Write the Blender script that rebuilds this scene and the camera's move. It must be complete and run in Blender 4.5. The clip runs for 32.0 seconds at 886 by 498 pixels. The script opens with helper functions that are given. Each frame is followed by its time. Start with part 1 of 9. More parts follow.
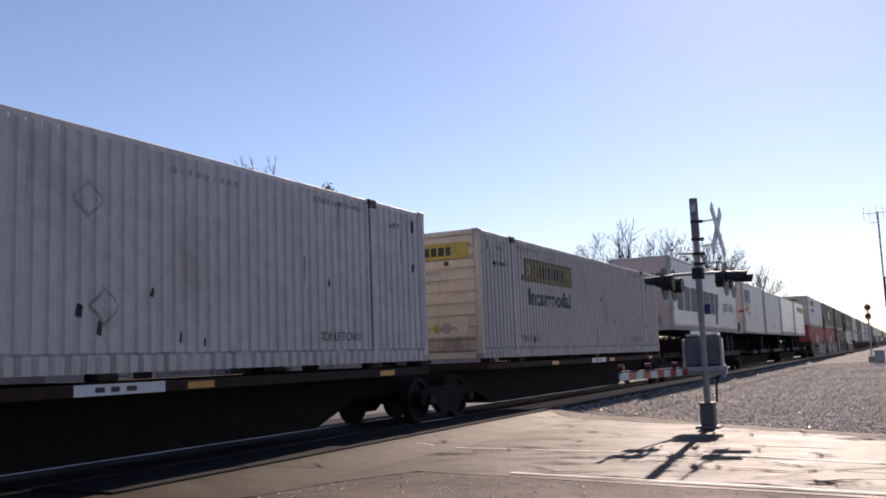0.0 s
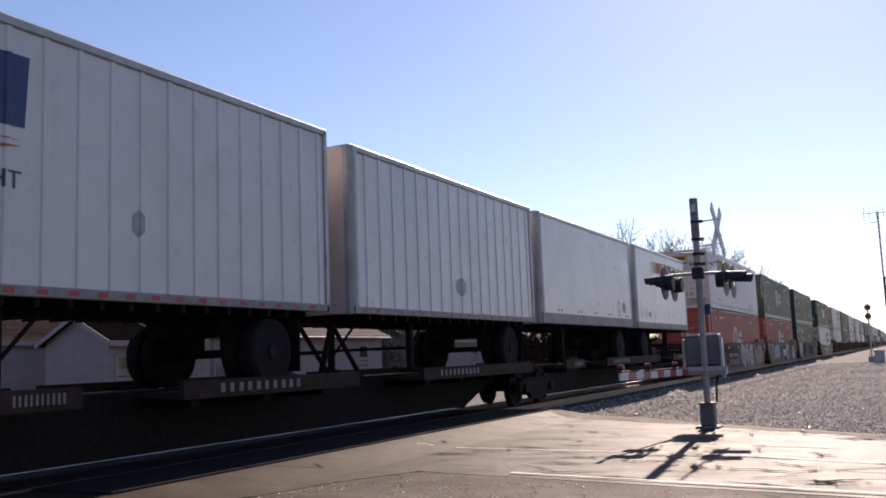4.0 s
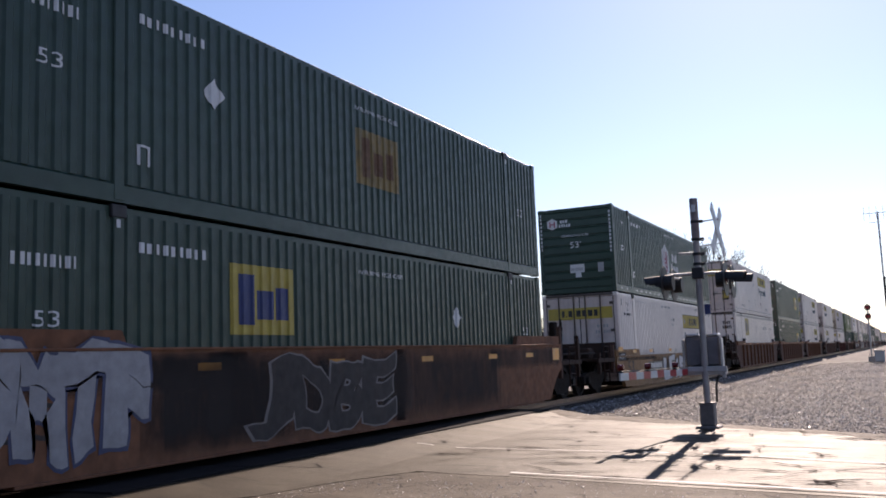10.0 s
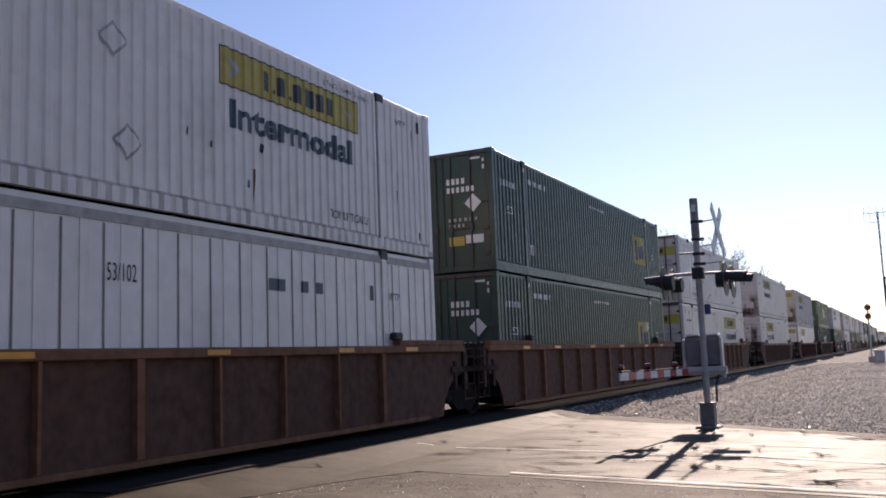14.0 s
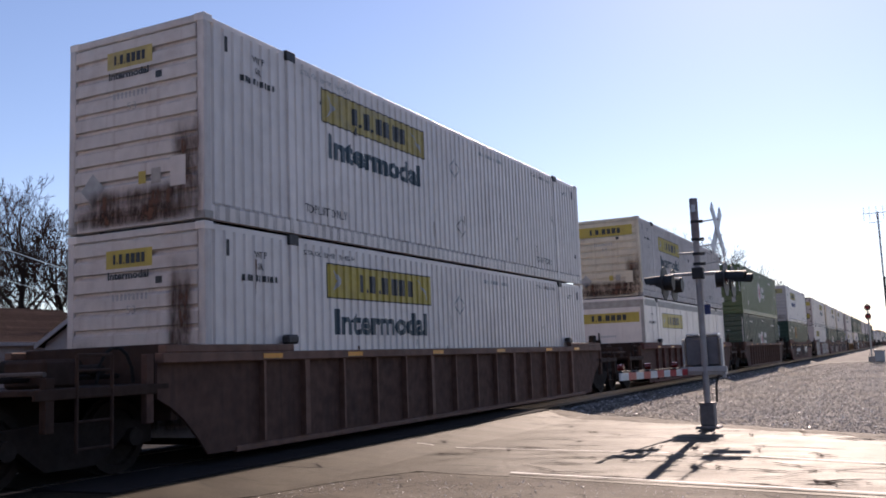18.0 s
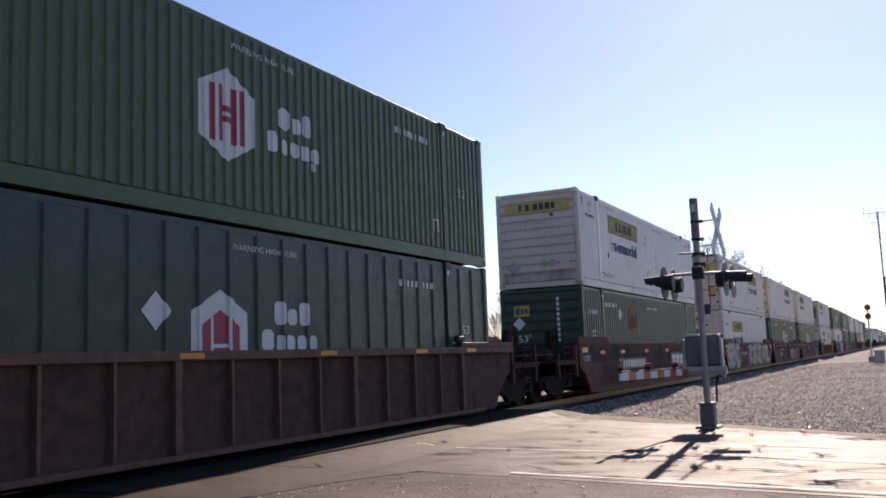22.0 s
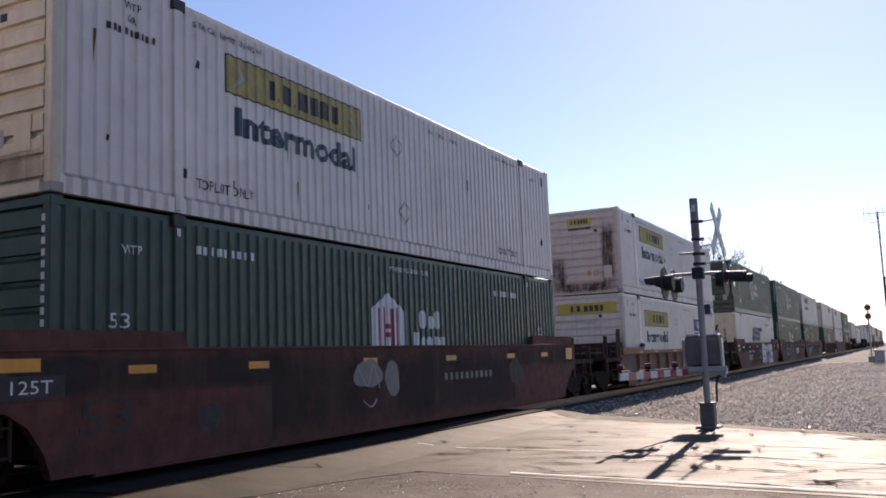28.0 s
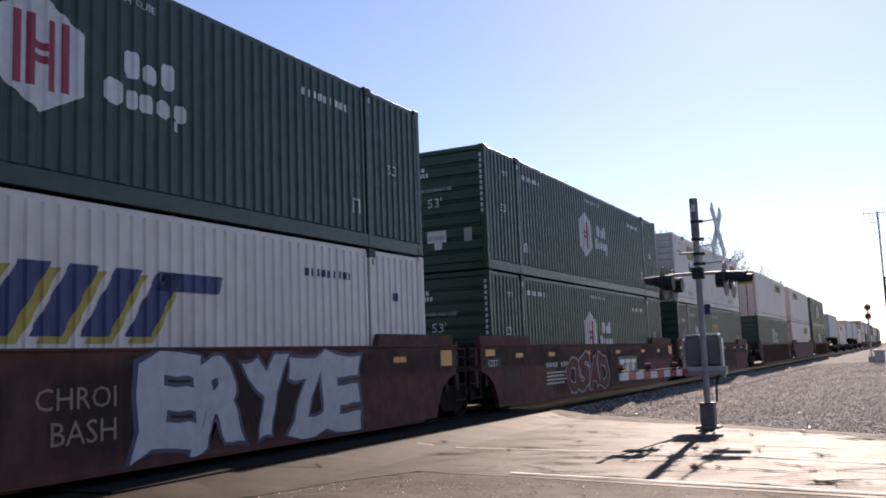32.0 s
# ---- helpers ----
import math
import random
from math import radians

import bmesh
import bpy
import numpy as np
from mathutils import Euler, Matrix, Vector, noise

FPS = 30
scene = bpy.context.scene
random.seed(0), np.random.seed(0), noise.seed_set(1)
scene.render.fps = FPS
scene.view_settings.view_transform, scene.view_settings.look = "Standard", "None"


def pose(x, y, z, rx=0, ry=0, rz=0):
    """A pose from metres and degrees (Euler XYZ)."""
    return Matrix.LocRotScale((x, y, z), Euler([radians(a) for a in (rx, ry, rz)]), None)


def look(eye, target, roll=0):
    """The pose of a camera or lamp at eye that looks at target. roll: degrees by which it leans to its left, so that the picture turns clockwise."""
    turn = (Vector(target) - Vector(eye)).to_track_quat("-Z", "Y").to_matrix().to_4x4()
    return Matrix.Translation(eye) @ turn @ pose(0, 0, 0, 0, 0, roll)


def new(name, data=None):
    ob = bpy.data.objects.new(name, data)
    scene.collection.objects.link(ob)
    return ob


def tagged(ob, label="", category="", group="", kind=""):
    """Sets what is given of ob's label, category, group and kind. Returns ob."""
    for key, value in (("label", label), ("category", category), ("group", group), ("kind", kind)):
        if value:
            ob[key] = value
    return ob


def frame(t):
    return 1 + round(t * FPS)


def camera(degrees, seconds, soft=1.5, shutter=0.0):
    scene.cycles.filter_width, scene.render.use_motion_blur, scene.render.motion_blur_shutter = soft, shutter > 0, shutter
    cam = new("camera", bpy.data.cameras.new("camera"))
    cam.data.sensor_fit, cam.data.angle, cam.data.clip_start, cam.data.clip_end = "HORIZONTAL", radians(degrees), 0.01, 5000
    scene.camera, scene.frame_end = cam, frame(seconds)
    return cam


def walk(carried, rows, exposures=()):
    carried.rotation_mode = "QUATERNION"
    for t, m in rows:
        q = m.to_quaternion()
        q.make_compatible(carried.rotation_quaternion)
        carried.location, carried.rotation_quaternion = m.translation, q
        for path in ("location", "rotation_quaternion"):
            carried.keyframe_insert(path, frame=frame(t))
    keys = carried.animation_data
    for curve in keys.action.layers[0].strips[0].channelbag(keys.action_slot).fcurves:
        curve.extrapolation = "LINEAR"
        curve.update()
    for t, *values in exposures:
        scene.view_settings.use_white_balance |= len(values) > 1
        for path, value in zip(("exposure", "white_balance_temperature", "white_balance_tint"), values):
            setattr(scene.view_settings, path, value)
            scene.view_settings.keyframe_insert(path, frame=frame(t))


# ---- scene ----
# The camera stands on a tripod beside a level crossing; the track runs along y, rail top is z = 0.
cam = camera(51.96, 32.0, soft=1.8)
EYE = (9.578, 0.0, 1.257)
VIEW = look(EYE, (5.138, 8.879, 2.455), -2.174)
walk(cam, [(0.0, VIEW), (32.0, VIEW)], exposures=[(0.0, 0.62, 6520, 26), (3.0, 0.70, 6520, 26), (8.0, 0.92, 6520, 26), (14.0, 0.80, 6520, 26), (21.0, 0.80, 6520, 26), (32.0, 0.84, 6520, 26)])

SPEED = 13.255
MOVERS = []
SPINNERS = []

# ---- daylight ----
SUN_AZ, SUN_EL = radians(-5.1), radians(32.0)
SUN_DIR = Vector((math.sin(SUN_AZ) * math.cos(SUN_EL), math.cos(SUN_AZ) * math.cos(SUN_EL), math.sin(SUN_EL)))
world = bpy.data.worlds.new("day_sky")
scene.world = world
world.use_nodes = True
wn, wl = world.node_tree.nodes, world.node_tree.links
wn.clear()
sky = wn.new("ShaderNodeTexSky")
sky.sky_type = 'NISHITA'
sky.sun_disc = False
sky.sun_elevation, sky.sun_rotation = SUN_EL, SUN_AZ
sky.altitude, sky.air_density, sky.dust_density, sky.ozone_density = 150.0, 1.0, 0.19, 2.4
back = wn.new("ShaderNodeBackground")
back.inputs["Strength"].default_value = 0.079
wout = wn.new("ShaderNodeOutputWorld")
wl.new(sky.outputs[0], back.inputs[0])
wl.new(back.outputs[0], wout.inputs[0])
sun_data = bpy.data.lights.new("sun", 'SUN')
sun_data.energy, sun_data.angle, sun_data.color = 4.4, radians(0.53), (1.0, 0.88, 0.70)
sun = new("sun", sun_data)
sun.matrix_world = look(SUN_DIR * 60, (0, 0, 0))


# ---- materials ----
def nodes_of(name):
    m = bpy.data.materials.new(name)
    m.use_nodes = True
    nt = m.node_tree
    nt.nodes.clear()
    out = nt.nodes.new("ShaderNodeOutputMaterial")
    bsdf = nt.nodes.new("ShaderNodeBsdfPrincipled")
    nt.links.new(bsdf.outputs[0], out.inputs[0])
    return m, nt, bsdf


def noise_node(nt, coord, scale, detail=4.0, rough=0.55, stretch=(1, 1, 1)):
    mp = nt.nodes.new("ShaderNodeMapping")
    mp.inputs["Scale"].default_value = stretch
    nt.links.new(coord, mp.inputs[0])
    n = nt.nodes.new("ShaderNodeTexNoise")
    n.inputs["Scale"].default_value, n.inputs["Detail"].default_value, n.inputs["Roughness"].default_value = scale, detail, rough
    nt.links.new(mp.outputs[0], n.inputs[0])
    return n.outputs[0]


def ramp(nt, fac, a, b, ca=(0, 0, 0, 1), cb=(1, 1, 1, 1)):
    r = nt.nodes.new("ShaderNodeValToRGB")
    r.color_ramp.elements[0].position, r.color_ramp.elements[1].position = a, b
    r.color_ramp.elements[0].color, r.color_ramp.elements[1].color = ca, cb
    nt.links.new(fac, r.inputs[0])
    return r.outputs[0]


def mix(nt, fac, a, b, mode='MIX'):
    m = nt.nodes.new("ShaderNodeMix")
    m.data_type, m.blend_type = 'RGBA', mode
    for sock, val in ((m.inputs[0], fac), (m.inputs[6], a), (m.inputs[7], b)):
        if isinstance(val, (int, float)):
            sock.default_value = val
        elif isinstance(val, tuple):
            sock.default_value = val if len(val) == 4 else (*val, 1)
        else:
            nt.links.new(val, sock)
    return m.outputs[2]


def surf(name, rgb, rough=0.6, metal=0.0, grain=0.12, grain_scale=6.0, stain=None, stain_amount=0.5, stain_scale=0.9,
         streak=0.0, bump=0.15, bump_scale=60.0, tint=0.06, spec=0.5):
    """A painted or bare surface: grain at two scales, stains of another colour, runs down the side, fine relief."""
    m, nt, b = nodes_of(name)
    co = nt.nodes.new("ShaderNodeTexCoord").outputs["Object"]
    dark = tuple(c * (1 - grain) for c in rgb)
    light = tuple(min(1, c * (1 + grain * 0.6)) for c in rgb)
    col = ramp(nt, noise_node(nt, co, grain_scale, 6), 0.3, 0.7, (*dark, 1), (*light, 1))
    big = ramp(nt, noise_node(nt, co, 0.35, 3), 0.3, 0.75, (0.86, 0.86, 0.86, 1), (1, 1, 1, 1))
    col = mix(nt, 1.0, col, big, 'MULTIPLY')
    if stain:
        patch = ramp(nt, noise_node(nt, co, stain_scale, 8, 0.7), 0.52, 0.78)
        sc = nt.nodes.new("ShaderNodeMath")
        sc.operation = 'MULTIPLY'
        sc.inputs[1].default_value = stain_amount
        nt.links.new(patch, sc.inputs[0])
        col = mix(nt, sc.outputs[0], col, (*stain, 1))
        if streak:
            runs = ramp(nt, noise_node(nt, co, 1.0, 5, 0.6, (7.0, 7.0, 0.35)), 0.55, 0.8)
            s2 = nt.nodes.new("ShaderNodeMath")
            s2.operation = 'MULTIPLY'
            s2.inputs[1].default_value = streak
            nt.links.new(runs, s2.inputs[0])
            col = mix(nt, s2.outputs[0], col, (*stain, 1))
    if tint:
        info = nt.nodes.new("ShaderNodeObjectInfo")
        lo = ramp(nt, info.outputs["Random"], 0.0, 1.0, (1 - tint, 1 - tint, 1 - tint, 1), (1, 1, 1, 1))
        col = mix(nt, 1.0, col, lo, 'MULTIPLY')
    nt.links.new(col, b.inputs["Base Color"])
    b.inputs["Metallic"].default_value = metal
    b.inputs["Specular IOR Level"].default_value = spec
    rr = ramp(nt, noise_node(nt, co, grain_scale * 1.7, 4), 0.3, 0.7, (max(0, rough - 0.1),) * 3 + (1,), (min(1, rough + 0.12),) * 3 + (1,))
    nt.links.new(rr, b.inputs["Roughness"])
    if bump:
        bp = nt.nodes.new("ShaderNodeBump")
        bp.inputs["Strength"].default_value, bp.inputs["Distance"].default_value = bump, 0.02
        nt.links.new(noise_node(nt, co, bump_scale, 3), bp.inputs["Height"])
        nt.links.new(bp.outputs[0], b.inputs["Normal"])
    return m


def lamp_glow(name, rgb, strength):
    m, nt, b = nodes_of(name)
    b.inputs["Base Color"].default_value = (*rgb, 1)
    b.inputs["Emission Color"].default_value = (*rgb, 1)
    b.inputs["Emission Strength"].default_value = strength
    return m


def soft_stain(name, rgb, strength, scale, fade=True, axes=(0, 2), reach=0.26):
    """A stain with its own grain that thins out towards its border."""
    m, nt, b = nodes_of(name)
    tc = nt.nodes.new("ShaderNodeTexCoord")
    co = tc.outputs["Object"]
    col = ramp(nt, noise_node(nt, co, 11.0, 6), 0.3, 0.7, (*[c * 0.6 for c in rgb], 1), (*[c * 1.4 for c in rgb], 1))
    nt.links.new(col, b.inputs["Base Color"])
    b.inputs["Roughness"].default_value = 0.85
    a = ramp(nt, noise_node(nt, co, scale, 8, 0.72, (1.6, 1.6, 0.45)), 0.32, 0.62, (0, 0, 0, 1), (strength, strength, strength, 1))
    if fade:
        sep = nt.nodes.new("ShaderNodeSeparateXYZ")
        nt.links.new(tc.outputs["Generated"], sep.inputs[0])
        for k in axes:
            edge = nt.nodes.new("ShaderNodeMath")
            edge.operation = 'PINGPONG'
            edge.inputs[1].default_value = 0.5
            nt.links.new(sep.outputs[k], edge.inputs[0])
            a = mix(nt, 1.0, a, ramp(nt, edge.outputs[0], 0.0, reach), 'MULTIPLY')
    nt.links.new(a, b.inputs["Alpha"])
    return m


RUST = (0.16, 0.07, 0.035)
GRIME = (0.10, 0.085, 0.07)
MAT = {
    "white": surf("white_container_paint", (0.83, 0.735, 0.665), 0.42, grain=0.08, grain_scale=3, stain=(0.34, 0.26, 0.22), stain_amount=0.32, streak=0.26),
    "white_new": surf("fresh_white_container_paint", (0.88, 0.80, 0.75), 0.40, grain=0.05, grain_scale=3, stain=(0.46, 0.38, 0.34), stain_amount=0.22, streak=0.16),
    "white_dirty": surf("weathered_white_paint", (0.66, 0.59, 0.54), 0.58, grain=0.12, grain_scale=4, stain=(0.24, 0.13, 0.09), stain_amount=0.5, streak=0.42),
    "white_sooty": surf("sooty_white_paint", (0.56, 0.485, 0.445), 0.6, grain=0.14, grain_scale=4, stain=(0.24, 0.13, 0.10), stain_amount=0.5, streak=0.5),
    # End walls: white darkened and warmed, ground bounce put into the colour.
    "white_end": surf("bounce_tinted_white_paint", (0.67, 0.55, 0.49), 0.58, grain=0.1, grain_scale=4, stain=(0.28, 0.18, 0.14), stain_amount=0.45, streak=0.35),
    "cream": surf("yellowed_white_paint", (0.70, 0.60, 0.45), 0.58, grain=0.12, grain_scale=4, stain=(0.25, 0.14, 0.07), stain_amount=0.6, streak=0.4),
    "trailer": surf("white_trailer_sheet", (0.79, 0.72, 0.69), 0.36, grain=0.05, grain_scale=2.5, stain=(0.40, 0.37, 0.33), stain_amount=0.22, streak=0.15),
    "green": surf("dark_green_paint", (0.024, 0.056, 0.037), 0.42, spec=0.42, grain=0.2, grain_scale=4, stain=(0.03, 0.045, 0.035), stain_amount=0.5, streak=0.3),
    "green_new": surf("fresh_green_paint", (0.058, 0.102, 0.034), 0.42, spec=0.42, grain=0.14, grain_scale=4, stain=(0.03, 0.06, 0.03), stain_amount=0.35, streak=0.2),
    "red": surf("faded_red_paint", (0.37, 0.044, 0.038), 0.46, spec=0.42, grain=0.18, grain_scale=4, stain=(0.20, 0.045, 0.035), stain_amount=0.5, streak=0.35),
    "maroon": surf("oxide_red_car_paint", (0.135, 0.050, 0.038), 0.78, spec=0.25, grain=0.35, grain_scale=4, stain=(0.036, 0.025, 0.021), stain_amount=0.9, streak=0.5),
    "dusty": surf("dusty_faded_brown_car_paint", (0.205, 0.116, 0.086), 0.78, spec=0.25, grain=0.3, grain_scale=5, stain=(0.13, 0.075, 0.055), stain_amount=0.6, streak=0.5),
    "rusty": surf("orange_brown_car_paint", (0.225, 0.098, 0.052), 0.78, spec=0.25, grain=0.3, grain_scale=5, stain=(0.09, 0.045, 0.03), stain_amount=0.7, streak=0.5),
    "side_brown": surf("worn_brown_side_plate", (0.118, 0.056, 0.039), 0.82, spec=0.22, grain=0.3, grain_scale=5, stain=(0.05, 0.03, 0.025), stain_amount=0.7, streak=0.6),
    "brown": surf("weathered_brown_car_paint", (0.165, 0.080, 0.052), 0.74, grain=0.3, grain_scale=5, stain=(0.075, 0.045, 0.034), stain_amount=0.7, streak=0.5),
    "plate": surf("sooty_brown_side_plate", (0.112, 0.062, 0.047), 0.85, grain=0.3, grain_scale=5, stain=(0.03, 0.02, 0.018), stain_amount=0.7, streak=0.6, spec=0.2),
    "spine": surf("dark_brown_spine_paint", (0.046, 0.025, 0.018), 0.8, grain=0.3, grain_scale=5, stain=(0.02, 0.014, 0.011), stain_amount=0.7, streak=0.5, spec=0.2),
    "tan": surf("yellow_ochre_car_paint", (0.275, 0.135, 0.046), 0.7, grain=0.25, grain_scale=5, stain=(0.09, 0.05, 0.032), stain_amount=0.6, streak=0.45),
    "steel": surf("grimy_dark_steel", (0.018, 0.013, 0.011), 0.9, spec=0.2, grain=0.3, grain_scale=8, stain=(0.026, 0.015, 0.010), stain_amount=0.6, streak=0.2),
    "wheel": surf("worn_wheel_steel", (0.018, 0.013, 0.011), 0.8, metal=0.1, spec=0.25, grain=0.3, grain_scale=9, stain=(0.05, 0.03, 0.02), stain_amount=0.5),
    "rail": surf("rusty_rail_steel", (0.20, 0.12, 0.08), 0.5, metal=0.4, grain=0.25, grain_scale=10, stain=RUST, stain_amount=0.5),
    "rail_top": surf("polished_rail_head", (0.50, 0.48, 0.46), 0.36, metal=1.0, grain=0.1, bump=0.05),
    "grey": surf("galvanised_grey_steel", (0.56, 0.54, 0.52), 0.5, metal=0.2, grain=0.14, grain_scale=9, stain=(0.28, 0.24, 0.2), stain_amount=0.4, streak=0.2),
    "alu_grimy": surf("grimy_aluminium_rail", (0.30, 0.27, 0.25), 0.6, grain=0.25, grain_scale=5, stain=(0.10, 0.08, 0.07), stain_amount=0.6, streak=0.3),
    "alu": surf("grey_aluminium_rail", (0.42, 0.41, 0.39), 0.45, metal=0.4, grain=0.14, grain_scale=6, stain=GRIME, stain_amount=0.4, streak=0.1),
    "black": surf("black_paint", (0.022, 0.021, 0.022), 0.6, grain=0.25, grain_scale=8, stain=(0.06, 0.05, 0.045), stain_amount=0.4),
    "rubber": surf("tyre_rubber", (0.013, 0.012, 0.012), 0.9, spec=0.2, grain=0.25, grain_scale=14, stain=(0.026, 0.022, 0.019), stain_amount=0.4),
    "yellow": surf("yellow_panel_paint", (0.50, 0.37, 0.055), 0.5, grain=0.14, grain_scale=5, stain=(0.30, 0.19, 0.05), stain_amount=0.5, streak=0.3),
    "yellow_faded": surf("faded_yellow_paint", (0.50, 0.38, 0.12), 0.6, grain=0.25, grain_scale=5, stain=(0.38, 0.33, 0.24), stain_amount=0.8, streak=0.5),
    "yellow_old": surf("browned_yellow_paint", (0.26, 0.17, 0.05), 0.6, grain=0.25, grain_scale=5, stain=(0.08, 0.09, 0.06), stain_amount=0.8, streak=0.4),
    "ink": surf("dark_blue_green_lettering", (0.025, 0.055, 0.075), 0.5, grain=0.2, stain=(0.10, 0.11, 0.12), stain_amount=0.4),
    "ink_black": surf("black_lettering", (0.02, 0.02, 0.022), 0.5, grain=0.2, stain=(0.1, 0.1, 0.1), stain_amount=0.3),
    "letter_white": surf("white_lettering", (0.74, 0.73, 0.71), 0.5, grain=0.1, stain=(0.4, 0.38, 0.35), stain_amount=0.4, streak=0.2),
    "faint": surf("faded_grey_stencil", (0.40, 0.39, 0.38), 0.55, grain=0.2, stain=(0.6, 0.58, 0.55), stain_amount=0.6),
    "slate": surf("slate_blue_lettering", (0.060, 0.068, 0.10), 0.5, grain=0.12, stain=(0.12, 0.12, 0.15), stain_amount=0.4),
    "navy": surf("navy_blue_lettering", (0.030, 0.045, 0.16), 0.5, grain=0.15, stain=(0.1, 0.1, 0.16), stain_amount=0.3),
    "crimson": surf("crimson_marking", (0.38, 0.022, 0.060), 0.5, grain=0.15, stain=(0.25, 0.05, 0.06), stain_amount=0.3),
    "orange": surf("orange_marking", (0.62, 0.15, 0.06), 0.5, grain=0.15, stain=(0.62, 0.40, 0.32), stain_amount=0.5),
    "redbrown": surf("dark_red_marking", (0.22, 0.05, 0.05), 0.5, grain=0.15, stain=(0.5, 0.3, 0.25), stain_amount=0.4, streak=0.3),
    "reflect_red": surf("red_reflective_tape", (0.45, 0.02, 0.03), 0.35, grain=0.1),
    "reflect_orange": surf("amber_reflector", (0.75, 0.30, 0.02), 0.4, grain=0.15, stain=(0.3, 0.15, 0.04), stain_amount=0.5),
    "patch": surf("dull_scuffed_patch", (0.42, 0.38, 0.34), 0.6, grain=0.25, stain=(0.25, 0.2, 0.16), stain_amount=0.6),
    "rust": surf("brown_rust_stain", (0.17, 0.085, 0.045), 0.8, grain=0.35, grain_scale=9, stain=(0.35, 0.24, 0.15), stain_amount=0.6, streak=0.6),
    "stain": soft_stain("brown_rust_wash", (0.105, 0.047, 0.026), 1.0, 3.0),
    "soot": soft_stain("grey_road_film", (0.20, 0.15, 0.125), 0.40, 1.4, False),
    "dust_brown": soft_stain("brown_grey_dust", (0.150, 0.090, 0.068), 0.60, 0.8),
    "dust_ochre": soft_stain("ochre_dust", (0.30, 0.19, 0.10), 0.5, 0.8),
    "orange_mist": soft_stain("washed_out_orange", (0.64, 0.22, 0.12), 0.9, 0.12, axes=(1,), reach=0.48),
    "rose_mist": soft_stain("dull_pink_red_paint_mist", (0.27, 0.10, 0.11), 0.9, 1.2),
    "mist": soft_stain("grey_paint_mist", (0.25, 0.235, 0.24), 0.9, 1.2),
    "car_soot": soft_stain("black_brown_soot", (0.030, 0.021, 0.018), 0.75, 0.7),
    "spray_white": surf("white_spray_paint", (0.52, 0.52, 0.55), 0.55, grain=0.14, stain=(0.28, 0.26, 0.29), stain_amount=0.6, stain_scale=1.6, streak=0.2),
    "spray_silver": surf("silver_spray_paint", (0.33, 0.325, 0.345), 0.5, grain=0.2, stain=(0.15, 0.13, 0.13), stain_amount=0.7, stain_scale=1.8, streak=0.25),
    "spray_blue": surf("pale_blue_spray_paint", (0.20, 0.36, 0.39), 0.6, grain=0.15, stain=(0.25, 0.28, 0.30), stain_amount=0.5, streak=0.2),
    "spray_pale": surf("pale_thin_spray_paint", (0.34, 0.35, 0.34), 0.6, grain=0.3, grain_scale=5, stain=(0.20, 0.13, 0.09), stain_amount=0.7, stain_scale=2.5, streak=0.4),
    "spray_dark": surf("dark_overpainted_patch", (0.045, 0.036, 0.034), 0.75, grain=0.3, grain_scale=4, stain=(0.09, 0.055, 0.045), stain_amount=0.6, streak=0.3),
    "spray_lime": surf("yellow_green_spray_paint", (0.38, 0.36, 0.12), 0.6, grain=0.2, stain=(0.2, 0.16, 0.08), stain_amount=0.5),
    "rod": surf("grimy_grey_brown_steel", (0.085, 0.062, 0.052), 0.7, grain=0.3, grain_scale=9, stain=(0.03, 0.02, 0.018), stain_amount=0.6),
    "mast_paint": surf("silver_painted_mast", (0.46, 0.42, 0.395), 0.45, metal=0.15, grain=0.14, grain_scale=7, stain=(0.32, 0.26, 0.22), stain_amount=0.45, streak=0.3),
    "spray_navy": surf("navy_spray_paint", (0.05, 0.06, 0.13), 0.55, grain=0.15, stain=(0.1, 0.07, 0.07), stain_amount=0.5),
    "spray_black": surf("black_spray_paint", (0.02, 0.018, 0.02), 0.55, grain=0.2, stain=(0.08, 0.05, 0.04), stain_amount=0.4),
    "spray_red": surf("dull_red_spray_paint", (0.25, 0.05, 0.05), 0.6, grain=0.2, stain=(0.12, 0.05, 0.05), stain_amount=0.5),
    "spray_sky": surf("grey_blue_spray_paint", (0.20, 0.245, 0.37), 0.55, grain=0.15, stain=(0.36, 0.38, 0.44), stain_amount=0.6, stain_scale=1.6),
    "spray_lead": surf("lead_grey_spray_paint", (0.265, 0.25, 0.26), 0.55, grain=0.2, stain=(0.13, 0.08, 0.08), stain_amount=0.7, stain_scale=1.8, streak=0.3),
    "spray_tan": surf("faded_tan_spray_paint", (0.30, 0.215, 0.165), 0.65, grain=0.25, grain_scale=4, stain=(0.17, 0.10, 0.08), stain_amount=0.6, streak=0.3),
    "spray_grey": surf("grey_spray_paint", (0.22, 0.19, 0.18), 0.6, grain=0.2, stain=(0.12, 0.09, 0.08), stain_amount=0.5, streak=0.3),
}


# ---- mesh helpers ----
def link_part(name, me, parent=None, label="", m=None):
    ob = new(name, me)
    if parent is not None:
        ob.parent = parent
    if m is not None:
        ob.matrix_local = m
    if label:
        ob["label"] = label
    return ob


def to_mesh(name, bm, material, smooth=False):
    me = bpy.data.meshes.new(name)
    bm.normal_update()
    bm.to_mesh(me)
    bm.free()
    for mm in (material if isinstance(material, (list, tuple)) else [material]):
        me.materials.append(MAT[mm] if isinstance(mm, str) else mm)
    if smooth:
        for poly in me.polygons:
            poly.use_smooth = True
    return me


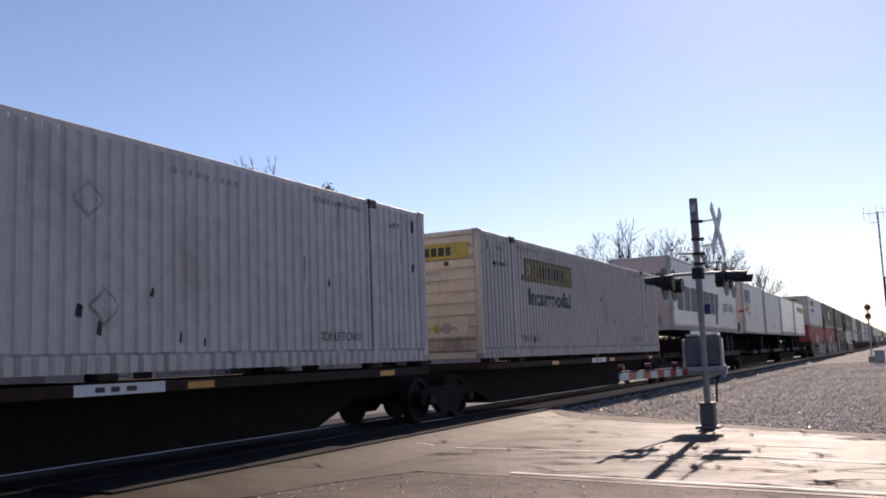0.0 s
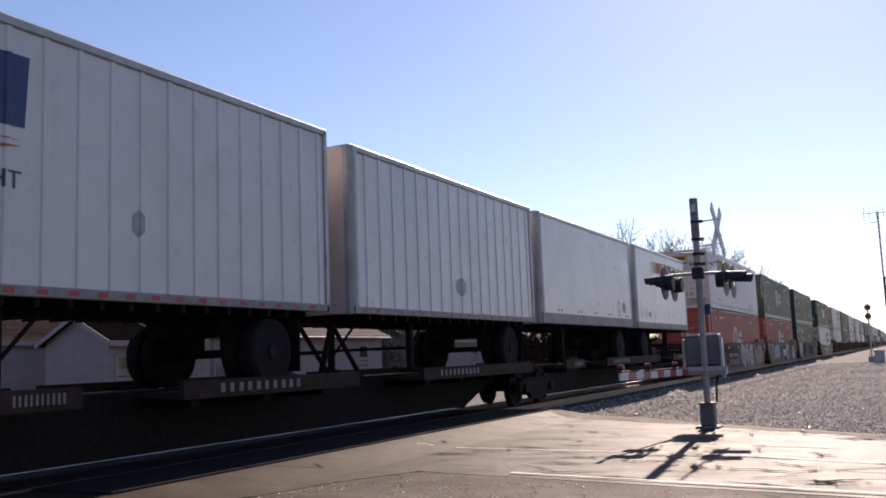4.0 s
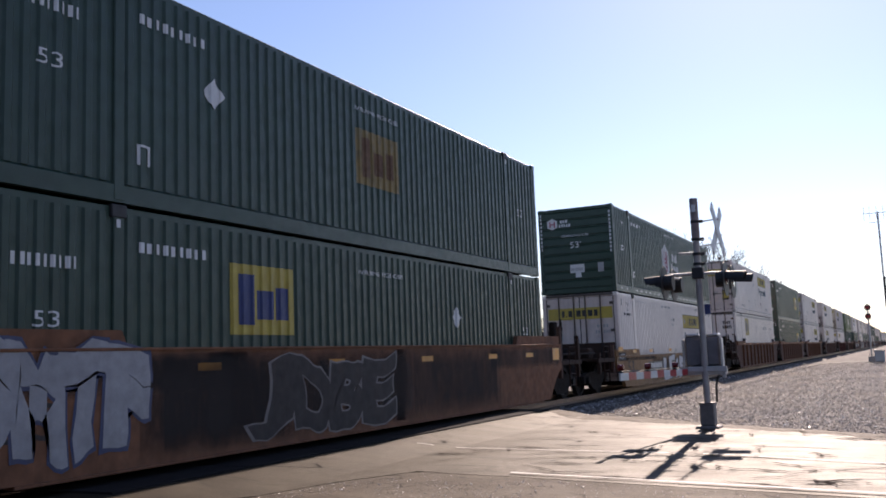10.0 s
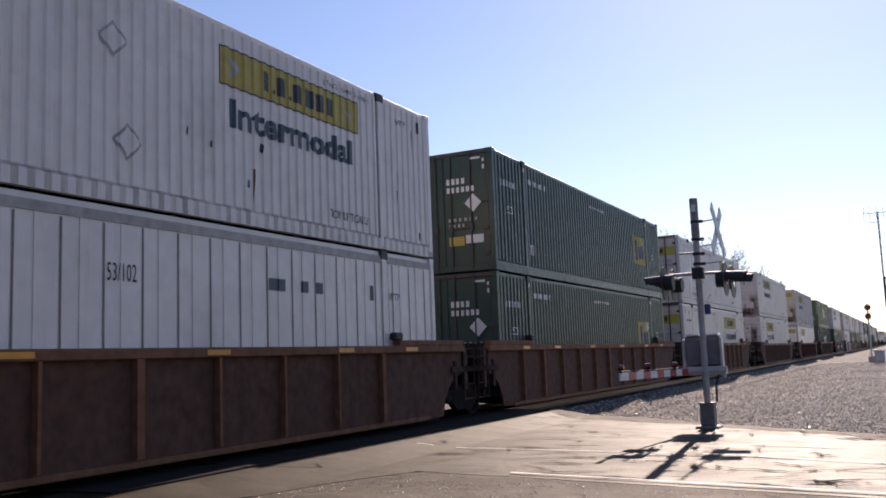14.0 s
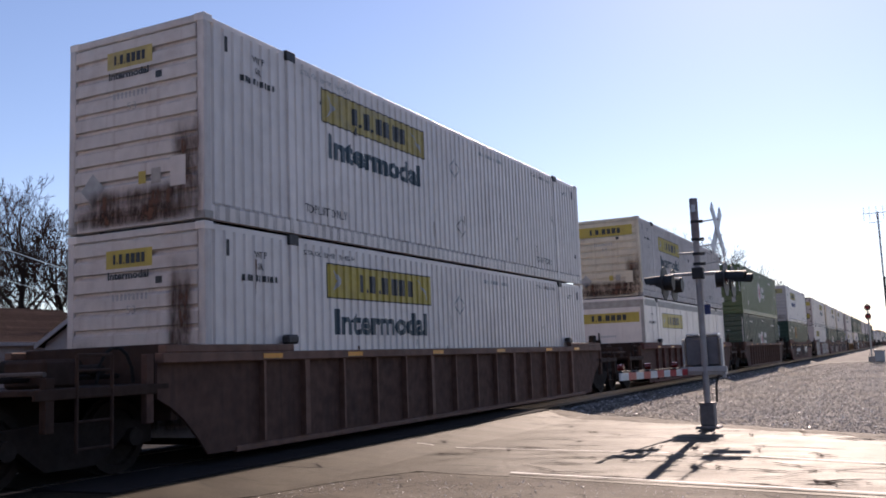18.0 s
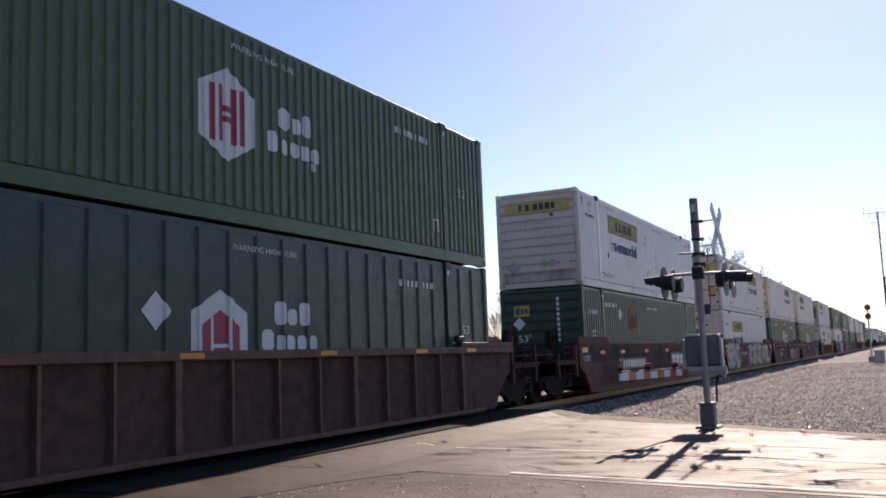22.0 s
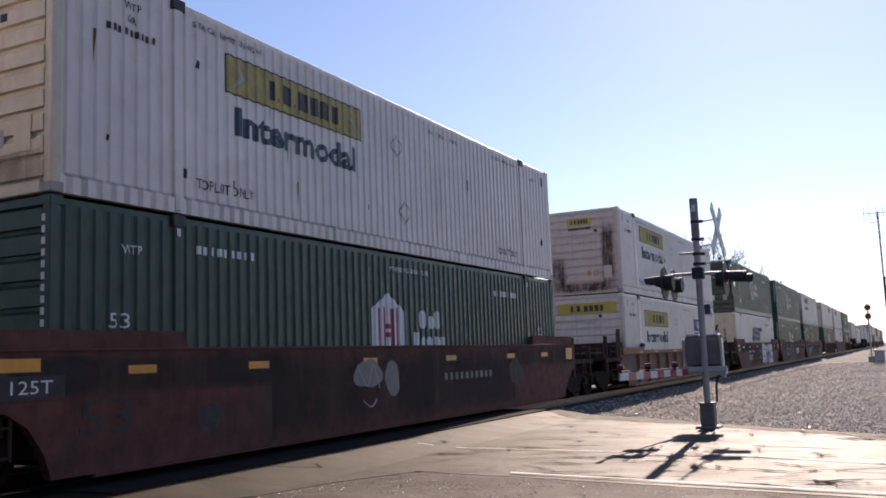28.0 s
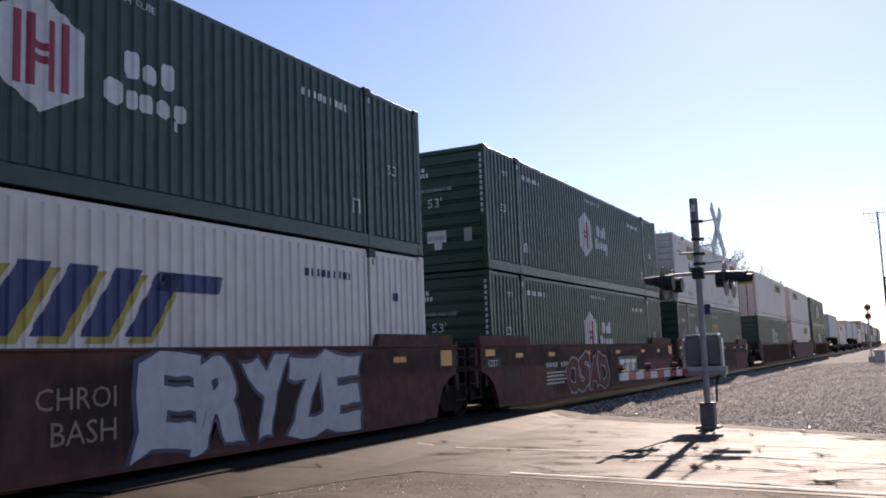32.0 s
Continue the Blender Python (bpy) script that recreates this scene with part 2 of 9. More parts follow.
def part(name, bm, material, parent, label="", smooth=False):
    """Links a bmesh as one mesh object under a thing or a part."""
    return link_part(name, to_mesh(name, bm, material, smooth), parent, label)


CACHE = {}
# Small parts that cannot be told apart on the far half of the train are left off there.
FAR_OFF = {"corner_casting", "lift_casting", "hinge", "handle", "dent", "streak", "placard_holder", "placard_face", "sling_mark", "stencil", "number_stencil",
           "edge_stencil", "stencil_box", "casting_mark", "notice", "grab_rail", "ladder", "pipe", "spring_pack", "bearing_cap", "data_lines", "hatch_plate",
           "scroll", "panel_rim", "rivet_plate", "vent_plate", "worn_placard", "data_plate", "yellow_notice", "notice_foot", "weight_plate", "plate_lines", "bottom_flange",
           "corner_mark", "air_hose", "reflector", "end_plate", "cross_beam", "guide_block", "lettering"}
DETAIL = [True]


def piece(name, key, make, material, parent, label="", m=None, smooth=False):
    """Like part(), but alike pieces share one mesh."""
    if not DETAIL[0] and name in FAR_OFF:
        return None
    k = (key, material if isinstance(material, str) else str(material))
    if k not in CACHE:
        CACHE[k] = to_mesh(name, make(), material, smooth)
    return link_part(name, CACHE[k], parent, label, m)


def box(bm, x0, x1, y0, y1, z0, z1, bevel=0.0):
    c = [(x, y, z) for x in (x0, x1) for y in (y0, y1) for z in (z0, z1)]
    vs = [bm.verts.new(q) for q in c]
    fs = [bm.faces.new([vs[i] for i in f]) for f in ((0, 1, 3, 2), (4, 6, 7, 5), (0, 4, 5, 1), (2, 3, 7, 6), (0, 2, 6, 4), (1, 5, 7, 3))]
    if bevel:
        es = list({e for f in fs for e in f.edges})
        bmesh.ops.bevel(bm, geom=es, offset=bevel, segments=1, affect='EDGES')
    return bm


def boxes(*dims, bevel=0.0):
    bm = bmesh.new()
    for d in dims:
        box(bm, *d, bevel=bevel)
    return bm


def rod(bm, a, b, r, sides=8, r2=None):
    a, b = Vector(a), Vector(b)
    r2 = r if r2 is None else r2
    d = (b - a).normalized()
    u = d.orthogonal().normalized()
    w = d.cross(u)
    ring = []
    for q, rr in ((a, r), (b, r2)):
        ring.append([bm.verts.new(q + (u * math.cos(i * 2 * math.pi / sides) + w * math.sin(i * 2 * math.pi / sides)) * rr) for i in range(sides)])
    for i in range(sides):
        j = (i + 1) % sides
        bm.faces.new((ring[0][i], ring[0][j], ring[1][j], ring[1][i]))
    bm.faces.new(ring[0][::-1])
    bm.faces.new(ring[1])
    return bm


def rods(*items, sides=8):
    bm = bmesh.new()
    for a, b, r in items:
        rod(bm, a, b, r, sides)
    return bm


def torus(bm, centre, axis, radius, r, n=20, sides=6):
    axis = Vector(axis).normalized()
    u = axis.orthogonal().normalized()
    w = axis.cross(u)
    rings = []
    for i in range(n):
        a = i * 2 * math.pi / n
        out = u * math.cos(a) + w * math.sin(a)
        rings.append([bm.verts.new(Vector(centre) + out * (radius + r * math.cos(k * 2 * math.pi / sides)) + axis * r * math.sin(k * 2 * math.pi / sides)) for k in range(sides)])
    for i in range(n):
        for k in range(sides):
            a, b = rings[i], rings[(i + 1) % n]
            bm.faces.new((a[k], b[k], b[(k + 1) % sides], a[(k + 1) % sides]))
    return bm


def slab(bm, outline, x0, x1):
    """A plate with an outline in (y, z), from x0 to x1."""
    a = [bm.verts.new((x0, y, z)) for y, z in outline]
    b = [bm.verts.new((x1, y, z)) for y, z in outline]
    n = len(outline)
    bm.faces.new(a[::-1])
    bm.faces.new(b)
    for i in range(n):
        j = (i + 1) % n
        bm.faces.new((a[i], a[j], b[j], b[i]))
    bmesh.ops.recalc_face_normals(bm, faces=bm.faces[:])
    return bm


def lathe(bm, profile, axis='x', n=24, centre=(0, 0, 0)):
    """Turns a profile of (along, radius) round an axis."""
    rings = []
    for s, r in profile:
        ring = []
        for i in range(n):
            c, q = math.cos(i * 2 * math.pi / n) * r, math.sin(i * 2 * math.pi / n) * r
            v = {'x': (s, c, q), 'y': (c, s, q), 'z': (c, q, s)}[axis]
            ring.append(bm.verts.new(Vector(v) + Vector(centre)))
        rings.append(ring)
    for a, b in zip(rings, rings[1:]):
        for i in range(n):
            j = (i + 1) % n
            bm.faces.new((a[i], a[j], b[j], b[i]))
    bm.faces.new(rings[0][::-1])
    bm.faces.new(rings[-1])
    bmesh.ops.recalc_face_normals(bm, faces=bm.faces[:])
    return bm


def thing(name, label, category, group="", kind="", m=None):
    ob = new(name)
    ob.empty_display_size = 0.3
    tagged(ob, label, category, group, kind)
    if m is not None:
        ob.matrix_basis = m
    return ob


def riding(ob, s, x=0.0, z=0.0):
    """A thing that rides with the train: s is its place along the track at the start."""
    ob.matrix_basis = pose(x, s, z)
    MOVERS.append((ob, x, s, z))
    return ob


# ---- markings that follow the relief of a side ----
class Relief:
    """The outward relief of a container side along y."""
    def __init__(self, style):
        self.style = style
        if style == "corr":
            self.pitch, self.steps = 0.2153, [(0.0, 0.0), (0.085, 0.0), (0.112, -0.027), (0.188, -0.027)]
        elif style == "wide":
            self.pitch, self.steps = 0.615, [(0.0, 0.0), (0.08, 0.0), (0.11, -0.032), (0.585, -0.032)]
        elif style == "post":
            self.pitch, self.steps = 0.381, [(0.0, 0.0), (0.045, 0.0), (0.06, -0.016), (0.366, -0.016)]
        elif style == "pup":
            self.pitch, self.steps = 0.481, [(0.0, 0.0), (0.06, 0.0), (0.08, -0.020), (0.461, -0.020)]
        elif style == "seam":
            self.pitch, self.steps = 0.615, [(0.0, 0.0), (0.022, 0.0), (0.024, -0.012), (0.613, -0.012)]
        elif style == "seam_wide":
            self.pitch, self.steps = 1.215, [(0.0, 0.0), (0.022, 0.0), (0.024, -0.010), (1.213, -0.010)]
        else:
            self.pitch, self.steps = 100.0, [(0.0, 0.0), (99.0, 0.0)]

    def breaks(self, a, b):
        out = []
        k = math.floor(a / self.pitch)
        while k * self.pitch < b:
            out += [k * self.pitch + s for s, _ in self.steps]
            k += 1
        return [y for y in out if a + 1e-4 < y < b - 1e-4]

    def depth(self, y):
        t = y % self.pitch
        pts = self.steps + [(self.pitch, self.steps[0][1])]
        for (a, da), (b, db) in zip(pts, pts[1:]):
            if a <= t <= b:
                return da + (db - da) * (t - a) / max(b - a, 1e-6)
        return 0.0


def flat_shape(polys):
    """Faces in the plane (y, z) at x = 0."""
    bm = bmesh.new()
    for poly in polys:
        bm.faces.new([bm.verts.new((0, y, z)) for y, z in poly])
    return bm


GLYPHS = {}


def letters(text, a, z0, b, z1, bold=0.0):
    """Built-in lettering, fitted into a box from (a, z0) to (b, z1)."""
    if text == 'Intermodal':
        bold = 0.04
    if text not in GLYPHS:
        cu = bpy.data.curves.new("lettering", 'FONT')
        cu.body, cu.size, cu.resolution_u, cu.fill_mode, cu.offset = text, 1.0, 2, 'FRONT', bold
        ob = bpy.data.objects.new("lettering", cu)
        me = bpy.data.meshes.new_from_object(ob)
        v = np.array([tuple(q.co) for q in me.vertices])
        GLYPHS[text] = (v, [tuple(f.vertices) for f in me.polygons])
        bpy.data.objects.remove(ob)
    v, faces = GLYPHS[text]
    lo, hi = v.min(0), v.max(0)
    bm = bmesh.new()
    vs = [bm.verts.new((0, a + (q[0] - lo[0]) / (hi[0] - lo[0]) * (b - a), z0 + (q[1] - lo[1]) / (hi[1] - lo[1]) * (z1 - z0))) for q in v]
    for f in faces:
        try:
            bm.faces.new([vs[i] for i in f])
        except ValueError:
            pass
    return bm


def drape(bm, relief, x, lift=0.004):
    """Lays a flat marking on a side with relief, x metres out."""
    ys = [v.co.y for v in bm.verts]
    if relief.style != "flat":
        for y in relief.breaks(min(ys), max(ys)):
            bmesh.ops.bisect_plane(bm, geom=bm.verts[:] + bm.edges[:] + bm.faces[:], plane_co=(0, y, 0), plane_no=(0, 1, 0))
    for v in bm.verts:
        v.co.x = x + relief.depth(v.co.y) + lift
    bm.normal_update()
    for f in bm.faces:
        if f.normal.x < 0:
            f.normal_flip()
    return bm


def to_front(bm, y, lift=0.006):
    """Turns a flat marking in (y, z) onto an end wall that faces -y: its y becomes x."""
    for v in bm.verts:
        v.co = Vector((v.co.y, y - lift, v.co.z))
    bm.normal_update()
    for f in bm.faces:
        if f.normal.y > 0:
            f.normal_flip()
    return bm


def rect(a, z0, b, z1):
    return [(a, z0), (b, z0), (b, z1), (a, z1)]


def bars(a, z0, b, z1, n, fill=0.62, seed=0):
    """A row of n plain blocks in place of words."""
    rng = random.Random(seed * 131 + n)
    w = (b - a) / n
    out = []
    for i in range(n):
        k = fill * (0.85 + 0.3 * rng.random())
        out.append(rect(a + i * w, z0, a + i * w + w * min(k, 0.92), z1))
    return out


def word_shape(a, z0, b, z1, parts):
    """A worn word as rounded solid blocks; parts gives each block's width and height."""
    total = sum(w for w, _ in parts)
    out, y, unit = [], a, (b - a) / total
    for w, h in parts:
        wid, top = unit * w * 0.80, z0 + (z1 - z0) * h
        c = min(wid, top - z0) * 0.22
        out.append([(y + c, z0), (y + wid - c, z0), (y + wid, z0 + c), (y + wid, top - c), (y + wid - c, top), (y + c, top), (y, top - c), (y, z0 + c)])
        y += unit * w
    return out


def slanted(a, z0, b, z1, n, lean=0.2, fill=0.66):
    w = (b - a - lean) / n
    return [[(a + i * w, z0), (a + i * w + w * fill, z0), (a + i * w + w * fill + lean, z1), (a + i * w + lean, z1)] for i in range(n)]


def oval(cy, cz, ry, rz, n=18):
    return [(cy + ry * math.cos(i * 2 * math.pi / n), cz + rz * math.sin(i * 2 * math.pi / n)) for i in range(n)]


def hexagon(cy, cz, w, h):
    return [(cy - w / 2, cz - h * 0.27), (cy, cz - h / 2), (cy + w / 2, cz - h * 0.27), (cy + w / 2, cz + h * 0.27), (cy, cz + h / 2), (cy - w / 2, cz + h * 0.27)]


def diamond(cy, cz, r):
    return [(cy - r, cz), (cy, cz - r), (cy + r, cz), (cy, cz + r)]


class Side:
    """Puts markings on one thing's camera-facing side or its leading end."""
    def __init__(self, parent, relief, x, tag, z=0.0):
        self.parent, self.relief, self.x, self.tag, self.z, self.n = parent, relief, x, tag, z, 0

    def shape(self, name, polys, material, lift=0.004, label=""):
        if DETAIL[0] and len(polys) > 1 and name in ("name_mark", "reflector", "red_tape", "streak", "worn_placard", "end_plate"):
            return [self.shape(name, [q], material, lift, label) for q in polys][0]
        key = ("mark", self.relief.style, self.x, lift, str(polys))
        return piece(name, key, lambda: drape(flat_shape(polys), self.relief, self.x, lift), material, self.parent, label)

    def text(self, text, a, z0, b, z1, material, lift=0.008, name="lettering"):
        key = ("text", self.relief.style, self.x, lift, text, a, z0, b, z1)
        return piece(name, key, lambda: drape(letters(text, a, z0, b, z1), self.relief, self.x, lift), material, self.parent)


class End:
    def __init__(self, parent, y=0.0):
        self.parent, self.y = parent, y

    def shape(self, name, polys, material, lift=0.006, label=""):
        key = ("end", self.y, lift, str(polys))
        return piece(name, key, lambda: to_front(flat_shape(polys), self.y, lift), material, self.parent, label)

    def text(self, text, a, z0, b, z1, material, lift=0.010, name="lettering"):
        key = ("endtext", self.y, lift, text, a, z0, b, z1)
        return piece(name, key, lambda: to_front(letters(text, a, z0, b, z1), self.y, lift), material, self.parent)


# ---- containers ----
CL, CW, CH = 16.15, 1.295, 2.90
LIFT = 1.98


def sheet(relief, y0, y1, z0, z1, x):
    """A formed side sheet."""
    bm = bmesh.new()
    ys = [y0] + relief.breaks(y0, y1) + [y1]
    lo = [bm.verts.new((x + relief.depth(y), y, z0)) for y in ys]
    hi = [bm.verts.new((x + relief.depth(y), y, z1)) for y in ys]
    inn = [bm.verts.new((x - 0.06, y, z)) for z in (z0, z1) for y in (y0, y1)]
    for i in range(len(ys) - 1):
        bm.faces.new((lo[i], lo[i + 1], hi[i + 1], hi[i]))
    bm.faces.new((inn[1], inn[0], inn[2], inn[3]))
    bm.faces.new(lo[::-1] + [inn[0], inn[1]])
    bm.faces.new(hi + [inn[3], inn[2]])
    return bm


def lower_rail(length, x, wide):
    """A bottom side rail with a sloping top."""
    bm = bmesh.new()
    prof = [(x - 0.10, 0.0), (x, 0.0), (x, wide - 0.03), (x - 0.045, wide + 0.02), (x - 0.10, wide + 0.02)]
    a = [bm.verts.new((px, 0.12, pz)) for px, pz in prof]
    b = [bm.verts.new((px, length - 0.12, pz)) for px, pz in prof]
    n = len(prof)
    bm.faces.new(a)
    bm.faces.new(b[::-1])
    for i in range(n):
        j = (i + 1) % n
        bm.faces.new((a[j], a[i], b[i], b[j]))
    bmesh.ops.recalc_face_normals(bm, faces=bm.faces[:])
    return bm


def ribbed_end(n, z0, z1):
    """A closed end wall with lying ribs."""
    bm = bmesh.new()
    h = (z1 - z0) / n
    prof = []
    for i in range(n):
        b = z0 + i * h
        prof += [(0.052, b), (0.052, b + 0.040), (0.0, b + 0.050), (0.0, b + h - 0.045)]
    prof.append((0.052, z1))
    l = [bm.verts.new((-1.17, y, z)) for y, z in prof]
    r = [bm.verts.new((1.17, y, z)) for y, z in prof]
    for i in range(len(prof) - 1):
        bm.faces.new((l[i], r[i], r[i + 1], l[i + 1]))
    bb = [bm.verts.new(q) for q in ((-1.17, 0.09, z0), (1.17, 0.09, z0), (1.17, 0.09, z1), (-1.17, 0.09, z1))]
    bm.faces.new((bb[1], bb[0], bb[3], bb[2]))
    return bm


def upright_end(z0, z1):
    """A closed end wall with shallow upright ribs between plain borders."""
    bm = bmesh.new()
    prof, x = [(-1.17, 0.0), (-0.98, 0.0)], -0.98
    for i in range(9):
        prof += [(x + 0.02, 0.03), (x + 0.13, 0.03), (x + 0.15, 0.0), (x + 0.218, 0.0)]
        x += 0.218
    prof.append((1.17, 0.0))
    lo = [bm.verts.new((px, py, z0)) for px, py in prof]
    hi = [bm.verts.new((px, py, z1)) for px, py in prof]
    for k in range(len(prof) - 1):
        bm.faces.new((lo[k], lo[k + 1], hi[k + 1], hi[k]))
    bb = [bm.verts.new(q) for q in ((-1.17, 0.09, z0), (1.17, 0.09, z0), (1.17, 0.09, z1), (-1.17, 0.09, z1))]
    bm.faces.new((bb[1], bb[0], bb[3], bb[2]))
    return bm


def door_leaf(sign):
    bm = boxes((min(sign * 0.012, sign * 1.165), max(sign * 0.012, sign * 1.165), 0.03, 0.09, 0.16, 2.78), bevel=0.008)
    return bm


def container(body, style="corr", doors=False, end_body=None, label="", rail=0.22, door_rods="rod", group="containers on the train", top_strip=None, upright=False):
    root = thing("shipping_container", label, "shipping container", group)
    rel = Relief(style)
    e = end_body or body
    segs = [(0.15, LIFT - 0.06), (LIFT + 0.12, CL - LIFT - 0.12), (CL - LIFT + 0.06, CL - 0.15)] if style in ("corr", "wide") else [(0.15, CL - 0.15)]
    zt = 2.80 if top_strip is None else 2.80 - top_strip
    for i, (a, b) in enumerate(segs):
        piece("side_panel", ("sheet", style, i, rail, zt), lambda: sheet(rel, a, b, rail, zt, CW), body, root)
        piece("side_panel", ("sheet_far", i, rail), lambda: boxes((-CW, -CW + 0.05, a, b, rail, 2.80)), body, root)
    if top_strip:
        piece("top_band", ("band", top_strip), lambda: boxes((CW - 0.06, CW + 0.004, 0.15, CL - 0.15, zt, 2.80)), "patch", root)
    piece("bottom_rail", ("rail", rail), lambda: lower_rail(CL, CW + 0.005, rail), body, root)
    piece("bottom_rail", ("rail_f", rail), lambda: boxes((-CW - 0.005, -CW + 0.10, 0.12, CL - 0.12, 0.0, rail)), body, root)
    for sx in (-1, 1):
        a, b = sorted((sx * (CW - 0.09), sx * (CW + 0.006)))
        piece("top_rail", ("top", sx), lambda: boxes((a + 0.035 * (sx < 0), b - 0.035 * (sx > 0), 0.12, CL - 0.12, 2.795, 2.88), bevel=0.008), body, root)
        for yy in ((0.0, 0.14), (CL - 0.14, CL)):
            a2, b2 = sorted((sx * (CW - 0.12), sx * (CW + 0.008)))
            piece("corner_post", ("post", sx, yy), lambda: boxes((a2, b2, yy[0], yy[1], 0.10, 2.80), bevel=0.012), e if yy[0] == 0 else body, root)
        for yy in (LIFT, CL - LIFT):
            a3, b3 = sorted((sx * (CW - 0.10), sx * (CW + 0.012)))
            piece("lift_post", ("lpost", sx, yy), lambda: boxes((a3, b3, yy - 0.055, yy + 0.115, 0.02, 2.84), bevel=0.014), body, root)
            piece("lift_casting", ("lcast", sx, yy), lambda: boxes((a3, b3 + 0.01 * (sx > 0), yy - 0.09, yy + 0.15, 2.74, 2.90), bevel=0.012), "black", root)
        for yy in (0.0, CL - 0.18):
            for zz in (0.0, 2.78):
                a4, b4 = sorted((sx * (CW - 0.17), sx * (CW + 0.012)))
                piece("corner_casting", ("cast", sx, yy, zz), lambda: boxes((a4, b4, yy - 0.004, yy + 0.182, zz - 0.002, zz + 0.12), bevel=0.012), "patch" if body.startswith("white") and zz == 0 else body, root)
    piece("roof", "roof", lambda: boxes(*[(-CW + 0.05, CW - 0.05, 0.1 + i * 1.597, 0.1 + i * 1.597 + 1.575, 2.82, 2.875) for i in range(10)]), body, root)
    piece("floor_frame", "floor", lambda: boxes((-CW + 0.1, CW - 0.1, 0.1, CL - 0.1, 0.12, 0.2), *[(-CW + 0.1, CW - 0.1, y, y + 0.08, 0.02, 0.12) for y in np.arange(0.5, 15.8, 0.6)]), "steel", root)
    piece("end_sill", ("sill", 0), lambda: boxes((-CW + 0.17, CW - 0.17, 0.0, 0.12, 0.0, 0.15), bevel=0.012), e, root)
    piece("end_header", ("header", 0), lambda: boxes((-CW + 0.12, CW - 0.12, 0.0, 0.12, 2.78, 2.89), bevel=0.012), e, root)
    piece("rear_end", "rear", lambda: boxes((-1.17, 1.17, CL - 0.09, CL - 0.02, 0.1, 2.8)), body, root)
    if doors:
        for sx in (-1, 1):
            leaf = piece("door", ("leaf", sx), lambda: door_leaf(sx), e, root)
            for xx in (0.20, 0.72):
                piece("lock_rod", ("rod", sx, xx), lambda: rods(((sx * xx, 0.0, 0.05), (sx * xx, 0.0, 2.86), 0.024)), door_rods, leaf)
            piece("handle", ("handle", sx), lambda: boxes((min(sx * 0.2, sx * 0.62), max(sx * 0.2, sx * 0.62), -0.03, -0.01, 1.02, 1.06), (sx * 0.20 - 0.05, sx * 0.20 + 0.05, -0.035, 0.02, 0.97, 1.12), (sx * 0.72 - 0.05, sx * 0.72 + 0.05, -0.035, 0.02, 0.97, 1.12)), door_rods, leaf)
            for zz in (0.35, 0.95, 1.6, 2.5):
                piece("hinge", ("hinge", sx, zz), lambda: boxes((sx * 1.10 - 0.07, sx * 1.10 + 0.07, -0.005, 0.03, zz, zz + 0.09), bevel=0.006), door_rods, leaf)
        for sx in (-1, 1):
            xa, xb = sorted((sx * 0.014, sx * 1.172))
            piece("door_gasket", ("gasket", sx), lambda: boxes((xa, xb, 0.018, 0.034, 0.125, 0.165), (xa, xb, 0.018, 0.034, 2.765, 2.80), (sx * 1.16 - 0.016, sx * 1.16 + 0.016, 0.018, 0.034, 0.165, 2.765)), "rod", root, "dark rubber gasket round the door")
        piece("end_header", "doorheader", lambda: boxes((-CW + 0.13, CW - 0.13, -0.012, 0.004, 2.805, 2.885)), "rod", root, "dark worn header edge")
        piece("door_seal", "seal", lambda: boxes((-0.011, 0.011, 0.02, 0.08, 0.16, 2.78)), "black", root)
    elif upright:
        piece("end_wall", "uprightend", lambda: upright_end(0.14, 2.79), e, root)
    else:
        piece("end_wall", ("endwall", body.startswith("white")), lambda: ribbed_end(10 if body.startswith("white") else 9, 0.14, 2.79), e, root)
    return root, Side(root, rel, CW, ""), End(root, 0.0)


def name_row(a, z0, b, z1):
    """Eight plain blocks, two of them small and low."""
    out, y = [], a
    spans = [(0.075, 1), (0.035, 0), (0.11, 1), (0.035, 0), (0.125, 1), (0.125, 1), (0.13, 1), (0.105, 1)]
    gap = (1 - sum(s for s, _ in spans)) / (len(spans) - 1)
    for s, tall in spans:
        w = s * (b - a)
        out.append(rect(y, z0, y + w, z1 if tall else z0 + 0.2 * (z1 - z0)))
        y += w + gap * (b - a)
    return out


def yellow_panel(side, a, z0, b, z1, mat="yellow", ink="ink_black"):
    """A yellow name board: a dark rim, the name as plain blocks, worn scrolls at both ends."""
    side.shape("name_panel", [rect(a, z0, b, z1)], mat, 0.004, "yellow name panel with dark blocks")
    w, h = b - a, z1 - z0
    t = 0.022
    side.shape("panel_rim", [rect(a, z0, b, z0 + t), rect(a, z1 - t, b, z1), rect(a, z0 + t, a + t, z1 - t), rect(b - t, z0 + t, b, z1 - t)], ink, 0.007)
    side.shape("name_mark", name_row(a + 0.27 * w, z0 + 0.24 * h, a + 0.79 * w, z1 - 0.24 * h), ink, 0.008)
    side.shape("scroll", [[(a + 0.04 * w, z0 + 0.15 * h), (a + 0.12 * w, z0 + 0.5 * h), (a + 0.05 * w, z1 - 0.15 * h), (a + 0.08 * w, z0 + 0.5 * h)],
                          [(b - 0.16 * w, z1 - 0.15 * h), (b - 0.05 * w, z0 + 0.4 * h), (b - 0.04 * w, z0 + 0.15 * h), (b - 0.09 * w, z0 + 0.45 * h)]], "faint", 0.008)


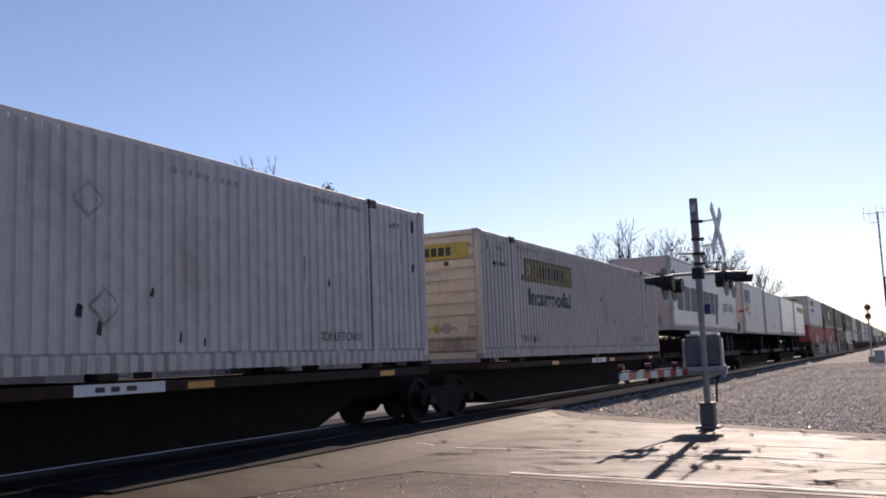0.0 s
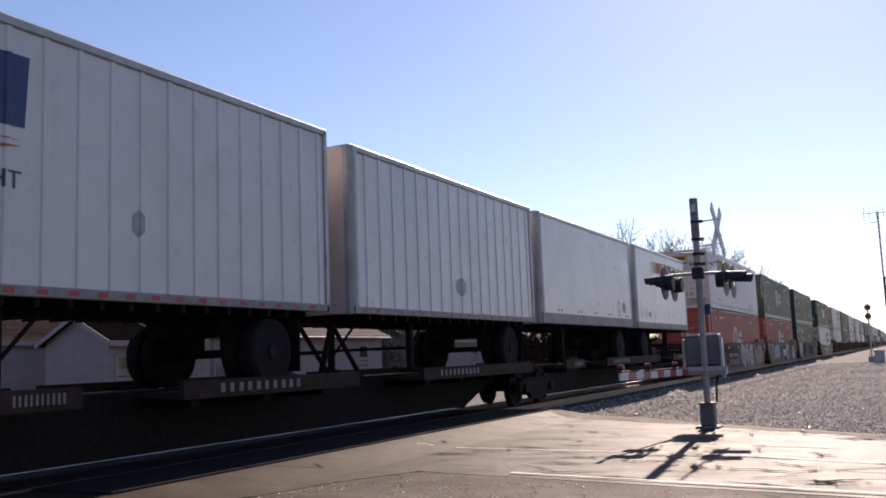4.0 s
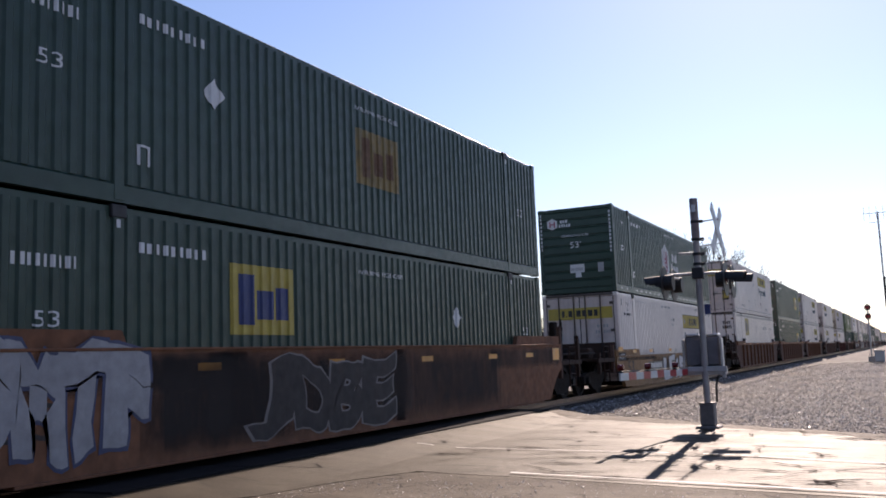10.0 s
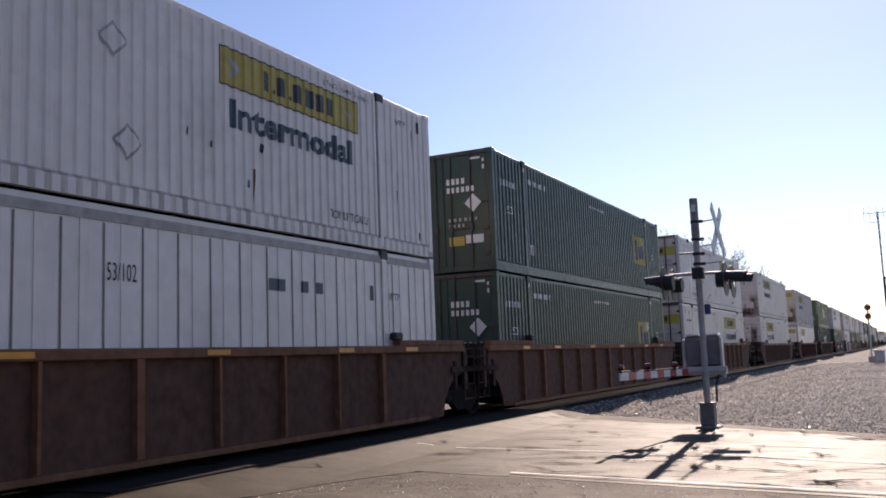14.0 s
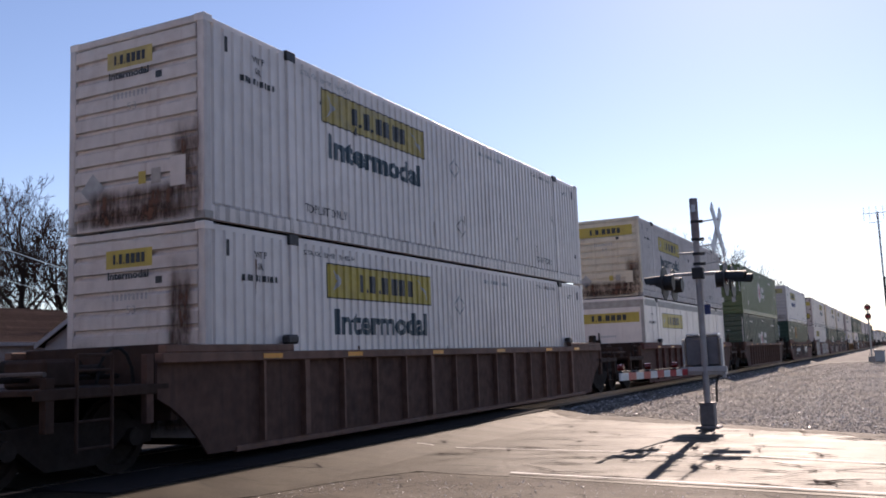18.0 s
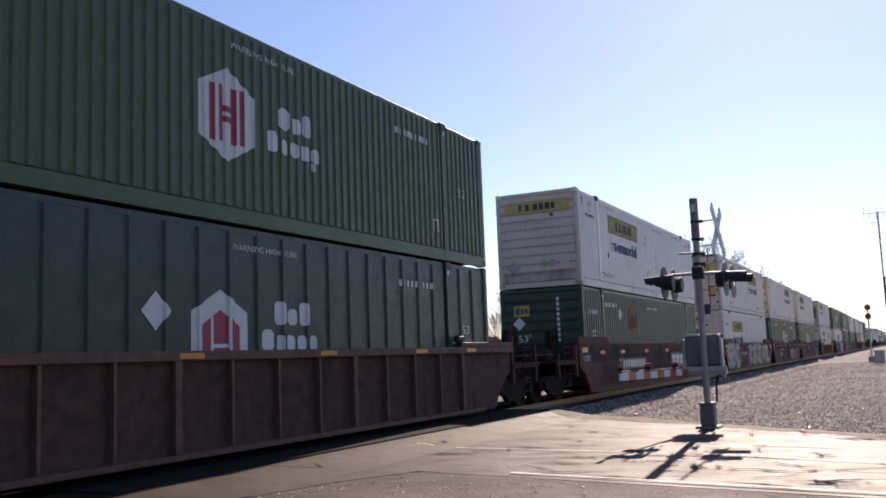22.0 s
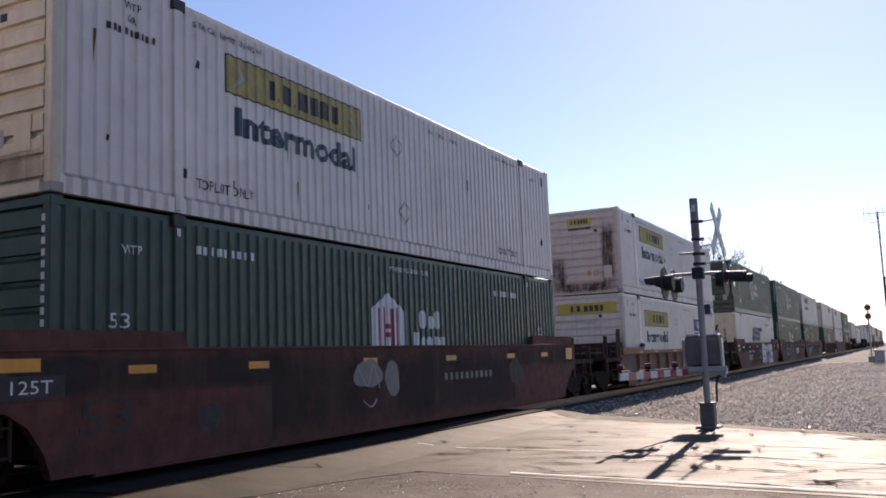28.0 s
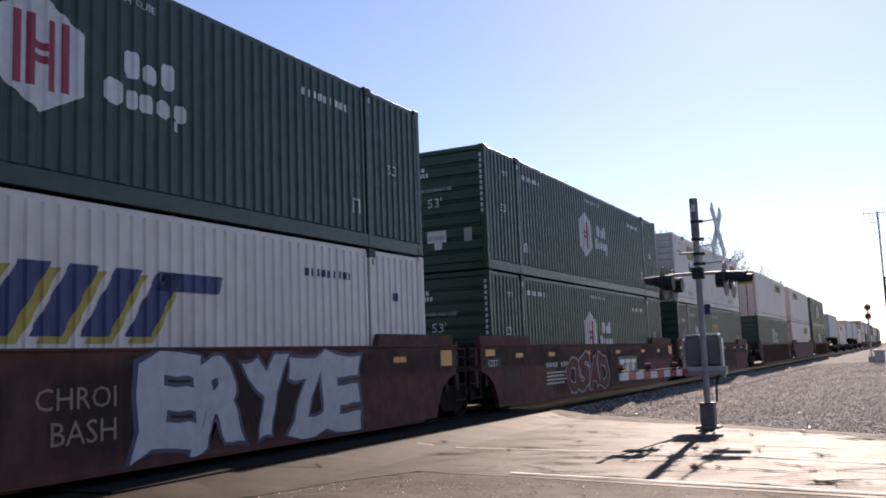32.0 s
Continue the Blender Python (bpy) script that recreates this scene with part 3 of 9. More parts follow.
def jbh(doors=False, label="", panel="yellow", side_mat="white", end_mat=None, lower=False, ulines=False, seed=1, text_mat="ink", rusty=False, damage=0, at=None, drop=0.0):
    """A white ribbed container with a yellow name board near its closed end."""
    root, s, e = container(side_mat, "corr", doors, end_mat or "white_end", label)
    a = at if at is not None else (9.80 if doors else 2.78)
    yellow_panel(s, a, 1.965 - drop, a + 3.64, 2.545 - drop, panel)
    s.text("Intermodal", a + 0.20, 1.37 - drop, a + 3.42, 1.80 - drop, text_mat)
    s.text("TOP LIFT ONLY", 2.35, 0.38, 3.55, 0.52, "ink_black")
    s.text("TOP LIFT ONLY", 12.5, 0.38, 13.75, 0.52, "ink_black")
    s.text("STACK LIMIT 3 HIGH", 2.30, 2.62, 3.75, 2.70, "faint" if seed % 2 else "ink_black")
    s.text("WTP", 1.06, 2.47, 1.34, 2.57, "ink_black")
    s.text("OR", 1.12, 2.30, 1.28, 2.40, "ink_black")
    s.shape("stencil", bars(0.80, 2.13, 1.62, 2.22, 9, 0.6, seed), "ink_black", 0.008)
    s.text("STACK LIMIT 3 HIGH", 12.4, 2.62, 13.8, 2.70, "ink_black")
    s.text("WTP", CL - 1.35, 2.45, CL - 1.0, 2.56, "ink_black")
    s.shape("stencil", bars(9.2 if not doors else 6.2, 2.56, 10.6 if not doors else 7.6, 2.64, 9, 0.5, seed + 1), "faint", 0.008)
    s.shape("sling_mark", [rect(CL - 0.50, 2.45, CL - 0.44, 2.68)], "black", 0.008)
    s.shape("sling_mark", [rect(0.44, 2.45, 0.50, 2.68)], "black", 0.008)
    for q, (yy, zz) in enumerate(((7.85, 2.02), (8.1, 0.78))):
        s.shape("placard_holder", [diamond(yy, zz, 0.24)], "patch" if q else "faint", 0.009)
        s.shape("placard_face", [diamond(yy, zz, 0.19)], side_mat, 0.013)
    rng = random.Random(seed)
    spots = []
    for i in range(7 + damage):
        yy, zz, r = rng.uniform(0.4, 15.7), rng.uniform(0.3, 2.3), rng.uniform(0.02, 0.05)
        spots.append([(yy - r, zz - r * 1.6), (yy + r * 0.6, zz - r * 2.2), (yy + r, zz + r), (yy - r * 0.3, zz + r * 1.7)])
    s.shape("dent", spots, "black", 0.006)
    streaks = []
    for i in range(5):
        yy, zz = rng.uniform(0.4, 15.7), rng.uniform(0.6, 2.5)
        streaks.append([(yy, zz - rng.uniform(0.2, 0.6)), (yy + 0.03, zz - 0.1), (yy + 0.03, zz), (yy, zz)])
    s.shape("streak", streaks, "rust", 0.0065)
    if ulines:
        s.shape("blue_sign", [rect(11.2, 1.72, 13.40, 2.24)], "navy", 0.006, "dark blue sign with white blocks")
        s.shape("sign_mark", bars(11.65, 1.84, 13.0, 2.14, 5, 0.6, 5), "letter_white", 0.010)
        s.shape("sign_line", [rect(11.35, 1.60, 13.3, 1.66)], "navy", 0.008)
    if doors:
        e.shape("name_panel", [rect(-1.10, 2.05, 1.12, 2.43)], "yellow", 0.002, "yellow name panel with dark blocks")
        e.shape("name_mark", name_row(-0.62, 2.14, 0.62, 2.35), "ink_black", 0.006)
        e.shape("yellow_notice", [rect(0.66, 0.78, 1.02, 1.22)], "yellow", 0.003)
        e.shape("notice_foot", [rect(0.66, 0.68, 1.02, 0.78), rect(0.66, 1.18, 1.02, 1.24)], "ink_black", 0.005)
        e.shape("number_stencil", bars(0.58, 1.75, 1.0, 1.85, 4, 0.55, 9) + bars(0.52, 1.56, 1.06, 1.66, 6, 0.55, 8), "faint", 0.003)
        e.shape("data_plate", [rect(-1.02, 1.36, -0.62, 1.58)], "faint", 0.003)
        e.shape("data_plate", [rect(0.26, 1.0, 0.44, 1.16)], "patch", 0.003)
        e.shape("worn_placard", [diamond(-0.78, 1.05, 0.24)], "patch", 0.003)
    else:
        if lower:
            e.shape("name_panel", [rect(-1.02, 2.25, 1.05, 2.62)], "yellow" if panel != "yellow_faded" else panel, 0.002, "yellow name panel with dark blocks")
            e.shape("name_mark", name_row(-0.55, 2.33, 0.60, 2.53), "ink_black", 0.006)
        else:
            e.shape("name_panel", [rect(-0.52, 2.36, 0.36, 2.62)], panel, 0.002, "small yellow name panel with dark blocks")
            e.shape("name_mark", name_row(-0.38, 2.42, 0.22, 2.56), "ink_black", 0.006)
            e.text("Intermodal", -0.48, 2.20, 0.30, 2.31, "ink_black")
        e.shape("number_stencil", bars(-0.40, 1.90, 0.30, 1.99, 9, 0.55, seed), "faint", 0.002)
        e.text("53", -0.12, 1.70, 0.06, 1.82, "faint")
        e.shape("vent_plate", [rect(0.42, 2.10, 0.54, 2.20)], "ink_black", 0.003)
        e.shape("hatch_plate", [rect(0.70, 0.50, 0.98, 0.92)], end_mat or "white_end", 0.012)
        e.shape("notice", [rect(0.34, 0.58, 0.52, 0.80)], "patch", 0.003)
        e.shape("yellow_notice", [rect(0.10, 0.60, 0.24, 0.78)], "yellow", 0.003)
        e.shape("worn_placard", [diamond(-0.80, 0.62, 0.24)], "faint", 0.003)
        if rusty:
            low_rust = seed % 2 == 0
            for q, (xa, za, xb, zb) in enumerate(((0.60, 0.10, 1.14, 2.5), (-1.16, 0.10, -0.62, 1.4), (-1.16, 0.02, 1.2, 0.42)) if low_rust else ((-1.25, 0.0, 1.28, 0.62), (0.70, 0.0, 1.30, 1.5), (-1.25, 0.02, 1.28, 0.30))):
                e.shape("rust_run", [rect(xa, za, xb, zb)], "stain", 0.004 + 0.002 * q, "rust bleeding down the end wall")
        else:
            e.shape("grime", [rect(-1.12, 0.14, 1.14, 0.5)], "soot", 0.004)
    s.shape("road_film", [rect(0.2, 0.0, 15.95, 0.24)], "soot", 0.012, "grey road film low on the side")
    return root


def hub(body, lower=False, text_mat="letter_white", style="corr", label="", seed=2, dashes=False, end_mat=None, doors=False, cx=7.35):
    """A green or red container with a white six-sided badge."""
    root, s, e = container(body, style, doors, end_mat, label, rail=0.24)
    cz = 1.46 if lower else 1.54
    if style == "wide":
        s.shape("badge", [hexagon(cx, 1.30, 1.15, 1.35)], "letter_white", 0.006, "pale six-sided badge with a crimson field")
        s.shape("badge_field", [hexagon(cx, 1.22, 0.80, 0.95)], "crimson", 0.010)
        s.shape("badge_emblem", [rect(cx - 0.20, 0.9, cx - 0.15, 1.6), rect(cx + 0.15, 0.9, cx + 0.20, 1.6), rect(cx - 0.15, 1.18, cx + 0.15, 1.23)], "letter_white", 0.014)
        s.shape("placard_face", [diamond(cx - 1.21, 1.65, 0.25)], "letter_white", 0.010)
    else:
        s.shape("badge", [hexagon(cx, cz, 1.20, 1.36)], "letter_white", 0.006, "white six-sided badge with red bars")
        s.shape("badge_emblem", [rect(cx - 0.37, cz - 0.42, cx - 0.27, cz + 0.40), rect(cx - 0.19, cz - 0.40, cx - 0.09, cz + 0.42), rect(cx + 0.09, cz - 0.42, cx + 0.19, cz + 0.40), rect(cx + 0.27, cz - 0.40, cx + 0.37, cz + 0.42),
                                 rect(cx - 0.09, cz + 0.03, cx + 0.09, cz + 0.12), rect(cx - 0.09, cz - 0.12, cx + 0.09, cz - 0.03)], "crimson" if not lower or body == "green" else body, 0.010)
    s.shape("name_mark", word_shape(cx + 1.20, cz + 0.05, cx + 2.12, cz + 0.40, ((1.0, 1.0), (0.9, 0.7), (0.9, 1.0))) + word_shape(cx + 0.90, cz - 0.34, cx + 2.34, cz - 0.02, ((1.15, 1.0), (0.7, 0.74), (1.0, 0.74), (0.95, 0.74), (0.95, 0.74))) + [rect(cx + 2.06, cz - 0.47, cx + 2.14, cz - 0.341)], text_mat, 0.008)
    s.text("WARNING HIGH CUBE", 7.45, 2.55, 9.0, 2.64, text_mat)
    s.shape("number_stencil", bars(2.35, 2.42, 3.6, 2.53, 9, 0.5, seed), text_mat, 0.008)
    s.shape("number_stencil", bars(12.2, 2.3, 13.6, 2.42, 9, 0.5, seed + 3), text_mat, 0.008)
    s.text("53", 0.85, 1.42, 1.17, 1.60, text_mat)
    s.text("53", CL - 1.3, 1.42, CL - 0.95, 1.60, text_mat)
    s.text("WTP", 1.05, 2.32, 1.36, 2.43, text_mat)
    s.shape("stencil_box", [rect(CL - LIFT - 0.55, 0.55, CL - LIFT - 0.50, 0.78), rect(CL - LIFT - 0.36, 0.55, CL - LIFT - 0.31, 0.78), rect(CL - LIFT - 0.55, 0.78, CL - LIFT - 0.31, 0.81)], text_mat, 0.008)
    s.shape("stencil_box", [rect(2.32, 0.55, 2.36, 0.75), rect(2.50, 0.55, 2.54, 0.75), rect(2.32, 0.75, 2.54, 0.78)], text_mat, 0.008)
    s.shape("casting_mark", [rect(LIFT - 0.02, 2.62, LIFT + 0.08, 2.72), rect(CL - LIFT - 0.02, 2.62, CL - LIFT + 0.08, 2.72)], text_mat, 0.02)
    if dashes:
        s.shape("reflective_dash", [rect(y, 0.09, y + 0.33, 0.15) for y in np.arange(0.5, 15.5, 0.64)], "letter_white", 0.010)
    e.shape("badge", [hexagon(-0.80, 2.38, 0.36, 0.40)], "letter_white" if style != "wide" else "crimson", 0.003, "small white six-sided badge")
    e.shape("badge_emblem", [rect(-0.90, 2.28, -0.86, 2.48), rect(-0.74, 2.28, -0.70, 2.48), rect(-0.86, 2.36, -0.74, 2.40)], "crimson" if style != "wide" else "letter_white", 0.006)
    e.shape("name_mark", bars(-0.52, 2.40, -0.24, 2.50, 3, 0.7, 1) + bars(-0.56, 2.26, -0.14, 2.36, 5, 0.7, 2), text_mat, 0.003)
    e.text("WARNING HIGH CUBE", -0.50, 1.90, 0.45, 1.98, text_mat)
    e.text("53'", -0.20, 1.52, 0.18, 1.74, text_mat)
    e.shape("weight_plate", [rect(-0.24, 0.68, 0.26, 0.96), rect(-0.06, 0.52, 0.14, 0.68)], "letter_white", 0.003)
    e.shape("plate_lines", bars(-0.20, 0.74, 0.22, 0.84, 6, 0.6, 4), "faint", 0.006)
    e.shape("hatch_plate", [rect(0.72, 0.66, 0.92, 0.98)], "faint" if body != "red" else body, 0.003)
    e.shape("edge_stencil", [rect(1.17, z, 1.23, z + 0.08) for z in np.arange(1.3, 2.7, 0.13)] + [rect(-1.23, z, -1.18, z + 0.08) for z in np.arange(1.5, 2.7, 0.13)], text_mat, 0.003)
    return root


def emp(doors=False, square_at=7.42, square_z=1.1, label="", seed=4, diamond_at=3.73, diamond_z=1.76, faded=False):
    """A dark green container with a yellow square badge."""
    root, s, e = container("green", "corr", doors, None, label, rail=0.24)
    s.shape("badge", [rect(square_at, square_z, square_at + 1.48, square_z + 1.0)], "yellow_old" if faded else "yellow", 0.006, "faded brown-yellow square badge" if faded else "yellow square badge with dark blue blocks")
    s.shape("badge_emblem", [rect(square_at + 0.18, square_z + 0.14, square_at + 0.50, square_z + 0.86), rect(square_at + 0.58, square_z + 0.22, square_at + 0.95, square_z + 0.64),
                             rect(square_at + 1.03, square_z + 0.22, square_at + 1.32, square_z + 0.70)], "rust" if faded else "navy", 0.010)
    s.shape("placard_face", [diamond(diamond_at, diamond_z, 0.22)], "letter_white", 0.010)
    s.text("WARNING HIGH CUBE", 7.4, 2.42, 8.95, 2.50, "letter_white")
    s.shape("number_stencil", bars(2.35, 2.35, 3.6, 2.48, 9, 0.5, seed), "letter_white", 0.008)
    s.shape("number_stencil", bars(0.55, 2.08, 1.45, 2.22, 9, 0.5, seed), "letter_white", 0.008)
    s.text("53", 0.83, 1.42, 1.17, 1.60, "letter_white")
    s.text("53", CL - 1.3, 1.42, CL - 0.95, 1.60, "letter_white")
    s.shape("stencil_box", [rect(2.32, 0.52, 2.36, 0.75), rect(2.50, 0.52, 2.54, 0.75), rect(2.32, 0.75, 2.54, 0.78)], "letter_white", 0.008)
    s.shape("casting_mark", [rect(LIFT - 0.02, 2.62, LIFT + 0.08, 2.72), rect(CL - LIFT - 0.02, 2.62, CL - LIFT + 0.08, 2.72)], "letter_white", 0.02)
    if doors:
        e.shape("corner_mark", [rect(0.72, 2.66, 1.0, 2.71), rect(1.05, 2.40, 1.10, 2.66), rect(-1.0, 2.66, -0.72, 2.71), rect(-1.10, 2.40, -1.05, 2.66)], "letter_white", 0.004)
        e.shape("badge", [rect(-0.86, 1.92, -0.36, 2.24)], "yellow", 0.004)
        e.shape("badge_emblem", [rect(-0.80, 1.98, -0.68, 2.18), rect(-0.64, 2.0, -0.54, 2.14), rect(-0.50, 2.0, -0.42, 2.16)], "navy", 0.008)
        e.shape("number_stencil", bars(0.10, 2.10, 0.62, 2.24, 4, 0.6, 6) + bars(0.10, 1.90, 0.86, 2.03, 6, 0.6, 7), "letter_white", 0.004)
        e.shape("placard_face", [diamond(0.78, 1.62, 0.22)], "letter_white", 0.008)
        e.text("53'", -0.92, 1.42, -0.62, 1.60, "letter_white")
        e.shape("yellow_notice", [rect(0.12, 0.62, 0.52, 0.84)], "yellow", 0.004)
        e.shape("weight_plate", [rect(0.56, 0.66, 1.02, 0.86)], "letter_white", 0.004)
        e.shape("stencil", bars(0.12, 1.2, 0.95, 1.28, 6, 0.5, 3) + bars(0.12, 1.06, 0.6, 1.14, 4, 0.5, 3), "faint", 0.004)
    else:
        e.shape("badge", [rect(-0.86, 2.08, -0.36, 2.40)], "yellow", 0.003)
        e.shape("badge_emblem", [rect(-0.80, 2.14, -0.68, 2.34), rect(-0.64, 2.16, -0.54, 2.30), rect(-0.50, 2.16, -0.42, 2.32)], "navy", 0.006)
        e.text("53'", -0.74, 1.30, -0.36, 1.52, "letter_white")
        e.shape("weight_plate", [rect(-0.86, 0.56, -0.40, 0.78)], "letter_white", 0.003)
        e.shape("placard_face", [diamond(-0.7, 1.86, 0.2)], "letter_white", 0.003)
        e.shape("edge_stencil", [rect(0.50, z, 0.58, z + 0.1) for z in np.arange(1.0, 2.6, 0.15)], "letter_white", 0.003)
    return root


def emp_white(label):
    """A white plate container with a yellow square badge and brown door fittings."""
    root, s, e = container("white", "seam", True, None, label, rail=0.16, door_rods="rust", top_strip=0.12)
    s.shape("badge", [rect(3.2, 1.62, 4.62, 2.62)], "yellow_faded", 0.006, "faded yellow square badge with dark blocks")
    s.shape("badge_emblem", [rect(3.38, 1.78, 3.72, 2.46), rect(3.8, 1.9, 4.1, 2.3), rect(4.18, 1.9, 4.46, 2.34)], "spray_grey", 0.010)
    for k in range(26):
        s.shape("panel_seam", [rect(0.615 * k + 0.34, 0.18, 0.615 * k + 0.372, 2.66)], "spray_grey", 0.006)
    s.text("53/102", 7.78, 1.98, 8.25, 2.20, "ink_black")
    s.shape("stencil_box", [rect(10.85, 2.02, 11.25, 2.2), rect(11.65, 2.02, 11.85, 2.2), rect(12.05, 2.02, 12.25, 2.2)], "slate", 0.008)
    s.text("WTP", 14.35, 2.0, 14.75, 2.14, "ink_black")
    s.shape("slot_mark", [rect(13.7, 1.98, 13.82, 2.24)], "ink_black", 0.008)
    # Grey lines drawn beside the lift posts stand in for their shadows.
    for yy in (LIFT - 0.02, CL - LIFT + 0.02):
        s.shape("post_shadow_line", [rect(yy - 0.09, 0.2, yy - 0.075, 2.7), rect(yy + 0.13, 0.2, yy + 0.145, 2.7)], "spray_grey", 0.018)
    e.shape("badge", [rect(-1.0, 2.05, -0.52, 2.40)], "yellow_faded", 0.004)
    e.shape("badge_emblem", [rect(-0.94, 2.12, -0.82, 2.32), rect(-0.78, 2.14, -0.60, 2.3)], "rust", 0.008)
    e.shape("number_stencil", bars(0.58, 2.25, 1.0, 2.42, 4, 0.6, 6) + bars(0.56, 2.0, 1.06, 2.17, 6, 0.6, 7), "ink_black", 0.004)
    return root


def plate_jbh(label):
    """A smooth white plate container with a yellow name board and a grey header band."""
    root, s, e = container("white", "seam_wide", False, "white", label, rail=0.14, top_strip=0.22)
    yellow_panel(s, 2.78, 1.78, 6.35, 2.36)
    s.text("WTP", 1.0, 2.2, 1.4, 2.3, "ink_black")
    s.shape("stencil", bars(0.7, 1.92, 1.75, 2.02, 9, 0.55, 2), "ink_black", 0.008)
    for yy in (7.0, 8.2, 9.3):
        s.shape("rivet_plate", [oval(yy, 1.5, 0.07, 0.07, 10)], "faint", 0.012)
    s.shape("streak", [rect(7.9, 0.4, 7.93, 1.1), rect(9.9, 0.3, 9.92, 0.9), rect(0.5, 0.3, 0.53, 1.2)], "rust", 0.006)
    bmk = lambda: boxes((-1.17, 1.17, -0.004, 0.03, 0.14, 2.52), bevel=0.006)
    piece("smooth_end_sheet", "smoothend", bmk, "white", root)
    piece("end_header", "greyheader", lambda: boxes((-1.17, 1.17, -0.006, 0.03, 2.525, 2.79)), "patch", root)
    for sx in (-1, 1):
        piece("grey_corner_strip", ("gcs", sx), lambda: boxes((min(sx * 1.175, sx * 1.30), max(sx * 1.175, sx * 1.30), -0.006, 0.145, 0.12, 2.78)), "patch", root)
    e.shape("name_panel", [rect(-1.12, 1.98, 1.12, 2.34)], "yellow", 0.009, "yellow name panel with dark blocks")
    e.shape("name_mark", name_row(-0.66, 2.06, 0.64, 2.27), "ink_black", 0.013)
    e.shape("number_stencil", bars(-0.35, 1.45, 0.25, 1.53, 8, 0.5, 2), "faint", 0.009)
    e.text("53", -0.12, 1.02, 0.08, 1.14, "faint")
    return root


def swift(label):
    """A white ribbed container with leaning dark blue and yellow blocks."""
    root, s, e = container("white", "corr", False, "cream", label, rail=0.2, upright=True)
    s.shape("shadow_mark", slanted(5.95, 1.24, 9.75, 2.08, 5, 0.55, 0.62), "yellow", 0.006)
    s.shape("name_mark", slanted(5.78, 1.32, 9.72, 2.14, 5, 0.55, 0.62) + [[(9.0, 1.9), (10.15, 1.9), (10.27, 2.14), (9.12, 2.14)], [(5.7, 1.32), (6.6, 1.32), (6.68, 1.5), (5.78, 1.5)]], "navy", 0.010, "row of leaning dark blue blocks")
    s.shape("number_stencil", bars(12.2, 2.3, 13.6, 2.42, 9, 0.5, 12), "navy", 0.008)
    s.shape("casting_mark", [rect(LIFT - 0.02, 2.62, LIFT + 0.08, 2.72), rect(CL - LIFT - 0.02, 2.62, CL - LIFT + 0.08, 2.72)], "rust", 0.02)
    s.shape("stencil_box", [rect(14.9, 2.0, 15.1, 2.15)], "navy", 0.008)
    e.shape("name_mark", slanted(-0.62, 1.90, 0.42, 2.22, 5, 0.12, 0.72), "ink_black", 0.003, "row of leaning dark blue blocks")
    e.shape("stencil", bars(-0.35, 1.78, 0.30, 1.85, 8, 0.6, 1), "patch", 0.003)
    e.shape("data_plate", [rect(0.62, 1.1, 0.645, 2.0), rect(0.715, 1.1, 0.74, 2.0), rect(0.645, 1.1, 0.715, 1.125)], "ink_black", 0.004)
    e.shape("grime", [rect(-1.12, 0.14, 1.14, 0.6)], "soot", 0.005)
    e.shape("edge_stencil", [rect(0.655, z, 0.705, z + 0.12) for z in (1.2, 1.42, 1.64, 1.84)], "ink_black", 0.0042)
    return root


# ---- running gear ----
WR = 0.46


def wheelset_mesh():
    bm = bmesh.new()
    for sx in (-1, 1):
        prof = [(sx * 0.69, 0.12), (sx * 0.69, WR + 0.03), (sx * 0.715, WR + 0.03), (sx * 0.725, WR), (sx * 0.82, WR - 0.006), (sx * 0.82, 0.36), (sx * 0.77, 0.34), (sx * 0.76, 0.16), (sx * 0.84, 0.13), (sx * 0.84, 0.08)]
        lathe(bm, prof, 'x', 20)
    rod(bm, (-1.02, 0, 0), (1.02, 0, 0), 0.075, 8)
    for a in range(3):
        c, q = math.cos(a * 2.094), math.sin(a * 2.094)
        for sx in (-1, 1):
            rod(bm, (sx * 1.0, c * 0.05, q * 0.05), (sx * 1.035, c * 0.05, q * 0.05), 0.018, 5)
    return bm


def truck(parent, y, s):
    """A two-axle truck with side frames, springs and spinning wheelsets."""
    t = piece("truck", "bolster", lambda: boxes((-1.0, 1.0, -0.19, 0.19, 0.36, 0.62), (-0.35, 0.35, -0.35, 0.35, 0.62, 0.72), bevel=0.02), "steel", parent, "", pose(0, y, 0))
    for sx in (-1, 1):
        def side_frame():
            bm = slab(bmesh.new(), [(-1.22, 0.38), (-1.22, 0.58), (-0.95, 0.66), (-0.45, 0.70), (0.45, 0.70), (0.95, 0.66), (1.22, 0.58), (1.22, 0.38), (1.02, 0.36), (0.98, 0.50), (0.80, 0.50), (0.48, 0.26), (0.36, 0.18), (-0.36, 0.18), (-0.48, 0.26), (-0.80, 0.50), (-0.98, 0.50), (-1.02, 0.36)], 0.93 * sx, 1.06 * sx)
            return bm
        piece("side_frame", ("sideframe", sx), side_frame, "steel", t)
        piece("spring_pack", ("springs", sx), lambda: rods(*[((sx * 1.0, q, 0.24), (sx * 1.0, q, 0.44), 0.06) for q in (-0.2, 0.0, 0.2)]), "steel", t)
        for q in (-0.89, 0.89):
            piece("bearing_cap", ("bearing", sx, q), lambda: rods(((sx * 1.0, q, WR), (sx * 1.14, q, WR), 0.11), sides=12), "wheel", t)
    for q in (-0.89, 0.89):
        w = piece("wheelset", "wheelset", wheelset_mesh, "wheel", t, "", pose(0, q, WR), smooth=False)
        SPINNERS.append((w, q, s + y + q))
    return t


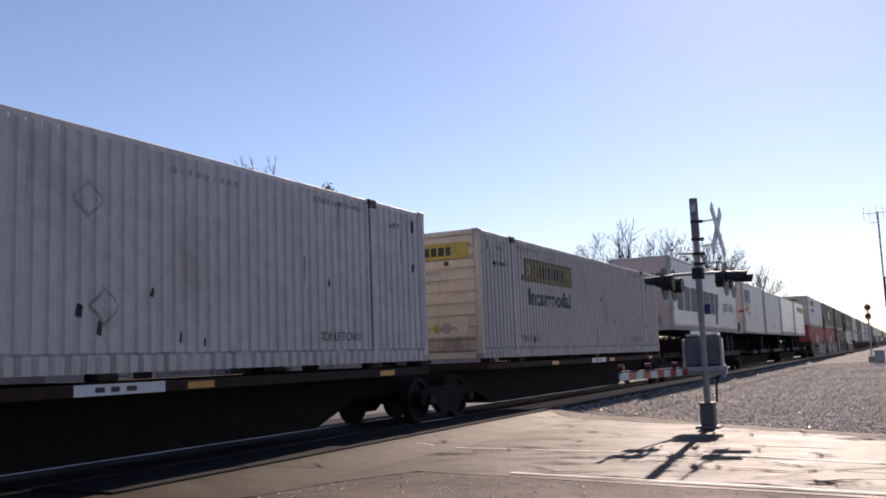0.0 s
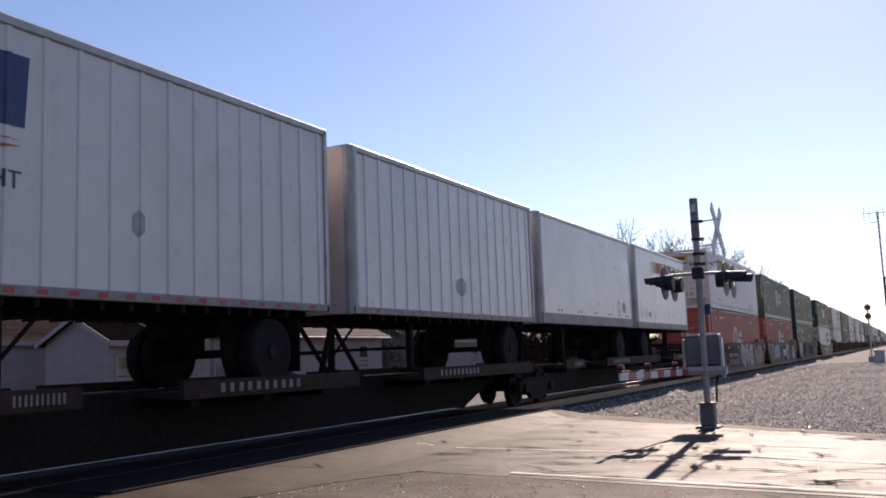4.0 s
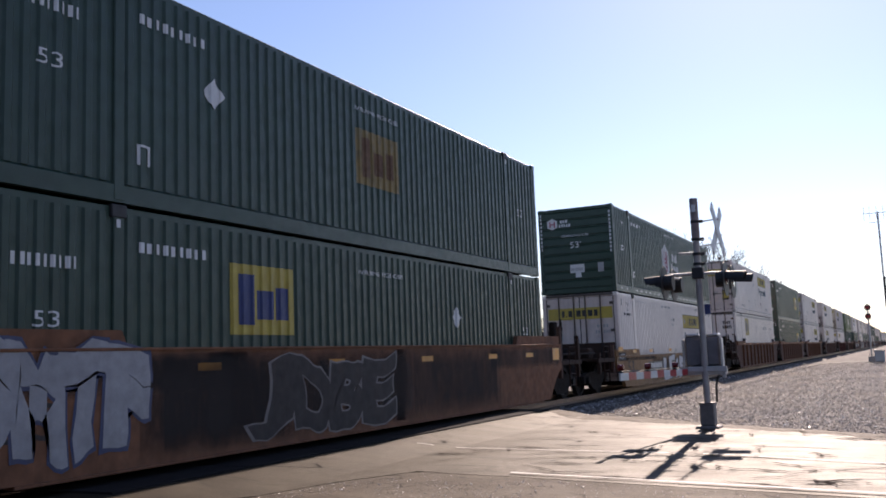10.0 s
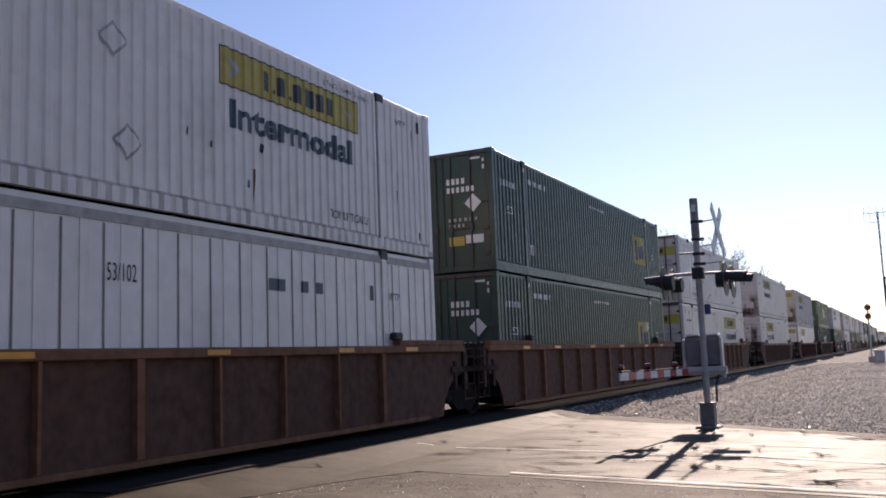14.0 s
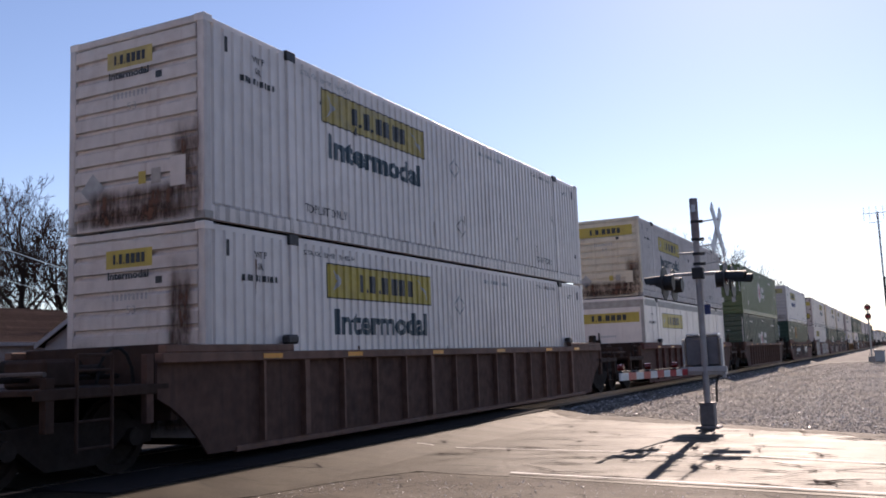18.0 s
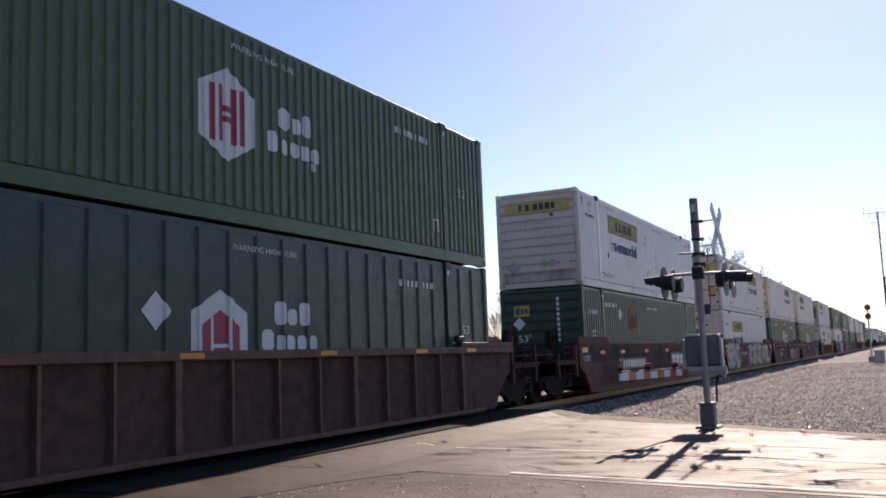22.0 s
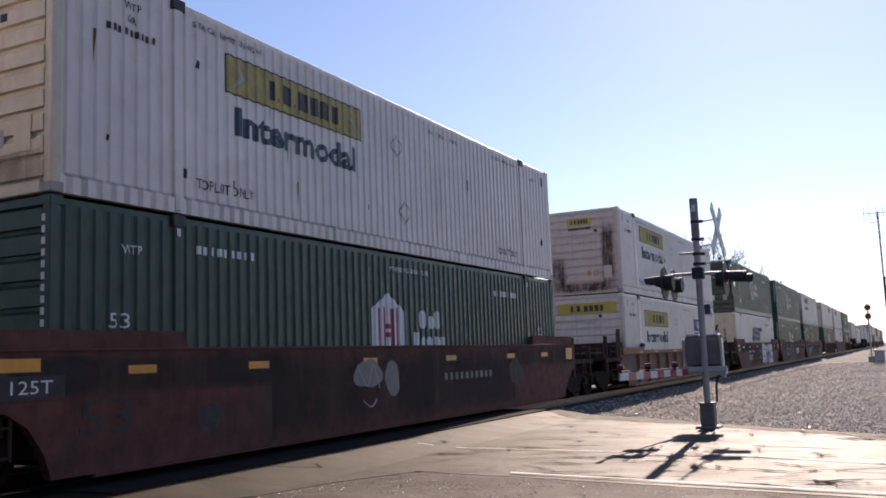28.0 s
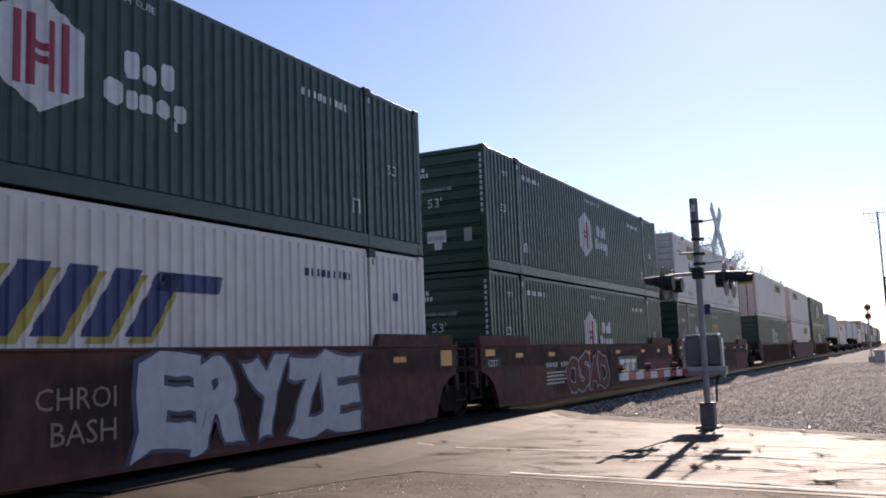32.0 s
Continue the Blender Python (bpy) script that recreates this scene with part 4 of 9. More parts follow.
def coupler(parent, y, direction):
    piece("coupler", ("coupler", direction), lambda: boxes((-0.10, 0.10, min(0, direction * 0.9), max(0, direction * 0.9), 0.78, 0.98), (-0.17, 0.15, min(direction * 0.8, direction * 1.15), max(direction * 0.8, direction * 1.15), 0.72, 1.02), (-0.28, 0.28, min(0, direction * 0.12), max(0, direction * 0.12), 0.62, 1.1), bevel=0.02), "steel", parent, "", pose(0, y, 0))
    piece("air_hose", ("hose", direction), lambda: rods(((0.35, 0, 0.75), (0.38, direction * 0.4, 0.5), 0.022), ((0.38, direction * 0.4, 0.5), (0.2, direction * 1.0, 0.42), 0.022)), "rubber", parent, "", pose(0, y, 0))


def brake_wheel(parent, x, y, z):
    def make():
        bm = torus(bmesh.new(), (0, 0, 0), (1, 0.25, 0), 0.27, 0.018, 22, 5)
        ax = Vector((1, 0.25, 0)).normalized()
        u = ax.orthogonal().normalized()
        w = ax.cross(u)
        for i in range(5):
            a = i * 2 * math.pi / 5
            rod(bm, (0, 0, 0), (u * math.cos(a) + w * math.sin(a)) * 0.27, 0.013, 5)
        rod(bm, -ax * 0.1, ax * 0.05, 0.05, 8)
        return bm
    h = piece("hand_brake", "brakehousing", lambda: boxes((-0.16, 0.0, -0.16, 0.16, -0.32, 0.2), bevel=0.03), "steel", parent, "", pose(x, y, z))
    piece("brake_wheel", "brakewheel", make, "steel", h, "", pose(0.14, 0, 0))


def end_gear(parent, y, d, brake_z, posts):
    """Platform, cylinder, posts and rails at the end of a car; d points outwards along y."""
    def ys(a, b):
        return (min(d * a, d * b), max(d * a, d * b))
    at = pose(0, y, 0)
    piece("end_platform", ("plat", d), lambda: boxes((-1.38, 1.38, *ys(0.2, 2.2), 1.02, 1.09), bevel=0.01), "spine", parent, "", at)
    piece("platform_edge", ("platedge", d), lambda: boxes((1.37, 1.42, *ys(0.45, 2.2), 0.97, 1.09), bevel=0.008), "spine", parent, "", at)
    piece("draft_sill", ("draft", d), lambda: boxes((-0.38, 0.38, *ys(-0.1, 2.9), 0.62, 1.02), bevel=0.02), "steel", parent, "", at)
    piece("bulkhead", ("bulk", d), lambda: boxes((-1.33, 1.33, *ys(0.0, 0.12), 0.62, 1.58), bevel=0.01), "spine", parent, "", at)
    piece("air_cylinder", ("cyl", d), lambda: rods(((-0.95, d * 0.75, 1.30), (0.35, d * 0.75, 1.28), 0.15), ((0.35, d * 0.75, 1.28), (0.8, d * 0.75, 1.28), 0.07), sides=14), "steel", parent, "", at)
    piece("valve_box", ("valve", d), lambda: boxes((0.25, 0.95, *ys(1.2, 1.7), 1.09, 1.42), bevel=0.04), "spine", parent, "", at)
    for i, (xx, q) in enumerate(((1.36, 0.55), (1.36, 2.0))):
        top = posts - 0.24 * i
        piece("grab_post", ("post", d, i, posts), lambda: boxes((xx - 0.05, xx + 0.05, *ys(q - 0.06, q + 0.06), 0.62, top), bevel=0.008), "plate" if i == 0 else "spine", parent, "", at)
        if posts > 1.8:
            piece("grab_rail", ("grab", d, i, posts), lambda: rods(((xx, d * (q + 0.06), top - 0.12), (xx, d * (q + 0.22), top - 0.12), 0.013), ((xx, d * (q + 0.22), top - 0.12), (xx, d * (q + 0.22), 1.15), 0.013), ((xx, d * (q + 0.22), 1.15), (xx, d * (q + 0.06), 1.15), 0.013), sides=6), "rod", parent, "", at)
    piece("ladder", ("ladder", d), lambda: rods(*[((1.41, d * 1.15, z), (1.41, d * 1.65, z), 0.016) for z in (0.42, 0.72, 1.0, 1.28)], ((1.41, d * 1.15, 0.38), (1.41, d * 1.15, 1.45), 0.022), ((1.41, d * 1.65, 0.38), (1.41, d * 1.65, 1.45), 0.022), ((1.41, d * 1.15, 1.45), (1.41, d * 1.65, 1.45), 0.018), sides=6), "spine", parent, "", at)
    piece("pipe", ("pipe1", d), lambda: rods(((-1.2, d * 1.9, 1.25), (1.2, d * 1.9, 1.25), 0.03), sides=7), "rod", parent, "", at)
    piece("pipe", ("pipe2", d), lambda: rods(((0.6, d * 0.3, 1.2), (0.7, d * 2.1, 1.2), 0.035), sides=7), "steel", parent, "", at)
    piece("air_hose", ("loop", d), lambda: rods(*[((1.2, d * (0.9 + 0.28 * math.cos(a)), 1.12 + 0.42 * math.sin(a)), (1.2, d * (0.9 + 0.28 * math.cos(a + 0.45)), 1.12 + 0.42 * math.sin(a + 0.45)), 0.02) for a in np.arange(0, 2.8, 0.45)], sides=6), "rubber", parent, "", at)
    if brake_z:
        brake_wheel(parent, 1.0, y + d * 1.35, brake_z)


def curve_points(pts, n=6):
    """A smooth line through a few points."""
    out = []
    p = [pts[0]] + list(pts) + [pts[-1]]
    for i in range(1, len(p) - 2):
        for k in range(n):
            t = k / n
            out.append(tuple(0.5 * (2 * p[i][j] + (p[i + 1][j] - p[i - 1][j]) * t + (2 * p[i - 1][j] - 5 * p[i][j] + 4 * p[i + 1][j] - p[i + 2][j]) * t * t
                                    + (3 * p[i][j] - p[i - 1][j] - 3 * p[i + 1][j] + p[i + 2][j]) * t ** 3) for j in (0, 1)))
    return out + [tuple(pts[-1])]


def ribbon(pts, w, grow=0.0):
    """A fat soft-ended stroke along a line, as short four-sided pieces."""
    c = curve_points(pts)
    out, n = [], len(c) - 1
    edge = []
    for i, (y, z) in enumerate(c):
        a, b = c[max(0, i - 1)], c[min(n, i + 1)]
        d = math.hypot(b[0] - a[0], b[1] - a[1]) or 1
        ty, tz = (b[0] - a[0]) / d, (b[1] - a[1]) / d
        t = i / n
        r = w * (0.45 + 0.55 * min(1, 5 * t, 5 * (1 - t))) * (0.85 + 0.3 * math.sin(3 + 5 * t)) + grow
        s = (-1 if i == 0 else (1 if i == n else 0)) * (w * 0.5 + grow)
        edge.append(((y + ty * s - tz * r, z + tz * s + ty * r), (y + ty * s + tz * r, z + tz * s - ty * r)))
    for (a, b), (p, q) in zip(edge, edge[1:]):
        out.append([a, b, q, p])
    return out


def blob(cy, cz, ry, rz, seed, n=20, rough=0.16):
    rng = random.Random(seed)
    ph = [rng.uniform(0, 6.28) for _ in range(3)]
    out = []
    for i in range(n):
        a = i * 2 * math.pi / n
        r = 1 + rough * (math.sin(2 * a + ph[0]) + 0.6 * math.sin(3 * a + ph[1]) + 0.4 * math.sin(5 * a + ph[2]))
        out.append((cy + ry * r * math.cos(a), cz + rz * r * math.sin(a)))
    return out


GLYPH_LINES = (((0.9, 0.85), (0.4, 1.0), (0.1, 0.7), (0.5, 0.5), (0.9, 0.3), (0.6, 0.0), (0.1, 0.12)), ((0.9, 0.8), (0.5, 1.0), (0.1, 0.5), (0.5, 0.0), (0.95, 0.25)),
               ((0.1, 0.0), (0.15, 0.9), (0.5, 0.95), (0.85, 0.9), (0.9, 0.0)), ((0.05, 0.95), (0.9, 0.9), (0.2, 0.1), (0.95, 0.05)),
               ((0.1, 0.05), (0.1, 0.95), (0.8, 0.85), (0.75, 0.5), (0.2, 0.5), (0.9, 0.02)), ((0.05, 0.9), (0.3, 0.05), (0.5, 0.6), (0.7, 0.05), (0.95, 0.95)),
               ((0.5, 0.5), (0.9, 0.6), (0.6, 0.98), (0.1, 0.6), (0.4, 0.02), (0.9, 0.2)))


def sprayed(a, z0, b, z1, n, seed, width, grow=0.0):
    """Fat curved strokes side by side, like sprayed shapes that cannot be read."""
    rng = random.Random(seed)
    w = (b - a) / n
    out = []
    for i in [k / 2 for k in range(2 * n - 1)]:
        line = rng.choice(GLYPH_LINES)
        flip, lean, up = rng.random() < 0.4, rng.uniform(-0.15, 0.3), rng.uniform(0.82, 1.0)
        pts = []
        for u, v in line:
            u = (1 - u if flip else u) + rng.uniform(-0.06, 0.06)
            v = min(max(v * up + rng.uniform(-0.05, 0.05), 0.04), 0.97)
            pts.append((a + i * w + (u * 0.98 + lean * (v - 0.5)) * w, z0 + width + 0.03 + (z1 - z0 - 2 * width - 0.06) * v))
        out += ribbon(pts, width * rng.uniform(0.85, 1.2), grow)
        if rng.random() < 0.5:
            cy, cz = a + (i + rng.uniform(0.2, 0.9)) * w, z0 + (z1 - z0) * rng.uniform(0.15, 0.85)
            out.append(blob(cy, cz, 0.06 + grow, 0.06 + grow, int(i * 2), 10))
    return [[(y, min(max(z, z0 - 0.02), z1 + 0.03)) for y, z in q] for q in out]


def layered(polys, lift, step=0.0002):
    """Draws strokes on one another, each a hair above the last."""
    bm = bmesh.new()
    for k, poly in enumerate(polys):
        bm.faces.new([bm.verts.new((CAR_SIDE + lift + step * k, y, z)) for y, z in poly])
    bm.normal_update()
    for f in bm.faces:
        if f.normal.x < 0:
            f.normal_flip()
    return bm


def graffiti(s, a, z0, b, z1, n, fill, edge, seed):
    w = min(0.13, (b - a) / n * 0.15)
    part("spray_outline", layered(sprayed(a, z0, b, z1, n, seed, w, 0.04), 0.003, 0.00003), edge, s.parent, "sprayed outline")
    part("spray_fill", layered(sprayed(a, z0, b, z1, n, seed, w), 0.014, 0.00003), fill, s.parent, "sprayed curved strokes")
    part("spray_line", layered([[(y, z) for y, z in q] for q in sprayed(a, z0, b, z1, n, seed, w * 0.16)], 0.022, 0.00003), edge, s.parent)


FAT = {}


def fat_glyph(ch, swell):
    """One built-in letter, swollen into a fat rounded shape."""
    if (ch, swell) not in FAT:
        cu = bpy.data.curves.new("lettering", 'FONT')
        cu.body, cu.size, cu.resolution_u, cu.fill_mode, cu.offset = ch, 1.0, 3, 'FRONT', swell
        ob = bpy.data.objects.new("lettering", cu)
        me = bpy.data.meshes.new_from_object(ob)
        FAT[(ch, swell)] = (np.array([tuple(q.co) for q in me.vertices]), [tuple(f.vertices) for f in me.polygons])
        bpy.data.objects.remove(ob)
    return FAT[(ch, swell)]


def lettered_spray(s, text, a, z0, b, z1, fill, edge, seed, drop=0.0, swell=0.058, rim=0.034):
    """A sprayed word: fat leaning letters that crowd one another, each with a dark rim and a cast block below."""
    rng = random.Random(seed)
    w = (b - a) / len(text)
    for i, ch in enumerate(text):
        if ch == " ":
            continue
        lo, hi = fat_glyph(ch, swell)[0].min(0), fat_glyph(ch, swell)[0].max(0)
        ya, yb = a + (i - 0.06) * w, a + (i + 1.06) * w
        za, zb = z0 + rng.uniform(0.0, 0.07), z1 - rng.uniform(0.0, 0.09)
        lean, bend, ph = rng.uniform(-0.10, 0.12), rng.uniform(0.03, 0.08), rng.uniform(0, 6)
        for name, sw, mat_name, lift, dy, dz in (("spray_block", swell + rim, edge, 0.003, -drop * 0.4, -drop), ("spray_outline", swell + rim, edge, 0.006, 0, 0), ("spray_fill", swell, fill, 0.010, 0, 0)):
            if name == "spray_block" and not drop:
                continue
            v, faces = fat_glyph(ch, sw)
            bm = bmesh.new()
            vs = [bm.verts.new((0, (q[0] - lo[0]) / (hi[0] - lo[0]), (q[1] - lo[1]) / (hi[1] - lo[1]))) for q in v]
            for f in faces:
                try:
                    bm.faces.new([vs[k] for k in f])
                except ValueError:
                    pass
            bmesh.ops.subdivide_edges(bm, edges=bm.edges[:], cuts=2, use_grid_fill=True)
            for q in bm.verts:
                u, z = q.co.y, q.co.z
                y = ya + (u + 0.035 * math.sin(9 * z + 2 * ph)) * (yb - ya) + lean * (z - 0.5) + bend * w * math.sin(4.2 * z + ph)
                top = za + (z + 0.07 * math.sin(4 * u + ph) + 0.025 * math.sin(11 * u + 3 * ph)) * (zb - za)
                q.co = (CAR_SIDE + lift + 0.0004 * i, y + dy, min(max(top + dz, 0.15), 1.66))
            bm.normal_update()
            for f in bm.faces:
                if f.normal.x < 0:
                    f.normal_flip()
            part(name, bm, mat_name, s.parent, "fat sprayed letter" if name == "spray_fill" else "")


def tag_line(s, text, a, z0, b, z1, material):
    """A thin hand-sprayed word."""
    s.text(text, a, z0, b, z1, material, 0.012, "spray_line")


def spray(s, name, polys, material, lift):
    part(name, layered(polys, lift, 0.00003), material, s.parent)


def sprayed_figures(s):
    """Blue-green sprayed shape with pale columns, yellow-green spots and a pale outlined shape."""
    spray(s, "spray_patch", [blob(10.3, 0.46, 0.80, 0.28, 3, 30, 0.06), blob(10.35, 0.9, 0.62, 0.42, 5, 30, 0.05)], "spray_pale", 0.003)
    spray(s, "spray_fill", [blob(10.36, 1.28, 0.6, 0.19, 4, 30, 0.05), blob(10.35, 0.36, 0.34, 0.13, 2)], "spray_blue", 0.005)
    spray(s, "spray_fill", [q for y in (9.95, 10.22, 10.5, 10.75) for q in ribbon([(y, 0.62), (y - 0.02, 0.9), (y + 0.03, 1.12)], 0.085)], "spray_blue", 0.007)
    spray(s, "spray_line", ribbon([(9.78, 0.56), (9.82, 1.0), (9.95, 1.2), (10.25, 1.22), (10.33, 0.9), (10.3, 0.56)], 0.022) + ribbon([(10.42, 0.56), (10.45, 1.0), (10.6, 1.2), (10.82, 1.2), (10.88, 0.9), (10.9, 0.56)], 0.022)
          + ribbon([(9.6, 0.5), (10.2, 0.52), (11.0, 0.5)], 0.025) + ribbon([(10.05, 0.44), (10.12, 0.28), (10.4, 0.24), (10.62, 0.34), (10.66, 0.46)], 0.025) + ribbon([(9.5, 0.2), (9.62, 0.7), (9.74, 1.2)], 0.02), "spray_silver", 0.010)
    spray(s, "spray_fill", [blob(9.33, 1.12, 0.26, 0.11, 3), blob(11.55, 0.42, 0.22, 0.10, 5), blob(11.9, 0.36, 0.16, 0.08, 6), blob(10.85, 0.34, 0.13, 0.08, 7)], "spray_lime", 0.011)
    spray(s, "spray_fill", [blob(9.12, 1.0, 0.10, 0.08, 8), blob(11.72, 0.56, 0.14, 0.09, 9)], "spray_blue", 0.012)
    spray(s, "spray_line", [q for k in range(5) for q in ribbon([(11.28 + k * 0.21, 0.55), (11.24 + k * 0.22, 0.95), (11.34 + k * 0.2, 1.32 - 0.03 * abs(k - 2))], 0.055)] + ribbon([(11.2, 0.3), (11.3, 0.6), (11.8, 0.66), (12.25, 0.55), (12.3, 0.25)], 0.03), "spray_silver", 0.008)
    pale = [[(13.3, 0.26), (13.9, 0.2), (14.6, 0.26), (14.66, 0.6), (14.45, 0.86), (13.7, 0.86), (13.32, 0.74)], blob(14.25, 1.1, 0.28, 0.26, 4, rough=0.05), blob(13.72, 1.02, 0.12, 0.18, 5, rough=0.05), blob(13.45, 0.98, 0.11, 0.15, 6, rough=0.05)]
    spray(s, "spray_fill", pale, "spray_white", 0.006)
    for q in pale:
        spray(s, "spray_line", ribbon(q + [q[0]], 0.028), "spray_black", 0.009)
    spray(s, "spray_line", ribbon([(13.95, 0.24), (14.0, 0.5), (14.2, 0.6), (14.5, 0.5), (14.55, 0.3)], 0.026) + ribbon([(14.1, 0.3), (14.25, 0.42), (14.42, 0.3)], 0.03) + ribbon([(13.5, 0.84), (14.1, 0.8), (14.5, 0.84)], 0.024), "spray_black", 0.010)
    spray(s, "spray_line", [q for k in range(4) for q in ribbon([(14.9 + k * 0.17, 0.80 + 0.02 * k), (14.95 + k * 0.17, 0.98), (15.02 + k * 0.17, 0.82)], 0.018)] + [blob(12.95, 1.1, 0.06, 0.1, 7), blob(13.0, 0.75, 0.05, 0.08, 8), blob(14.85, 1.2, 0.07, 0.12, 9), blob(14.8, 0.5, 0.06, 0.09, 3)], "spray_white", 0.008)
    spray(s, "spray_line", [q for cy in (7.5, 8.25, 8.85) for q in ribbon([(cy - 0.2, 1.4), (cy - 0.26, 1.25), (cy, 1.14), (cy + 0.26, 1.26), (cy + 0.2, 1.42)], 0.018) + ribbon([(cy - 0.12, 1.22), (cy, 1.38), (cy + 0.13, 1.22)], 0.022)], "spray_blue", 0.008)
    spray(s, "spray_fill", [blob(6.95, 0.62, 0.34, 0.46, 12, rough=0.1), [(6.7, 1.0), (6.75, 1.42), (6.9, 1.05)], [(7.0, 1.05), (7.15, 1.44), (7.22, 1.0)]], "spray_black", 0.009)
    spray(s, "spray_line", ribbon([(6.72, 0.34), (6.95, 0.5)], 0.02) + ribbon([(6.95, 0.34), (6.74, 0.5)], 0.02) + ribbon([(6.6, 0.9), (7.0, 1.02), (7.26, 0.86)], 0.02), "spray_silver", 0.012)


def box_lines(s):
    """Pale upright strokes and a frame on the black sprayed field."""
    lines = [[(0.06, 0.50), (0.10, 0.95), (0.08, 1.40)], [(0.08, 1.40), (1.2, 1.41), (2.32, 1.40)], [(2.32, 1.40), (2.30, 0.95), (2.32, 0.50)], [(0.06, 0.50), (1.2, 0.49), (2.32, 0.50)],
             [(0.62, 1.40), (0.60, 0.95), (0.58, 0.46)], [(1.15, 1.40), (1.16, 1.12), (1.15, 0.95)], [(1.30, 0.94), (1.32, 0.70), (1.28, 0.50)], [(1.80, 1.40), (1.80, 0.95), (1.78, 0.50)], [(1.32, 0.94), (1.45, 0.96), (1.62, 0.96)], [(0.16, 0.95), (0.3, 0.96), (0.45, 0.95)], [(2.02, 1.40), (2.02, 1.2), (2.0, 0.96)]]
    for q in lines:
        spray(s, "spray_line", ribbon(q, 0.014), "spray_silver", 0.009)


def outline_figures(s):
    """Two round outlined shapes in thin pale paint."""
    spray(s, "spray_line", ribbon([(14.0, 0.42), (13.86, 0.8), (14.05, 1.08), (14.4, 1.02), (14.55, 0.70), (14.5, 0.42), (14.2, 0.34), (14.0, 0.42)], 0.016), "spray_silver", 0.008)
    spray(s, "spray_line", ribbon([(14.2, 1.06), (14.3, 1.34), (14.55, 1.30), (14.6, 1.05), (14.45, 1.0)], 0.016), "spray_silver", 0.009)
    spray(s, "spray_line", ribbon([(13.95, 0.72), (14.1, 0.56), (14.35, 0.72), (14.2, 0.80), (13.95, 0.72)], 0.014), "spray_silver", 0.010)
    spray(s, "spray_line", ribbon([(14.75, 1.28), (15.0, 1.36), (15.3, 1.28), (15.4, 0.95), (15.35, 0.55), (15.05, 0.40), (14.8, 0.62), (14.95, 0.86), (14.75, 1.0), (14.75, 1.28)], 0.016), "spray_silver", 0.011)
    spray(s, "spray_line", ribbon([(15.05, 1.30), (15.02, 0.95), (15.04, 0.45)], 0.014), "spray_silver", 0.012)
    spray(s, "spray_line", ribbon([(15.55, 1.24), (15.75, 1.22), (15.78, 0.98), (15.55, 0.98), (15.55, 1.24)], 0.014), "spray_silver", 0.013)


CAR_SIDE = 1.45


